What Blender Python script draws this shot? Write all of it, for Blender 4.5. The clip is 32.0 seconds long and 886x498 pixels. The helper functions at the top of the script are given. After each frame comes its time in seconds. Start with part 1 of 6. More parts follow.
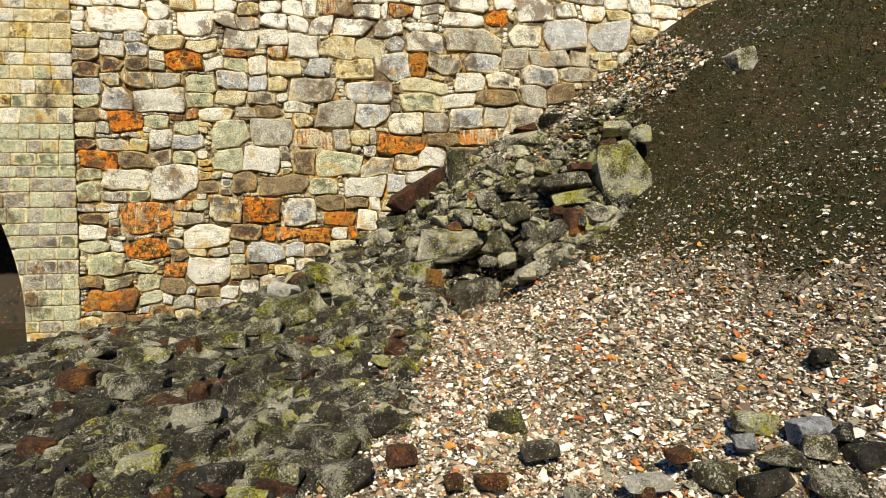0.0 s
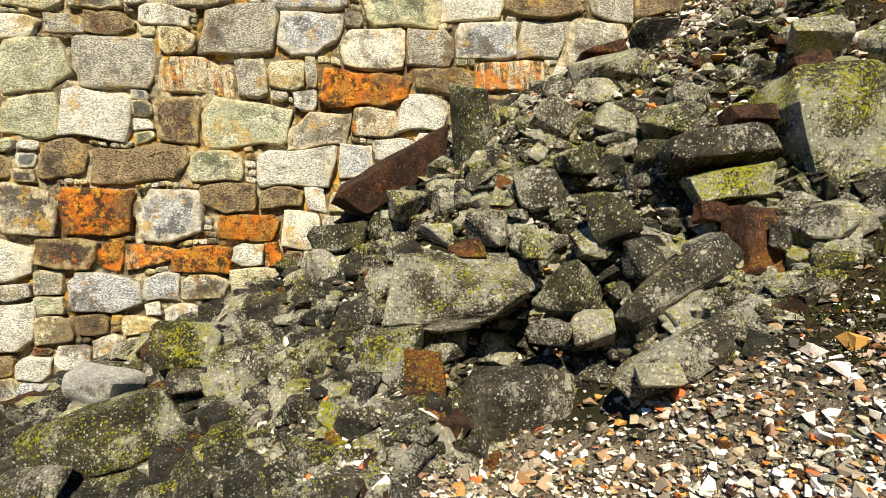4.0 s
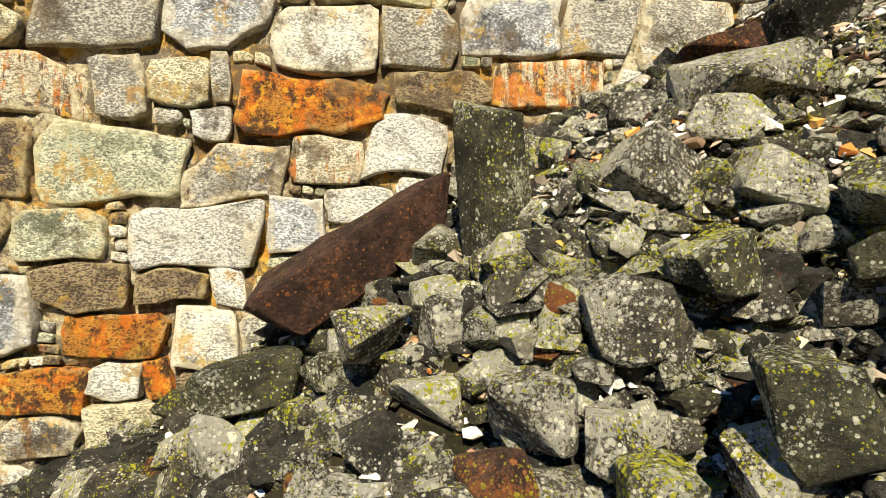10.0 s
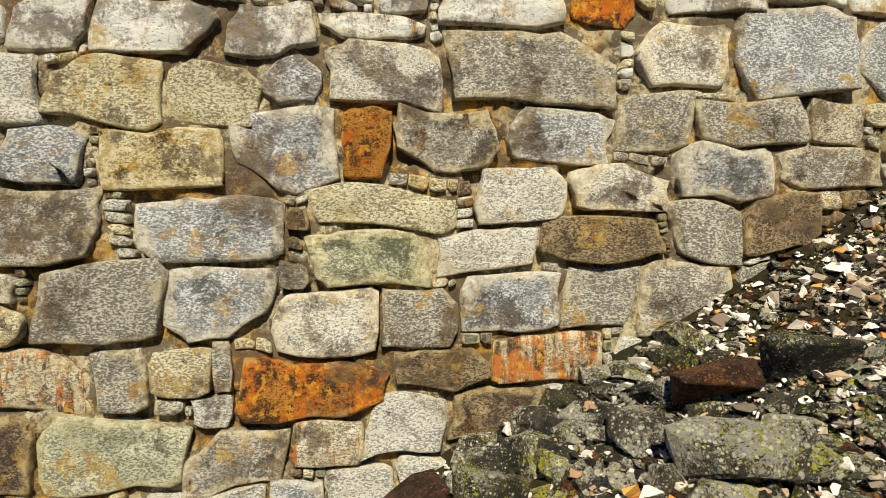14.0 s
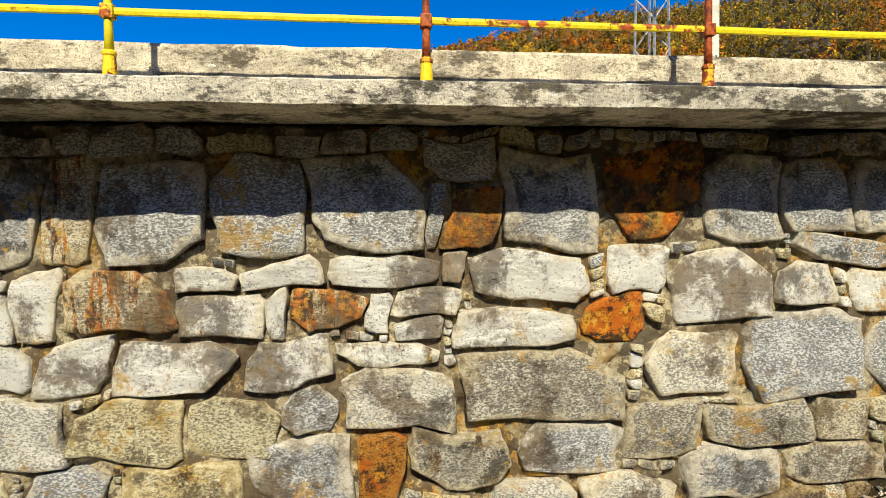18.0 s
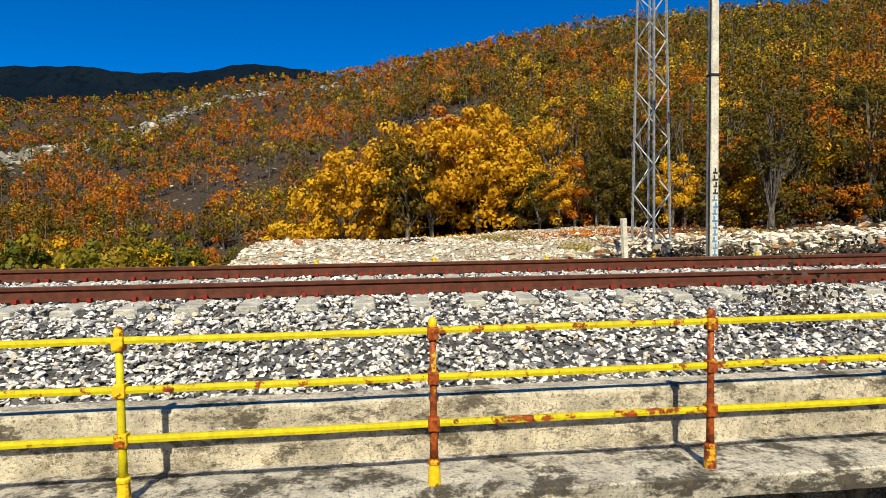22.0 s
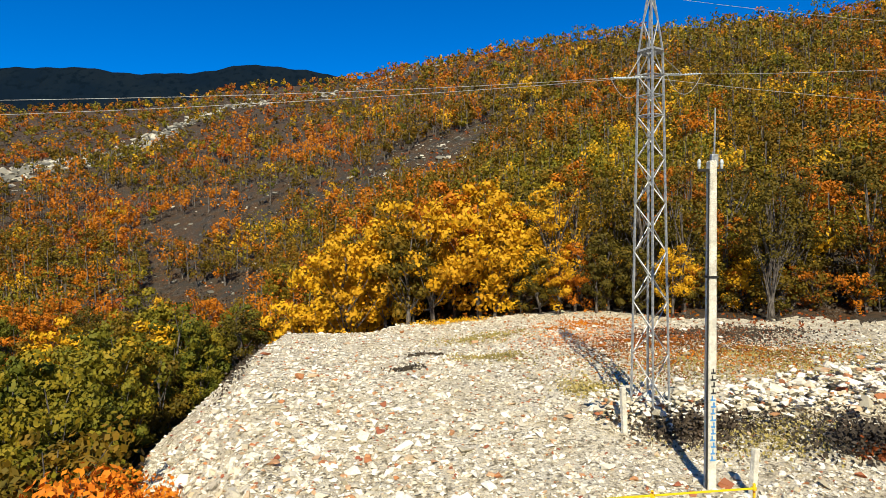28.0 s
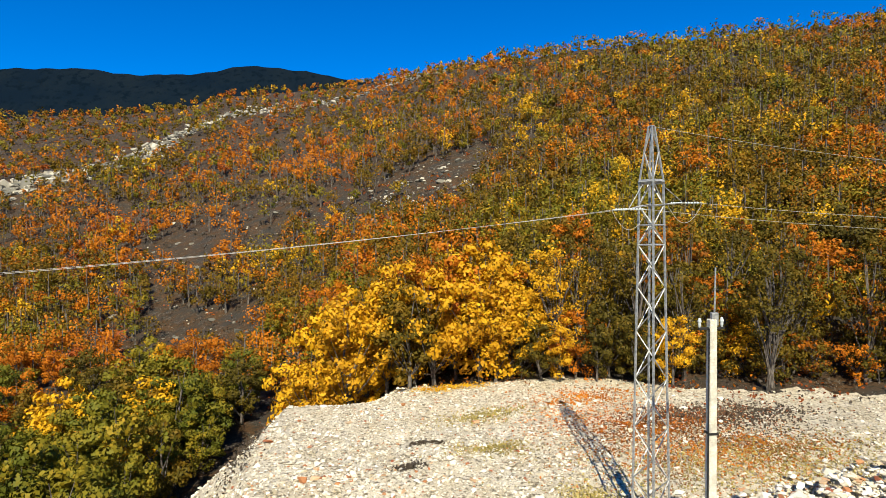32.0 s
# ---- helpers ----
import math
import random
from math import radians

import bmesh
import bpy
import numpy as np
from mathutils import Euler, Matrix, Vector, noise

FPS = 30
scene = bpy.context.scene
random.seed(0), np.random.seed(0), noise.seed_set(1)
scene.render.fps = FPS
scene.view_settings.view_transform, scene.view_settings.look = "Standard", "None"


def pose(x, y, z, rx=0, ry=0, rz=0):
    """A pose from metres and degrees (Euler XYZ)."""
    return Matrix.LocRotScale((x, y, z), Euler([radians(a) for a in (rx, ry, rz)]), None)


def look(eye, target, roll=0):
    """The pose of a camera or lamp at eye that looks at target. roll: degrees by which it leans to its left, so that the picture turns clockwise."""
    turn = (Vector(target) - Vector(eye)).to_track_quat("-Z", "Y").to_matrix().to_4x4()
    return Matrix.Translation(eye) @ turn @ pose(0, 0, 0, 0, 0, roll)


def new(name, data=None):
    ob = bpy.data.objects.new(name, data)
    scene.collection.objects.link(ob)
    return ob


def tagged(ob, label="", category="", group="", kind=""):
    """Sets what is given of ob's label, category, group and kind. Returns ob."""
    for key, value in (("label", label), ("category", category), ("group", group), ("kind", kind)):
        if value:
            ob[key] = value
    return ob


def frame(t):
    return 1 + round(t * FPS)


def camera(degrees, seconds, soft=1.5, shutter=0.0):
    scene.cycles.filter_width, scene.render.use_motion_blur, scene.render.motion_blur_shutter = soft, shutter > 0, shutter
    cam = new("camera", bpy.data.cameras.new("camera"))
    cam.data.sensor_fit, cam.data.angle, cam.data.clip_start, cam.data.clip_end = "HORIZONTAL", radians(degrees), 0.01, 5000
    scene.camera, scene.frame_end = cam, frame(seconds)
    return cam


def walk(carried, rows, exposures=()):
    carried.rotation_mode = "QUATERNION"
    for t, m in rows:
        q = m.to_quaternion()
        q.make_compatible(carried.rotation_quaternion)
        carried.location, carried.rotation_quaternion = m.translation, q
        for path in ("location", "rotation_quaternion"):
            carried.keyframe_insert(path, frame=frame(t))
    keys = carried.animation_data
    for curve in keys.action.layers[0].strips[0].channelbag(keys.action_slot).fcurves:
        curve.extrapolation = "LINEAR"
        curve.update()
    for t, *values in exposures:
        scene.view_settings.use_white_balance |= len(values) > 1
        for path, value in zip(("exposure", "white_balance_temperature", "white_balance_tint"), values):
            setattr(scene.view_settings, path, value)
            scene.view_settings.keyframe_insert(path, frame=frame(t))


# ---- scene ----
cam = camera(74.5, 32.0, soft=0.6)
# seconds, x, y, z of the eye in metres; yaw, pitch, lean to the right in degrees
ROWS = [
    (0.0, -1.274, -12.495, -6.411, -6.30, -1.63, 0.92),
    (0.5, -1.172, -11.597, -6.382, -6.28, -1.59, 0.93),
    (1.0, -1.026, -10.264, -6.330, -6.26, -1.55, 0.96),
    (1.5, -0.854, -8.689, -6.266, -6.25, -1.52, 0.99),
    (2.0, -0.669, -7.201, -6.179, -6.25, -1.49, 1.01),
    (2.5, -0.640, -6.827, -6.182, -6.25, -1.47, 1.02),
    (3.0, -0.636, -6.798, -6.181, -6.24, -1.46, 1.01),
    (3.5, -0.618, -6.653, -6.191, -6.24, -1.46, 0.99),
    (5.5, -0.570, -6.046, -6.108, -6.39, -1.54, 0.93),
    (6.0, -0.568, -6.057, -6.097, -6.47, -1.55, 0.86),
    (6.5, -0.569, -5.970, -6.096, -6.56, -1.54, 0.82),
    (7.0, -0.544, -5.537, -6.075, -6.64, -1.52, 0.81),
    (7.5, -0.466, -4.760, -6.032, -6.71, -1.51, 0.81),
    (8.0, -0.338, -3.897, -5.976, -6.75, -1.50, 0.82),
    (8.5, -0.290, -3.669, -5.968, -6.77, -1.51, 0.83),
    (9.0, -0.285, -3.689, -5.952, -6.78, -1.53, 0.82),
    (9.5, -0.290, -3.712, -5.589, -6.79, -1.54, 0.82),
    (10.0, -0.304, -3.728, -5.377, -6.79, -1.55, 0.83),
    (10.5, -0.313, -3.722, -5.172, -6.78, -1.59, 0.80),
    (11.0, -0.315, -3.721, -4.945, -6.77, -1.65, 0.76),
    (11.5, -0.308, -3.712, -4.690, -6.75, -1.75, 0.71),
    (12.0, -0.296, -3.703, -4.425, -6.75, -1.85, 0.67),
    (12.5, -0.286, -3.698, -4.179, -6.75, -1.93, 0.64),
    (13.0, -0.281, -3.695, -3.903, -6.75, -1.98, 0.63),
    (13.5, -0.268, -3.695, -3.595, -6.76, -2.03, 0.62),
    (14.0, -0.270, -3.699, -3.287, -6.77, -2.05, 0.62),
    (14.5, -0.283, -3.697, -2.994, -6.77, -2.07, 0.60),
    (16.5, -0.319, -3.695, -1.861, -6.55, -2.04, 0.57),
    (17.0, -0.318, -3.698, -1.559, -6.56, -2.10, 0.57),
    (17.5, -0.335, -3.697, -1.228, -6.59, -2.17, 0.56),
    (18.0, -0.336, -3.704, -0.891, -6.62, -2.23, 0.54),
    (18.5, -0.325, -3.692, -0.562, -6.66, -2.29, 0.55),
    (19.0, -0.325, -3.686, -0.218, -6.69, -2.34, 0.56),
    (19.5, -0.329, -3.674, 0.101, -6.71, -2.40, 0.57),
    (20.0, -0.318, -3.667, 0.416, -6.72, -2.43, 0.61),
    (20.5, -0.320, -3.680, 0.731, -6.72, -2.43, 0.68),
    (21.0, -0.332, -3.688, 1.055, -6.73, -2.43, 0.72),
    (21.5, -0.337, -3.682, 1.351, -6.72, -2.39, 0.71),
    (22.0, -0.360, -3.668, 1.667, -6.74, -2.34, 0.67),
    (22.5, -0.411, -3.660, 1.996, -6.77, -2.30, 0.63),
    (23.0, -0.444, -3.636, 2.360, -6.79, -2.25, 0.56),
    (23.5, -0.444, -3.646, 2.581, -6.80, -2.12, 0.48),
    (24.0, -0.402, -3.652, 3.000, -6.78, -2.13, 0.46),
    (24.5, -0.389, -3.666, 3.453, -6.76, -2.18, 0.49),
    (25.0, -0.371, -3.695, 3.939, -6.75, -2.26, 0.55),
    (25.5, -0.363, -3.677, 4.433, -6.74, -2.34, 0.62),
    (27.5, -0.268, -3.620, 6.094, -6.63, -2.36, 0.79),
    (28.0, -0.274, -3.605, 6.235, -6.64, -2.37, 0.77),
    (28.5, -0.286, -3.625, 6.525, -6.63, -2.37, 0.75),
    (29.0, -0.291, -3.628, 6.954, -6.63, -2.36, 0.73),
    (29.5, -0.289, -3.621, 7.394, -6.64, -2.35, 0.71),
    (30.0, -0.286, -3.629, 7.864, -6.64, -2.33, 0.71),
    (30.5, -0.273, -3.621, 8.346, -6.63, -2.32, 0.70),
    (31.0, -0.269, -3.616, 8.831, -6.61, -2.31, 0.70),
    (31.5, -0.283, -3.608, 9.306, -6.61, -2.30, 0.70),
    (32.0, -0.299, -3.600, 9.808, -6.64, -2.29, 0.71),
]


def aimed(x, y, z, yaw, pitch, lean):
    a, b = radians(yaw), radians(pitch)
    eye = Vector((x, y, z))
    return look(eye, eye + Vector((-math.sin(a) * math.cos(b), math.cos(a) * math.cos(b), math.sin(b))), -lean)


EXPOSURES = [(0.0, 0.46), (2.0, 0.72), (5.5, 0.88), (9.0, 1.12), (11.0, 0.98), (12.0, 0.78), (13.0, 0.65), (14.5, 0.48), (17.0, 0.6), (18.0, 0.55), (19.0, 0.45), (21.0, 0.2), (23.0, 0.22), (25.5, 0.28), (28.0, 0.42), (32.0, 0.57)]
walk(cam, [(t, aimed(*row)) for t, *row in ROWS], EXPOSURES)

# ---- light ----
SUN_TO = Vector((0.10, 1.0, -0.96)).normalized()
world = bpy.data.worlds.new("sky")
scene.world = world
world.use_nodes = True
wn = world.node_tree
sky = wn.nodes.new("ShaderNodeTexSky")
sky.sky_type, sky.sun_disc = "NISHITA", False
sky.sun_elevation = math.asin(-SUN_TO.z)
sky.sun_rotation = math.atan2(-SUN_TO.x, -SUN_TO.y)
sky.altitude, sky.air_density, sky.dust_density, sky.ozone_density = 2200, 1.0, 0.0, 3.0
deep = wn.nodes.new("ShaderNodeHueSaturation")
deep.inputs["Saturation"].default_value = 1.9
deep.inputs["Value"].default_value = 1.0
wn.links.new(sky.outputs[0], deep.inputs["Color"])
tint = wn.nodes.new("ShaderNodeMix")
tint.data_type, tint.blend_type = "RGBA", "MULTIPLY"
tint.inputs[0].default_value = 1.0
tint.inputs[7].default_value = (0.30, 1.80, 2.3, 1)
wn.links.new(deep.outputs[0], tint.inputs[6])
wn.links.new(tint.outputs[2], wn.nodes["Background"].inputs[0])
wn.nodes["Background"].inputs[1].default_value = 0.047
sun = new("sun", bpy.data.lights.new("sun", "SUN"))
sun.data.energy, sun.data.angle, sun.data.color = 5.0, radians(0.5), (1.0, 0.92, 0.72)
sun.matrix_world = look((0, -40, 40), Vector((0, -40, 40)) + SUN_TO)

# ---- materials ----


class Mat:
    """A small builder of node materials."""

    def __init__(self, name, rough=0.85, metal=0.0):
        self.m = bpy.data.materials.new(name)
        self.m.use_nodes = True
        self.t = self.m.node_tree
        self.bsdf = self.t.nodes["Principled BSDF"]
        self.bsdf.inputs["Roughness"].default_value = rough
        self.bsdf.inputs["Metallic"].default_value = metal
        self.bsdf.inputs["Specular IOR Level"].default_value = 0.25
        self.co = self.t.nodes.new("ShaderNodeTexCoord").outputs["Object"]

    def noise(self, scale, detail=4.0, stretch=None, rough=0.6):
        n = self.t.nodes.new("ShaderNodeTexNoise")
        n.inputs["Scale"].default_value = scale
        n.inputs["Detail"].default_value = detail
        n.inputs["Roughness"].default_value = rough
        self.t.links.new(self.mapped(stretch), n.inputs["Vector"])
        return n.outputs["Fac"]

    def mapped(self, stretch):
        if not stretch:
            return self.co
        mp = self.t.nodes.new("ShaderNodeMapping")
        mp.inputs["Scale"].default_value = stretch
        self.t.links.new(self.co, mp.inputs["Vector"])
        return mp.outputs[0]

    def cells(self, scale, out="Distance"):
        n = self.t.nodes.new("ShaderNodeTexVoronoi")
        n.inputs["Scale"].default_value = scale
        self.t.links.new(self.co, n.inputs["Vector"])
        return n.outputs[out]

    def edge(self, fac, lo, hi):
        r = self.t.nodes.new("ShaderNodeMapRange")
        r.inputs["From Min"].default_value, r.inputs["From Max"].default_value = lo, hi
        self.t.links.new(fac, r.inputs["Value"])
        return r.outputs[0]

    def mul(self, a, b):
        n = self.t.nodes.new("ShaderNodeMath")
        n.operation = "MULTIPLY"
        for s, v in zip(n.inputs, (a, b)):
            if isinstance(v, (int, float)):
                s.default_value = v
            else:
                self.t.links.new(v, s)
        return n.outputs[0]

    def add(self, a, b):
        n = self.t.nodes.new("ShaderNodeMath")
        n.operation = "ADD"
        for s, v in zip(n.inputs, (a, b)):
            if isinstance(v, (int, float)):
                s.default_value = v
            else:
                self.t.links.new(v, s)
        return n.outputs[0]

    def ramp(self, fac, *stops):
        r = self.t.nodes.new("ShaderNodeValToRGB")
        e = r.color_ramp.elements
        while len(e) < len(stops):
            e.new(0.5)
        for el, (p, c) in zip(e, stops):
            el.position, el.color = p, (*c, 1)
        self.t.links.new(fac, r.inputs[0])
        return r.outputs[0]

    def mix(self, fac, a, b):
        n = self.t.nodes.new("ShaderNodeMix")
        n.data_type = "RGBA"
        for s, v in ((n.inputs[0], fac), (n.inputs[6], a), (n.inputs[7], b)):
            if isinstance(v, (int, float)):
                s.default_value = v
            elif isinstance(v, tuple):
                s.default_value = (*v, 1)
            else:
                self.t.links.new(v, s)
        return n.outputs[2]

    def own(self):
        """A number of its own for each object and each loose piece."""
        a = self.t.nodes.new("ShaderNodeObjectInfo").outputs["Random"]
        b = self.t.nodes.new("ShaderNodeNewGeometry").outputs["Random Per Island"]
        n = self.t.nodes.new("ShaderNodeMath")
        n.operation = "FRACT"
        self.t.links.new(self.add(a, b), n.inputs[0])
        return n.outputs[0]

    def up(self):
        g = self.t.nodes.new("ShaderNodeNewGeometry").outputs["Normal"]
        s = self.t.nodes.new("ShaderNodeSeparateXYZ")
        self.t.links.new(g, s.inputs[0])
        return s.outputs["Z"]

    def shade(self, colour, value):
        """colour made lighter or darker by value, 0.5 leaving it alone."""
        n = self.t.nodes.new("ShaderNodeHueSaturation")
        self.t.links.new(self.edge2(value, 0.55, 1.45), n.inputs["Value"])
        if isinstance(colour, tuple):
            n.inputs["Color"].default_value = (*colour, 1)
        else:
            self.t.links.new(colour, n.inputs["Color"])
        return n.outputs[0]

    def edge2(self, fac, lo, hi):
        r = self.t.nodes.new("ShaderNodeMapRange")
        r.inputs["To Min"].default_value, r.inputs["To Max"].default_value = lo, hi
        self.t.links.new(fac, r.inputs["Value"])
        return r.outputs[0]

    def done(self, colour, bump=None, strength=0.4, dist=0.02):
        if isinstance(colour, tuple):
            self.bsdf.inputs["Base Color"].default_value = (*colour, 1)
        else:
            self.t.links.new(colour, self.bsdf.inputs["Base Color"])
        if bump is not None:
            b = self.t.nodes.new("ShaderNodeBump")
            b.inputs["Strength"].default_value, b.inputs["Distance"].default_value = strength, dist
            self.t.links.new(bump, b.inputs["Height"])
            self.t.links.new(b.outputs[0], self.bsdf.inputs["Normal"])
        return self.m


def masonry(name, light, mid, dark, blot, amount, clean=0.0, streak=0.0):
    """Hewn granite: salt-and-pepper crystals, smudges of weathering, iron blotches and runs, hairline splits."""
    k = Mat(name)
    own = k.own()
    coarse = k.noise(38, 5, rough=0.85)
    c = k.mix(k.edge(k.add(k.noise(4.5, 7, rough=0.7), k.edge2(own, -0.10, 0.10)), 0.42, 0.60), light, mid)
    # salt and pepper, drawn out along the cleft
    pepper = k.noise(78, 3, (0.55, 1, 1), 0.7)
    c = k.mix(k.mul(k.edge(k.add(pepper, k.mul(k.noise(6, 4), 0.25)), 0.625 + clean, 0.665 + clean), 0.82), c, tuple(0.28 * a + 0.5 * b for a, b in zip(mid, dark)))
    # smudges of lichen black, finely broken
    smudge = k.add(k.add(k.noise(3.1, 5, rough=0.6), k.mul(coarse, 0.60)), k.edge2(own, -0.12, 0.12))
    c = k.mix(k.mul(k.edge(smudge, 0.92 + clean, 0.97 + clean), 0.8), c, tuple(1.2 * v for v in dark))
    # cream and ochre crust that creeps in from the arrises
    rim = k.t.nodes.new("ShaderNodeAttribute")
    rim.attribute_name = "rim"
    crust = k.edge(k.add(k.mul(rim.outputs["Fac"], 0.30), k.add(k.noise(4.5, 7, rough=0.75), k.edge2(own, -0.08, 0.08))), 0.70, 0.76)
    c = k.mix(k.mul(crust, 0.72), c, k.mix(k.edge(k.noise(14, 6, rough=0.75), 0.46, 0.56), tuple(0.55 * a + 0.45 * b for a, b in zip(light, (0.86, 0.70, 0.34))), tuple(0.5 * a + 0.5 * b for a, b in zip(mid, (0.50, 0.34, 0.10)))))
    # iron blotches, with runs that follow the fall of the water
    iron = k.add(k.noise(3.6, 9, (1.0 + 1.4 * streak, 1, 1.0 - 0.6 * streak), 0.76), k.edge2(own, -0.10, 0.10))
    rust = k.mix(k.edge(k.noise(7, 8, rough=0.74), 0.46, 0.54), blot, (0.055, 0.026, 0.014))
    rust = k.mix(k.mul(k.edge(k.noise(13, 8, rough=0.8), 0.53, 0.57), 0.9), rust, tuple(min(0.8, a) for a in (1.35 * blot[0] + 0.06, 2.0 * blot[1] + 0.05, 1.6 * blot[2] + 0.01)))
    c = k.mix(k.mul(k.edge(iron, 1.0 - amount, 1.05 - amount), 0.92), c, rust)
    # ochre wash over blocks and joints
    wash = k.edge(k.add(k.noise(1.7, 8, rough=0.78), k.mul(k.noise(26, 4), 0.22)), 0.675, 0.73)
    c = k.mix(k.mul(wash, 0.75), c, k.mix(k.edge(k.noise(9, 5), 0.42, 0.6), (0.68, 0.45, 0.09), (0.50, 0.25, 0.03)))
    # brown and black stains that run over blocks and joints alike
    grime = k.edge(k.add(k.noise(1.25, 7, (1, 1, 0.8), 0.72), k.mul(k.noise(21, 6, rough=0.8), 0.28)), 0.675, 0.745)
    c = k.mix(k.mul(grime, 0.78), c, k.mix(k.edge(k.noise(5, 6, rough=0.75), 0.44, 0.58), (0.20, 0.13, 0.06), (0.07, 0.048, 0.03)))
    # splits
    c = k.mix(k.mul(k.edge(k.noise(9, 9, (1, 1, 2.2), 0.84), 0.60, 0.62), 0.92), c, tuple(0.4 * v for v in dark))
    c = k.shade(c, k.edge2(own, 0.42, 0.70))
    relief = k.add(k.add(k.noise(5, 9, rough=0.74), k.mul(k.noise(13, 8, (1, 1, 1.6), 0.84), 0.8)), k.mul(coarse, 0.10))
    return k.done(c, relief, 1.0, 0.06)


STONE = {
    "W": masonry("stone_white", (0.95, 0.91, 0.78), (0.84, 0.79, 0.63), (0.10, 0.085, 0.06), (0.42, 0.24, 0.06), 0.33),
    "P": masonry("stone_palest", (0.96, 0.93, 0.83), (0.88, 0.86, 0.76), (0.12, 0.11, 0.10), (0.58, 0.22, 0.03), 0.36, 0.09, 0.7),
    "B": masonry("stone_bluegrey", (0.87, 0.87, 0.83), (0.56, 0.56, 0.53), (0.06, 0.058, 0.052), (0.40, 0.20, 0.06), 0.30, -0.03),
    "G": masonry("stone_grey", (0.76, 0.71, 0.57), (0.42, 0.38, 0.29), (0.05, 0.040, 0.028), (0.24, 0.11, 0.03), 0.38, -0.03, 0.5),
    "N": masonry("stone_greenish", (0.80, 0.78, 0.55), (0.50, 0.51, 0.32), (0.075, 0.078, 0.045), (0.40, 0.26, 0.05), 0.34, -0.01),
    "Y": masonry("stone_yellowish", (0.90, 0.82, 0.55), (0.66, 0.53, 0.26), (0.09, 0.065, 0.03), (0.50, 0.27, 0.04), 0.40),
    "O": masonry("stone_streaked", (0.88, 0.80, 0.58), (0.62, 0.50, 0.30), (0.07, 0.045, 0.025), (0.62, 0.18, 0.015), 0.50, 0.0, 1.0),
    "R": masonry("stone_rusty", (0.60, 0.26, 0.035), (0.30, 0.10, 0.02), (0.035, 0.020, 0.012), (0.66, 0.17, 0.010), 0.60, 0.02, 0.2),
    "D": masonry("stone_dark", (0.46, 0.34, 0.18), (0.11, 0.075, 0.050), (0.03, 0.022, 0.018), (0.34, 0.09, 0.015), 0.40, -0.02, 0.3),
}


def lichened(name, base, pale, moss, moss_on, pale_on):
    """Dark field stone with a frost of pale grains, round crusts of lichen and flecks of yellow-green moss."""
    k = Mat(name, 0.9)
    k.co = k.t.nodes.new("ShaderNodeNewGeometry").outputs["Position"]
    own = k.own()
    drift = k.add(k.noise(2.6, 4, rough=0.6), k.edge2(own, -0.10, 0.10))
    fine = k.noise(48, 5, rough=0.85)
    c = k.mix(k.edge(k.noise(7, 7, rough=0.75), 0.42, 0.60), tuple(0.45 * v for v in base), tuple(1.5 * v for v in base))
    c = k.mix(k.mul(k.edge(k.noise(26, 6, rough=0.8), 0.50, 0.58), 0.75), c, tuple(0.3 * v for v in base))
    # frost of grains in broad patches
    frost = k.edge(k.add(k.mul(fine, 0.9), k.mul(drift, 0.8)), 0.90 - pale_on, 0.915 - pale_on)
    c = k.mix(k.mul(frost, 0.72), c, tuple(0.70 * v for v in pale))

    def crusts(size, reach, on, colour, dull, ragged):
        nonlocal c
        vor = k.t.nodes.new("ShaderNodeTexVoronoi")
        vor.inputs["Scale"].default_value = size
        k.t.links.new(k.co, vor.inputs["Vector"])
        sep = k.t.nodes.new("ShaderNodeSeparateColor")
        k.t.links.new(vor.outputs["Color"], sep.inputs[0])
        d = k.add(k.add(vor.outputs["Distance"], k.mul(sep.outputs[0], 0.75)), k.mul(fine, ragged))
        d = k.add(d, k.mul(on, -1.0))
        spot_ = k.edge(d, reach, reach - 0.05)
        c = k.mix(k.mul(spot_, 0.95), c, k.mix(sep.outputs[1], colour, dull))

    cover = k.mul(drift, 0.9)
    crusts(44, 0.24 + ragged_pale(pale_on), cover, pale, tuple(0.6 * v for v in pale), 0.85)
    crusts(19, 0.22 + ragged_pale(pale_on), cover, pale, tuple(0.5 * v for v in pale), 1.0)
    # moss gathers in drifts of its own, on faces that look up
    lush = k.add(k.mul(k.add(k.noise(1.9, 4, rough=0.65), k.edge2(own, -0.12, 0.12)), 1.5), k.mul(k.edge(k.up(), -0.3, 0.5), 0.16))
    crusts(35, -0.12 + 1.6 * moss_on, lush, moss, tuple(0.45 * v for v in moss), 1.0)
    crusts(70, -0.12 + 1.6 * moss_on, lush, moss, tuple(0.35 * v for v in moss), 0.9)
    c = k.shade(c, k.edge2(own, 0.34, 0.66))
    relief = k.add(k.add(k.noise(6, 8, rough=0.74), k.mul(k.noise(24, 6, rough=0.8), 0.4)), k.mul(frost, 0.03))
    return k.done(c, relief, 1.0, 0.11)


def ragged_pale(share):
    return 0.22 + 1.8 * share


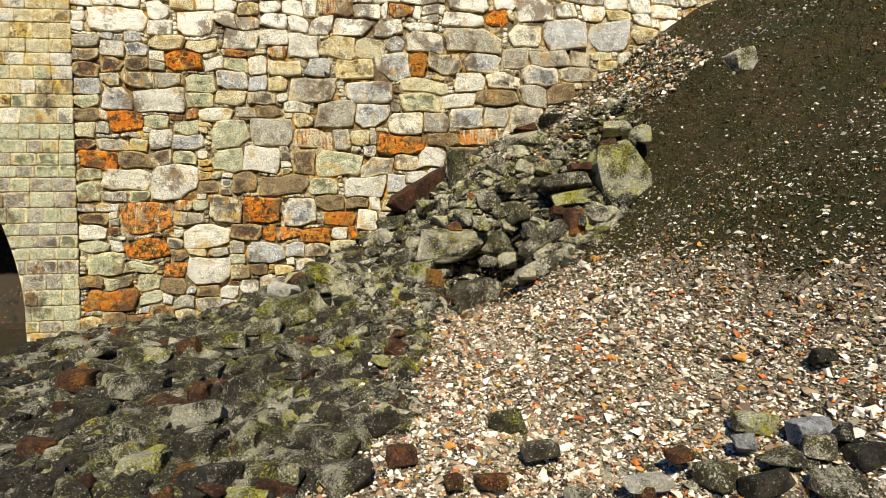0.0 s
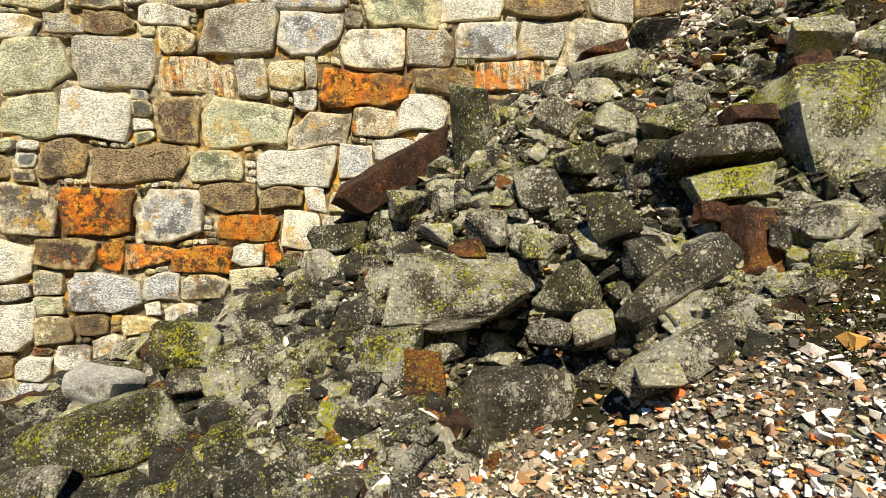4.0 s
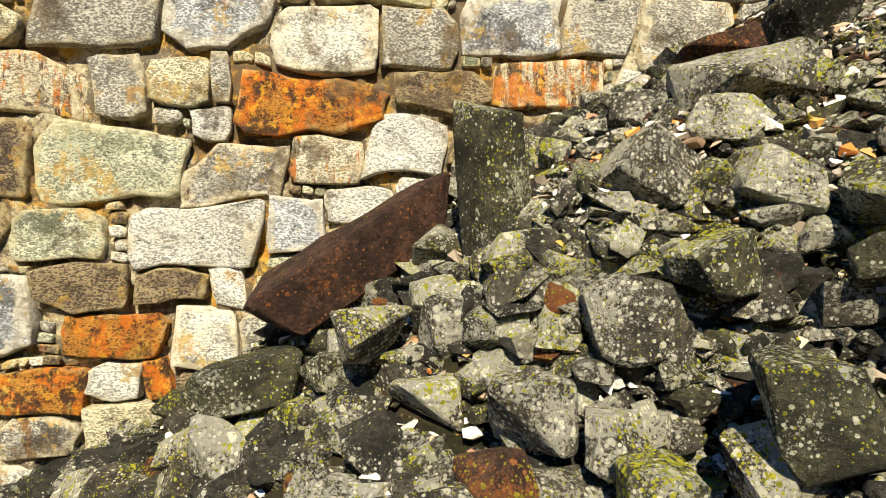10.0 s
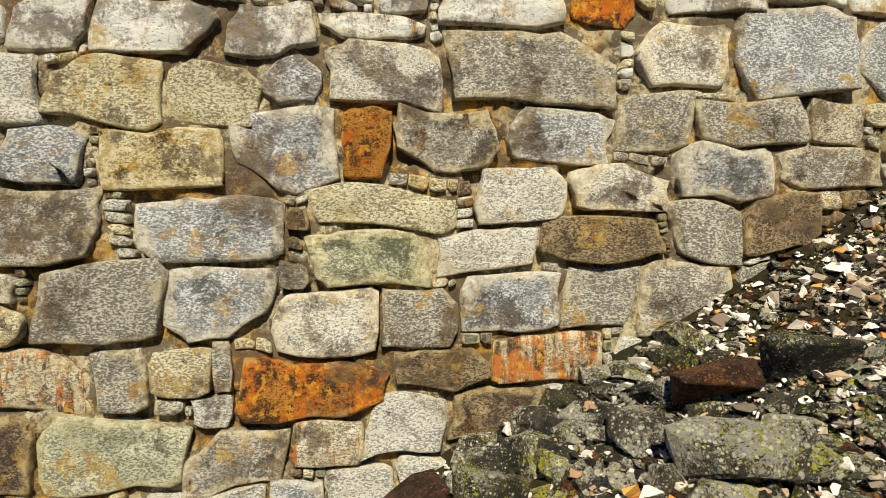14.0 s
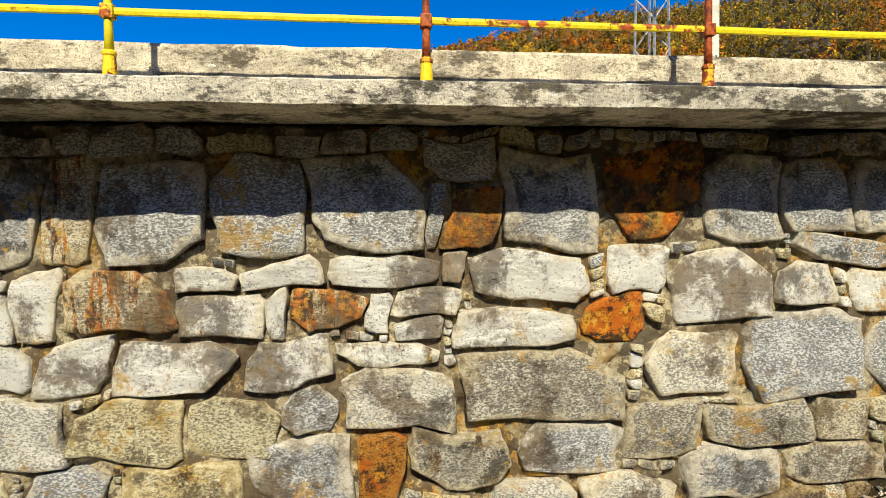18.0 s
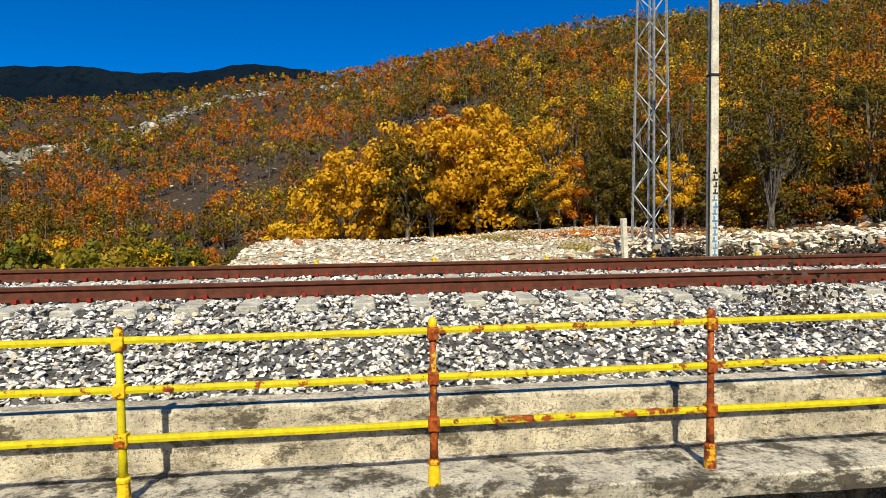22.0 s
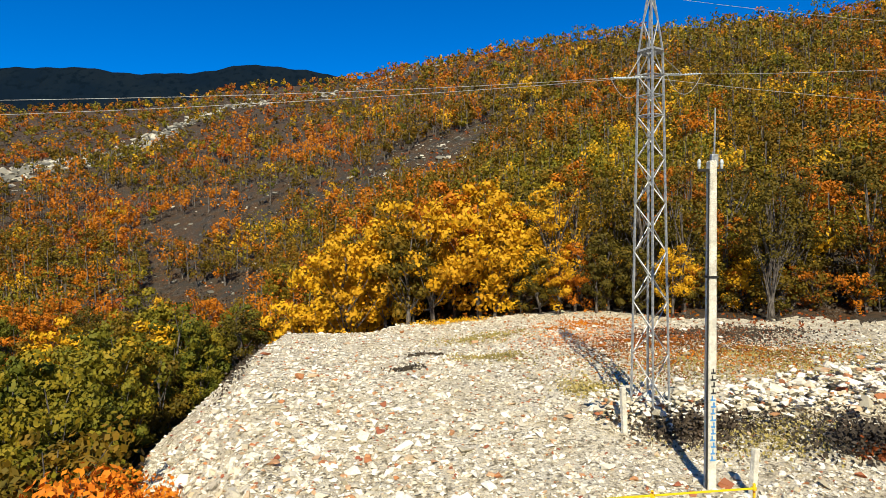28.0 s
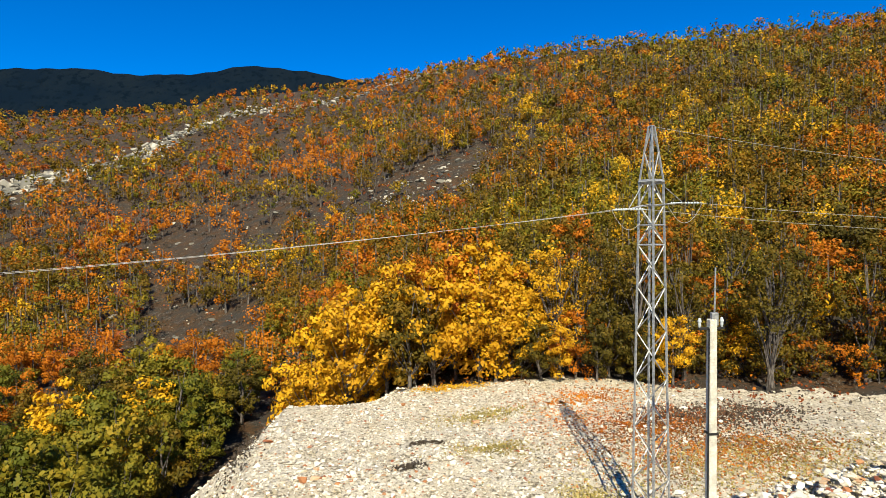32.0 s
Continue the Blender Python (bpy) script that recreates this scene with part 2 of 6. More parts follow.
ROCK = {
    "M": lichened("rock_lichened", (0.105, 0.090, 0.060), (0.92, 0.86, 0.66), (0.58, 0.54, 0.02), 0.06, 0.04),
    "N": lichened("rock_mossy", (0.085, 0.078, 0.040), (0.86, 0.82, 0.60), (0.60, 0.57, 0.02), 0.13, 0.0),
    "R": lichened("rock_rusty", (0.095, 0.045, 0.024), (0.40, 0.14, 0.035), (0.46, 0.36, 0.02), 0.02, -0.03),
    "W": lichened("rock_pale", (0.52, 0.48, 0.38), (0.86, 0.83, 0.72), (0.40, 0.38, 0.06), -0.06, 0.10),
    "B": lichened("rock_blue", (0.40, 0.41, 0.43), (0.78, 0.78, 0.75), (0.3, 0.3, 0.05), -0.1, 0.06),
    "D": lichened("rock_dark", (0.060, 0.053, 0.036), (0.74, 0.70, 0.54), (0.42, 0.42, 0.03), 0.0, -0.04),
}


def pebbled(name, ramp, rough=0.9):
    k = Mat(name, rough)
    c = k.ramp(k.own(), *ramp)
    c = k.mix(k.mul(k.edge(k.noise(60, 4), 0.5, 0.65), 0.45), c, (0.16, 0.14, 0.11))
    return k.done(c, k.noise(45, 5), 0.5, 0.01)


SCREE = pebbled("scree_stone", [(0.0, (0.10, 0.07, 0.05)), (0.22, (0.34, 0.27, 0.19)), (0.40, (0.76, 0.68, 0.56)), (0.66, (0.84, 0.77, 0.66)), (0.76, (0.42, 0.33, 0.21)), (0.86, (0.34, 0.21, 0.12)), (0.93, (0.55, 0.28, 0.05)), (0.97, (0.52, 0.11, 0.015)), (1.0, (0.22, 0.19, 0.14))])
DARKSCREE = pebbled("dull_scree_stone", [(0.0, (0.05, 0.05, 0.04)), (0.4, (0.16, 0.15, 0.11)), (0.6, (0.42, 0.40, 0.32)), (0.8, (0.12, 0.11, 0.07)), (0.92, (0.34, 0.12, 0.03)), (1.0, (0.70, 0.66, 0.56))])
BALLAST = pebbled("ballast_stone", [(0.0, (0.10, 0.10, 0.11)), (0.24, (0.24, 0.24, 0.24)), (0.40, (0.70, 0.67, 0.61)), (0.60, (0.80, 0.76, 0.70)), (0.9, (0.84, 0.81, 0.76)), (0.97, (0.6, 0.48, 0.25)), (1.0, (0.3, 0.3, 0.32))])
SPOIL = pebbled("spoil_stone", [(0.0, (0.36, 0.31, 0.20)), (0.3, (0.78, 0.72, 0.58)), (0.7, (0.93, 0.88, 0.75)), (0.88, (0.60, 0.51, 0.34)), (0.95, (0.50, 0.22, 0.08)), (1.0, (0.30, 0.08, 0.04))])
OUTCROP = pebbled("outcrop_stone", [(0.0, (0.09, 0.09, 0.075)), (0.5, (0.28, 0.26, 0.20)), (1.0, (0.62, 0.57, 0.44))])


def soil(name, a, b, c2, speck, scale=1.0):
    k = Mat(name, 0.95)
    c = k.mix(k.edge(k.noise(0.9 * scale, 6), 0.38, 0.62), a, b)
    c = k.mix(k.edge(k.noise(6 * scale, 6), 0.52, 0.62), c, c2)
    c = k.mix(k.mul(k.edge(k.cells(22 * scale), 0.28, 0.18), k.edge(k.noise(2.2 * scale, 3), 0.48, 0.6)), c, speck)
    lumps = k.add(k.noise(14 * scale, 8, rough=0.75), k.mul(k.cells(13 * scale), -0.5))
    return k.done(c, lumps, 1.0, 0.10)


EARTH = soil("dark_earth", (0.030, 0.032, 0.007), (0.060, 0.039, 0.015), (0.022, 0.020, 0.006), (0.24, 0.20, 0.13), 1.3)
HEATH = soil("heath", (0.044, 0.038, 0.030), (0.078, 0.040, 0.014), (0.024, 0.024, 0.014), (0.30, 0.28, 0.25), 0.5)
SPOILBED = soil("spoil_bed", (0.74, 0.67, 0.52), (0.60, 0.51, 0.35), (0.22, 0.185, 0.12), (0.80, 0.77, 0.70))
SCREEBED = soil("scree_bed", (0.20, 0.15, 0.095), (0.36, 0.29, 0.20), (0.08, 0.058, 0.035), (0.72, 0.65, 0.52), 2.6)
BALLASTBED = soil("ballast_bed", (0.22, 0.21, 0.195), (0.13, 0.125, 0.115), (0.30, 0.285, 0.26), (0.34, 0.33, 0.31))
# bluish near-black: the haze of distance is put into this colour
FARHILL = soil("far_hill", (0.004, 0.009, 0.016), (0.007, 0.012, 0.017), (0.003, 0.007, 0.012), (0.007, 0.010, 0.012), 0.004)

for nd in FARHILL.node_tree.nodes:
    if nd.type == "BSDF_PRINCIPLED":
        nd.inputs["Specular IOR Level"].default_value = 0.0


def concrete(name, light, dark, stain, cover=0.47):
    """Old cast concrete: pale lime skin, black crusts, pits and runs."""
    k = Mat(name, 0.9)
    c = k.mix(k.edge(k.noise(3.1, 7, rough=0.7), 0.42, 0.60), light, tuple(v * 0.62 for v in light))
    c = k.mix(k.mul(k.edge(k.noise(2.0, 9, (1, 1, 2.0), 0.78), cover, cover + 0.07), 0.9), c, dark)
    c = k.mix(k.mul(k.edge(k.noise(7.5, 8, rough=0.8), 0.55, 0.61), 0.8), c, stain)
    c = k.mix(k.mul(k.edge(k.noise(42, 5, rough=0.85), 0.54, 0.60), 0.75), c, dark)
    c = k.mix(k.mul(k.edge(k.noise(5.2, 8, rough=0.8), 0.62, 0.66), 0.85), c, tuple(min(0.9, v * 1.45) for v in light))
    return k.done(c, k.add(k.noise(18, 9, rough=0.75), k.mul(k.noise(70, 4), 0.3)), 1.0, 0.03)


CONCRETE = concrete("weathered_concrete", (0.84, 0.74, 0.54), (0.09, 0.075, 0.052), (0.32, 0.25, 0.14), 0.515)
LEDGE = concrete("stained_concrete", (0.90, 0.82, 0.64), (0.045, 0.038, 0.028), (0.20, 0.16, 0.09), 0.495)
SLEEPER = concrete("sleeper_concrete", (0.72, 0.69, 0.58), (0.52, 0.50, 0.42), (0.40, 0.38, 0.30))
POLE = concrete("pole_concrete", (0.90, 0.85, 0.70), (0.66, 0.61, 0.50), (0.56, 0.52, 0.40), 0.52)
k = Mat("mortar", 0.95)
lime = k.mix(k.edge(k.noise(1.3, 6, rough=0.7), 0.42, 0.50), k.mix(k.edge(k.noise(9, 6, rough=0.75), 0.44, 0.58), (0.62, 0.37, 0.06), (0.46, 0.22, 0.03)), k.mix(k.edge(k.noise(8, 6, rough=0.75), 0.44, 0.58), (0.62, 0.54, 0.35), (0.40, 0.32, 0.18)))
lime = k.mix(k.mul(k.edge(k.noise(4.2, 8, rough=0.8), 0.475, 0.52), 0.85), lime, (0.10, 0.075, 0.048))
lime = k.mix(k.mul(k.edge(k.noise(60, 4, rough=0.8), 0.55, 0.62), 0.6), lime, (0.16, 0.11, 0.06))
lime = k.mix(k.mul(k.edge(k.add(k.noise(1.25, 7, (1, 1, 0.8), 0.72), k.mul(k.noise(21, 6, rough=0.8), 0.28)), 0.66, 0.74), 0.8), lime, (0.10, 0.065, 0.035))
MORTAR = k.done(lime, k.add(k.noise(24, 8, rough=0.75), k.mul(k.noise(90, 3), 0.3)), 1.0, 0.04)
k = Mat("lime_mortar", 0.95)
LIME = k.done(k.mix(k.edge(k.noise(3, 7, rough=0.75), 0.44, 0.58), (0.66, 0.60, 0.41), (0.34, 0.32, 0.20)), k.noise(30, 6), 0.8, 0.02)


def paint(name, coat, rust_share):
    k = Mat(name, 0.55)
    chip = k.edge(k.add(k.noise(9, 8, rough=0.7), k.mul(k.own(), 0.16)), 0.80 - rust_share, 0.84 - rust_share)
    c = k.mix(chip, k.shade(coat, k.noise(30, 3)), k.mix(k.edge(k.noise(30, 4), 0.4, 0.6), (0.42, 0.09, 0.015), (0.16, 0.035, 0.012)))
    return k.done(c, k.add(k.noise(40, 4), k.mul(chip, -0.5)), 0.35, 0.006)


YELLOW = paint("chipped_yellow_paint", (0.80, 0.55, 0.015), 0.16)
YELLOWRAIL = paint("yellow_rail_paint", (0.66, 0.55, 0.012), 0.11)
RUSTY = paint("rusted_yellow_paint", (0.72, 0.40, 0.02), 0.30)
k = Mat("rusty_rail", 0.75)
RAIL = k.done(k.mix(k.edge(k.noise(9, 5), 0.4, 0.6), (0.085, 0.028, 0.016), (0.13, 0.040, 0.022)), k.noise(60, 4), 0.3, 0.004)
k = Mat("rail_top", 0.45, 0.6)
RAILTOP = k.done(k.mix(k.edge(k.noise(6, 4, (1, 20, 20)), 0.4, 0.6), (0.17, 0.13, 0.12), (0.24, 0.17, 0.14)))
k = Mat("rail_clip", 0.7)
CLIP = k.done((0.24, 0.02, 0.012), k.noise(50, 3), 0.3, 0.004)
k = Mat("galvanised_steel", 0.5, 0.35)
STEEL = k.done(k.mix(k.edge(k.noise(12, 4), 0.4, 0.6), (0.44, 0.45, 0.44), (0.26, 0.27, 0.27)))
k = Mat("wire", 0.5, 0.2)
WIRE = k.done(k.mix(k.noise(3, 2), (0.52, 0.51, 0.48), (0.40, 0.40, 0.38)))
k = Mat("insulator_glass", 0.25)
INSULATOR = k.done(k.mix(k.noise(8, 2), (0.60, 0.66, 0.66), (0.45, 0.50, 0.50)))
k = Mat("dark_cable", 0.6)
CABLE = k.done(k.mix(k.noise(5, 2), (0.02, 0.02, 0.02), (0.035, 0.033, 0.03)))
k = Mat("blue_spray_paint", 0.6)
BLUESPRAY = k.done(k.mix(k.noise(30, 3), (0.05, 0.22, 0.55), (0.15, 0.38, 0.65)))
k = Mat("black_spray_paint", 0.6)
BLACKSPRAY = k.done(k.mix(k.noise(30, 3), (0.02, 0.02, 0.02), (0.06, 0.06, 0.06)))
k = Mat("bark", 0.9)
BARK = k.done(k.mix(k.edge(k.noise(9, 6, (1, 1, 0.3)), 0.42, 0.58), (0.16, 0.14, 0.12), (0.06, 0.05, 0.04)), k.noise(18, 6, (1, 1, 0.2)), 0.8, 0.03)


def foliage(name, *ramp):
    k = Mat(name, 0.7)
    lone = k.t.nodes.new("ShaderNodeNewGeometry").outputs["Random Per Island"]
    tree_own = k.t.nodes.new("ShaderNodeObjectInfo").outputs["Random"]
    bough = k.edge(k.noise(0.45, 4), 0.32, 0.68)
    c = k.ramp(k.add(k.add(k.mul(bough, 0.56), k.mul(lone, 0.14)), k.mul(tree_own, 0.30)), *ramp)
    k.bsdf.inputs["Subsurface Weight"].default_value = 0.0
    tr = k.t.nodes.new("ShaderNodeBsdfTranslucent")
    k.t.links.new(c, tr.inputs[0])
    both = k.t.nodes.new("ShaderNodeMixShader")
    both.inputs[0].default_value = 0.18
    m = k.done(c)
    k.t.links.new(k.bsdf.outputs[0], both.inputs[1])
    k.t.links.new(tr.outputs[0], both.inputs[2])
    k.t.links.new(both.outputs[0], k.t.nodes["Material Output"].inputs[0])
    return m


LEAF = {
    "yellow": foliage("yellow_leaves", (0.0, (0.20, 0.09, 0.006)), (0.35, (0.58, 0.30, 0.008)), (0.8, (0.72, 0.42, 0.010)), (1.0, (0.64, 0.24, 0.008))),
    "orange": foliage("orange_leaves", (0.0, (0.10, 0.038, 0.004)), (0.4, (0.38, 0.118, 0.004)), (0.8, (0.62, 0.20, 0.005)), (1.0, (0.56, 0.27, 0.007))),
    "green": foliage("green_leaves", (0.0, (0.035, 0.046, 0.005)), (0.35, (0.105, 0.115, 0.008)), (0.65, (0.23, 0.18, 0.010)), (1.0, (0.48, 0.27, 0.010))),
    "olive": foliage("olive_leaves", (0.0, (0.030, 0.026, 0.003)), (0.45, (0.105, 0.078, 0.005)), (0.8, (0.24, 0.13, 0.006)), (1.0, (0.46, 0.19, 0.008))),
    "red": foliage("red_leaves", (0.0, (0.13, 0.035, 0.010)), (0.5, (0.32, 0.075, 0.010)), (1.0, (0.42, 0.13, 0.012))),
    "flame": foliage("flame_leaves", (0.0, (0.40, 0.09, 0.008)), (0.45, (0.74, 0.22, 0.010)), (1.0, (0.82, 0.32, 0.012))),
    "brush": foliage("bare_brush", (0.0, (0.045, 0.038, 0.030)), (0.6, (0.10, 0.075, 0.050)), (1.0, (0.16, 0.09, 0.05))),
    "turf": foliage("dull_turf", (0.0, (0.022, 0.024, 0.005)), (0.6, (0.062, 0.062, 0.009)), (1.0, (0.15, 0.105, 0.02))),
    "straw": foliage("dry_grass", (0.0, (0.20, 0.16, 0.05)), (0.6, (0.42, 0.34, 0.10)), (1.0, (0.5, 0.42, 0.2))),
}

# ---- building helpers ----
rng = np.random.default_rng(7)


def mesh_ob(name, bm, material, parent=None, label="", smooth=False):
    me = bpy.data.meshes.new(name)
    if smooth:
        for fc in bm.faces:
            fc.smooth = True
    bm.to_mesh(me)
    bm.free()
    for m in material if isinstance(material, (list, tuple)) else (material,):
        me.materials.append(m)
    ob = new(name, me)
    ob.parent = parent
    return tagged(ob, label)


def part(name, bm, material, parent, label="", smooth=False):
    return mesh_ob(name, bm, material, parent, label, smooth)


def thing(name, at, label, category, group=""):
    ob = new(name)
    ob.location = at
    return tagged(ob, label, category, group)


def box(bm, x0, x1, y0, y1, z0, z1, bevel=0.0):
    vs = bmesh.ops.create_cube(bm, size=1.0)["verts"]
    for v in vs:
        v.co = Vector(((x0 + x1) / 2 + v.co.x * (x1 - x0), (y0 + y1) / 2 + v.co.y * (y1 - y0), (z0 + z1) / 2 + v.co.z * (z1 - z0)))
    if bevel:
        es = list({e for v in vs for e in v.link_edges})
        bmesh.ops.bevel(bm, geom=es, offset=bevel, segments=2, affect="EDGES", profile=0.6)
    return bm


def tube(bm, a, b, r0, r1, sides=8):
    a, b = Vector(a), Vector(b)
    d = b - a
    m = Matrix.Translation((a + b) / 2) @ d.to_track_quat("Z", "Y").to_matrix().to_4x4()
    bmesh.ops.create_cone(bm, cap_ends=True, segments=sides, radius1=r0, radius2=r1, depth=d.length, matrix=m)
    return bm


def lathe(bm, profile, sides=12, at=(0, 0, 0)):
    """A turned shape about the z axis from (radius, height) pairs."""
    rings = []
    for r, z in profile:
        rings.append([bm.verts.new((at[0] + r * math.cos(2 * math.pi * i / sides), at[1] + r * math.sin(2 * math.pi * i / sides), at[2] + z)) for i in range(sides)])
    for p, q in zip(rings, rings[1:]):
        for i in range(sides):
            bm.faces.new((p[i], p[(i + 1) % sides], q[(i + 1) % sides], q[i]))
    bm.faces.new(list(reversed(rings[0])))
    bm.faces.new(rings[-1])
    return bm


def from_arrays(name, verts, faces, material, mat_index=None, smooth=False, rim=None):
    """A mesh from an (n, 3) array and an (m, k) array of corners."""
    me = bpy.data.meshes.new(name)
    n, kk = faces.shape
    me.vertices.add(len(verts))
    me.vertices.foreach_set("co", np.ascontiguousarray(verts, dtype=np.float32).ravel())
    me.loops.add(n * kk)
    me.loops.foreach_set("vertex_index", np.ascontiguousarray(faces, dtype=np.int32).ravel())
    me.polygons.add(n)
    me.polygons.foreach_set("loop_start", np.arange(0, n * kk, kk, dtype=np.int32))
    if mat_index is not None:
        me.polygons.foreach_set("material_index", np.ascontiguousarray(mat_index, dtype=np.int32))
    me.polygons.foreach_set("use_smooth", np.full(n, smooth))
    for m in material if isinstance(material, (list, tuple)) else (material,):
        me.materials.append(m)
    if rim is not None:
        me.attributes.new("rim", "FLOAT", "POINT").data.foreach_set("value", np.ascontiguousarray(rim, dtype=np.float32))
    me.update(calc_edges=True)
    me.validate()
    return me


def rock_shape(seed, points=16, flat=1.0, square=0.45):
    """An angular block: the hull of scattered points, its edges worn."""
    r = random.Random(seed)
    bm = bmesh.new()
    for _ in range(points):
        v = Vector((r.gauss(0, 1), r.gauss(0, 1), r.gauss(0, 1))).normalized()
        p = [math.copysign(abs(c) ** square, c) * r.uniform(0.86, 1.08) for c in v]
        bm.verts.new((p[0] * 0.5, p[1] * 0.5, p[2] * 0.5 * flat))
    hull = bmesh.ops.convex_hull(bm, input=bm.verts)
    junk = [g for g in set(hull["geom_interior"] + hull["geom_unused"]) if isinstance(g, bmesh.types.BMVert)]
    bmesh.ops.delete(bm, geom=junk, context="VERTS")
    bmesh.ops.dissolve_limit(bm, angle_limit=0.25, verts=bm.verts, edges=bm.edges)
    return bm


def boulder_mesh(seed, w, d, h, points=15, square=0.45, fine=True):
    bm = rock_shape(seed, points, 1.0, square)
    bmesh.ops.scale(bm, vec=(w, d, h), verts=bm.verts)
    bmesh.ops.bevel(bm, geom=bm.edges[:], offset=0.035 * min(w, h) + 0.006, segments=1, affect="EDGES", clamp_overlap=True)
    bmesh.ops.triangulate(bm, faces=bm.faces)
    bmesh.ops.subdivide_edges(bm, edges=[e for e in bm.edges if e.calc_length() > 0.10], cuts=2, use_grid_fill=True)
    bmesh.ops.triangulate(bm, faces=bm.faces)
    if fine:
        bmesh.ops.subdivide_edges(bm, edges=[e for e in bm.edges if e.calc_length() > 0.16], cuts=1, use_grid_fill=True)
        bmesh.ops.triangulate(bm, faces=bm.faces)
    for v in bm.verts:
        p = v.co * 2.6 + Vector((seed * 3.1, 0, 0))
        q = v.co * 9 + Vector((0, seed * 1.7, 0))
        v.co += v.normal * (0.030 * noise.noise(p) + 0.016 * noise.noise(q)) * min(1.0, 1.8 * min(w, h))
    return bm


PEBBLES = []
for s in range(10):
    pb = rock_shape(100 + s, 11)
    bmesh.ops.triangulate(pb, faces=pb.faces)
    pb.verts.index_update()
    PEBBLES.append((np.array([v.co[:] for v in pb.verts]), np.array([[v.index for v in fc.verts] for fc in pb.faces])))
    pb.free()


def turns(n, r=rng):
    q = r.normal(size=(n, 4))
    q /= np.linalg.norm(q, axis=1)[:, None]
    w, x, y, z = q.T
    return np.stack([np.stack([1 - 2 * (y * y + z * z), 2 * (x * y - z * w), 2 * (x * z + y * w)], -1), np.stack([2 * (x * y + z * w), 1 - 2 * (x * x + z * z), 2 * (y * z - x * w)], -1), np.stack([2 * (x * z - y * w), 2 * (y * z + x * w), 1 - 2 * (x * x + y * y)], -1)], 1)


CHIPS = []
for s in range(10):
    pb = rock_shape(200 + s, 12)
    bmesh.ops.bevel(pb, geom=pb.edges[:], offset=0.05, segments=1, affect="EDGES", clamp_overlap=True)
    bmesh.ops.triangulate(pb, faces=pb.faces)
    pb.normal_update()
    for v in pb.verts:
        v.co += v.normal * 0.05 * noise.noise(v.co * 5 + Vector((s, 0, 0)))
    pb.verts.index_update()
    CHIPS.append((np.array([v.co[:] for v in pb.verts]), np.array([[v.index for v in fc.verts] for fc in pb.faces])))
    pb.free()


GRAINS = []
for s in range(10):
    pb = rock_shape(500 + s, 8)
    bmesh.ops.triangulate(pb, faces=pb.faces)
    pb.verts.index_update()
    GRAINS.append((np.array([v.co[:] for v in pb.verts]), np.array([[v.index for v in fc.verts] for fc in pb.faces])))
    pb.free()


def slab_mesh(seed, w, d, h):
    """A roughly squared block with broken corners and a split, uneven face."""
    return boulder_mesh(seed, w * 1.02, d * 1.02, h * 1.02, 22, 0.30)


def scatter(name, places, sizes, material, label, category, squash=0.7, mats=None, parent=None, shapes=PEBBLES):
    """One mesh of many loose stones."""
    vs, fs, mi, base = [], [], [], 0
    pick = rng.integers(0, len(shapes), len(places))
    for s, (pv, pf) in enumerate(shapes):
        m = np.nonzero(pick == s)[0]
        if not len(m):
            continue
        scl = sizes[m][:, None] * rng.uniform(0.65, 1.25, (len(m), 3)) * np.array([1, 1, 1])
        v = np.einsum("nij,nkj->nki", turns(len(m)), pv[None] * scl[:, None, :])
        v[:, :, 2] *= squash
        v += places[m][:, None, :]
        vs.append(v.reshape(-1, 3))
        fs.append((pf[None] + (base + np.arange(len(m)) * len(pv))[:, None, None]).reshape(-1, 3))
        if mats is not None:
            mi.append(np.repeat(mats[m], len(pf)))
        base += len(m) * len(pv)
    me = from_arrays(name, np.concatenate(vs), np.concatenate(fs), material, np.concatenate(mi) if mats is not None else None)
    ob = new(name, me)
    ob.parent = parent
    return tagged(ob, label, category, kind="stuff")


# ---- the lie of the land ----
AXIS, SIDE, MID = np.array((0.1156, 0.9933)), np.array((0.9933, -0.1156)), np.array((-0.3, -3.6))


def spot(l, d):
    """The place d metres out along the valley's middle line and l*d to its side."""
    l, d = np.asarray(l, float), np.asarray(d, float)
    return MID[0] + d * (AXIS[0] + l * SIDE[0]), MID[1] + d * (AXIS[1] + l * SIDE[1])


def bearing(x, y):
    dx, dy = x - MID[0], y - MID[1]
    d = np.maximum(dx * AXIS[0] + dy * AXIS[1], 1.0)
    return (dx * SIDE[0] + dy * SIDE[1]) / d, d


FOOT_X = (-60, -12, -7.3, -4.6, -3.4, -2.4, -1.5, -0.9, 0.4, 2.7, 6.2, 10, 30)
FOOT_Z = (-10.5, -8.9, -8.6, -8.1, -7.45, -6.95, -6.45, -5.95, -4.95, -3.75, -1.35, 0.6, 1.0)


def wobble(x, y, f=1.0):
    return np.sin(x * 1.3 * f + 1.7 * np.sin(y * 0.9 * f)) * np.cos(y * 1.1 * f + 1.3 * np.sin(x * 0.7 * f))


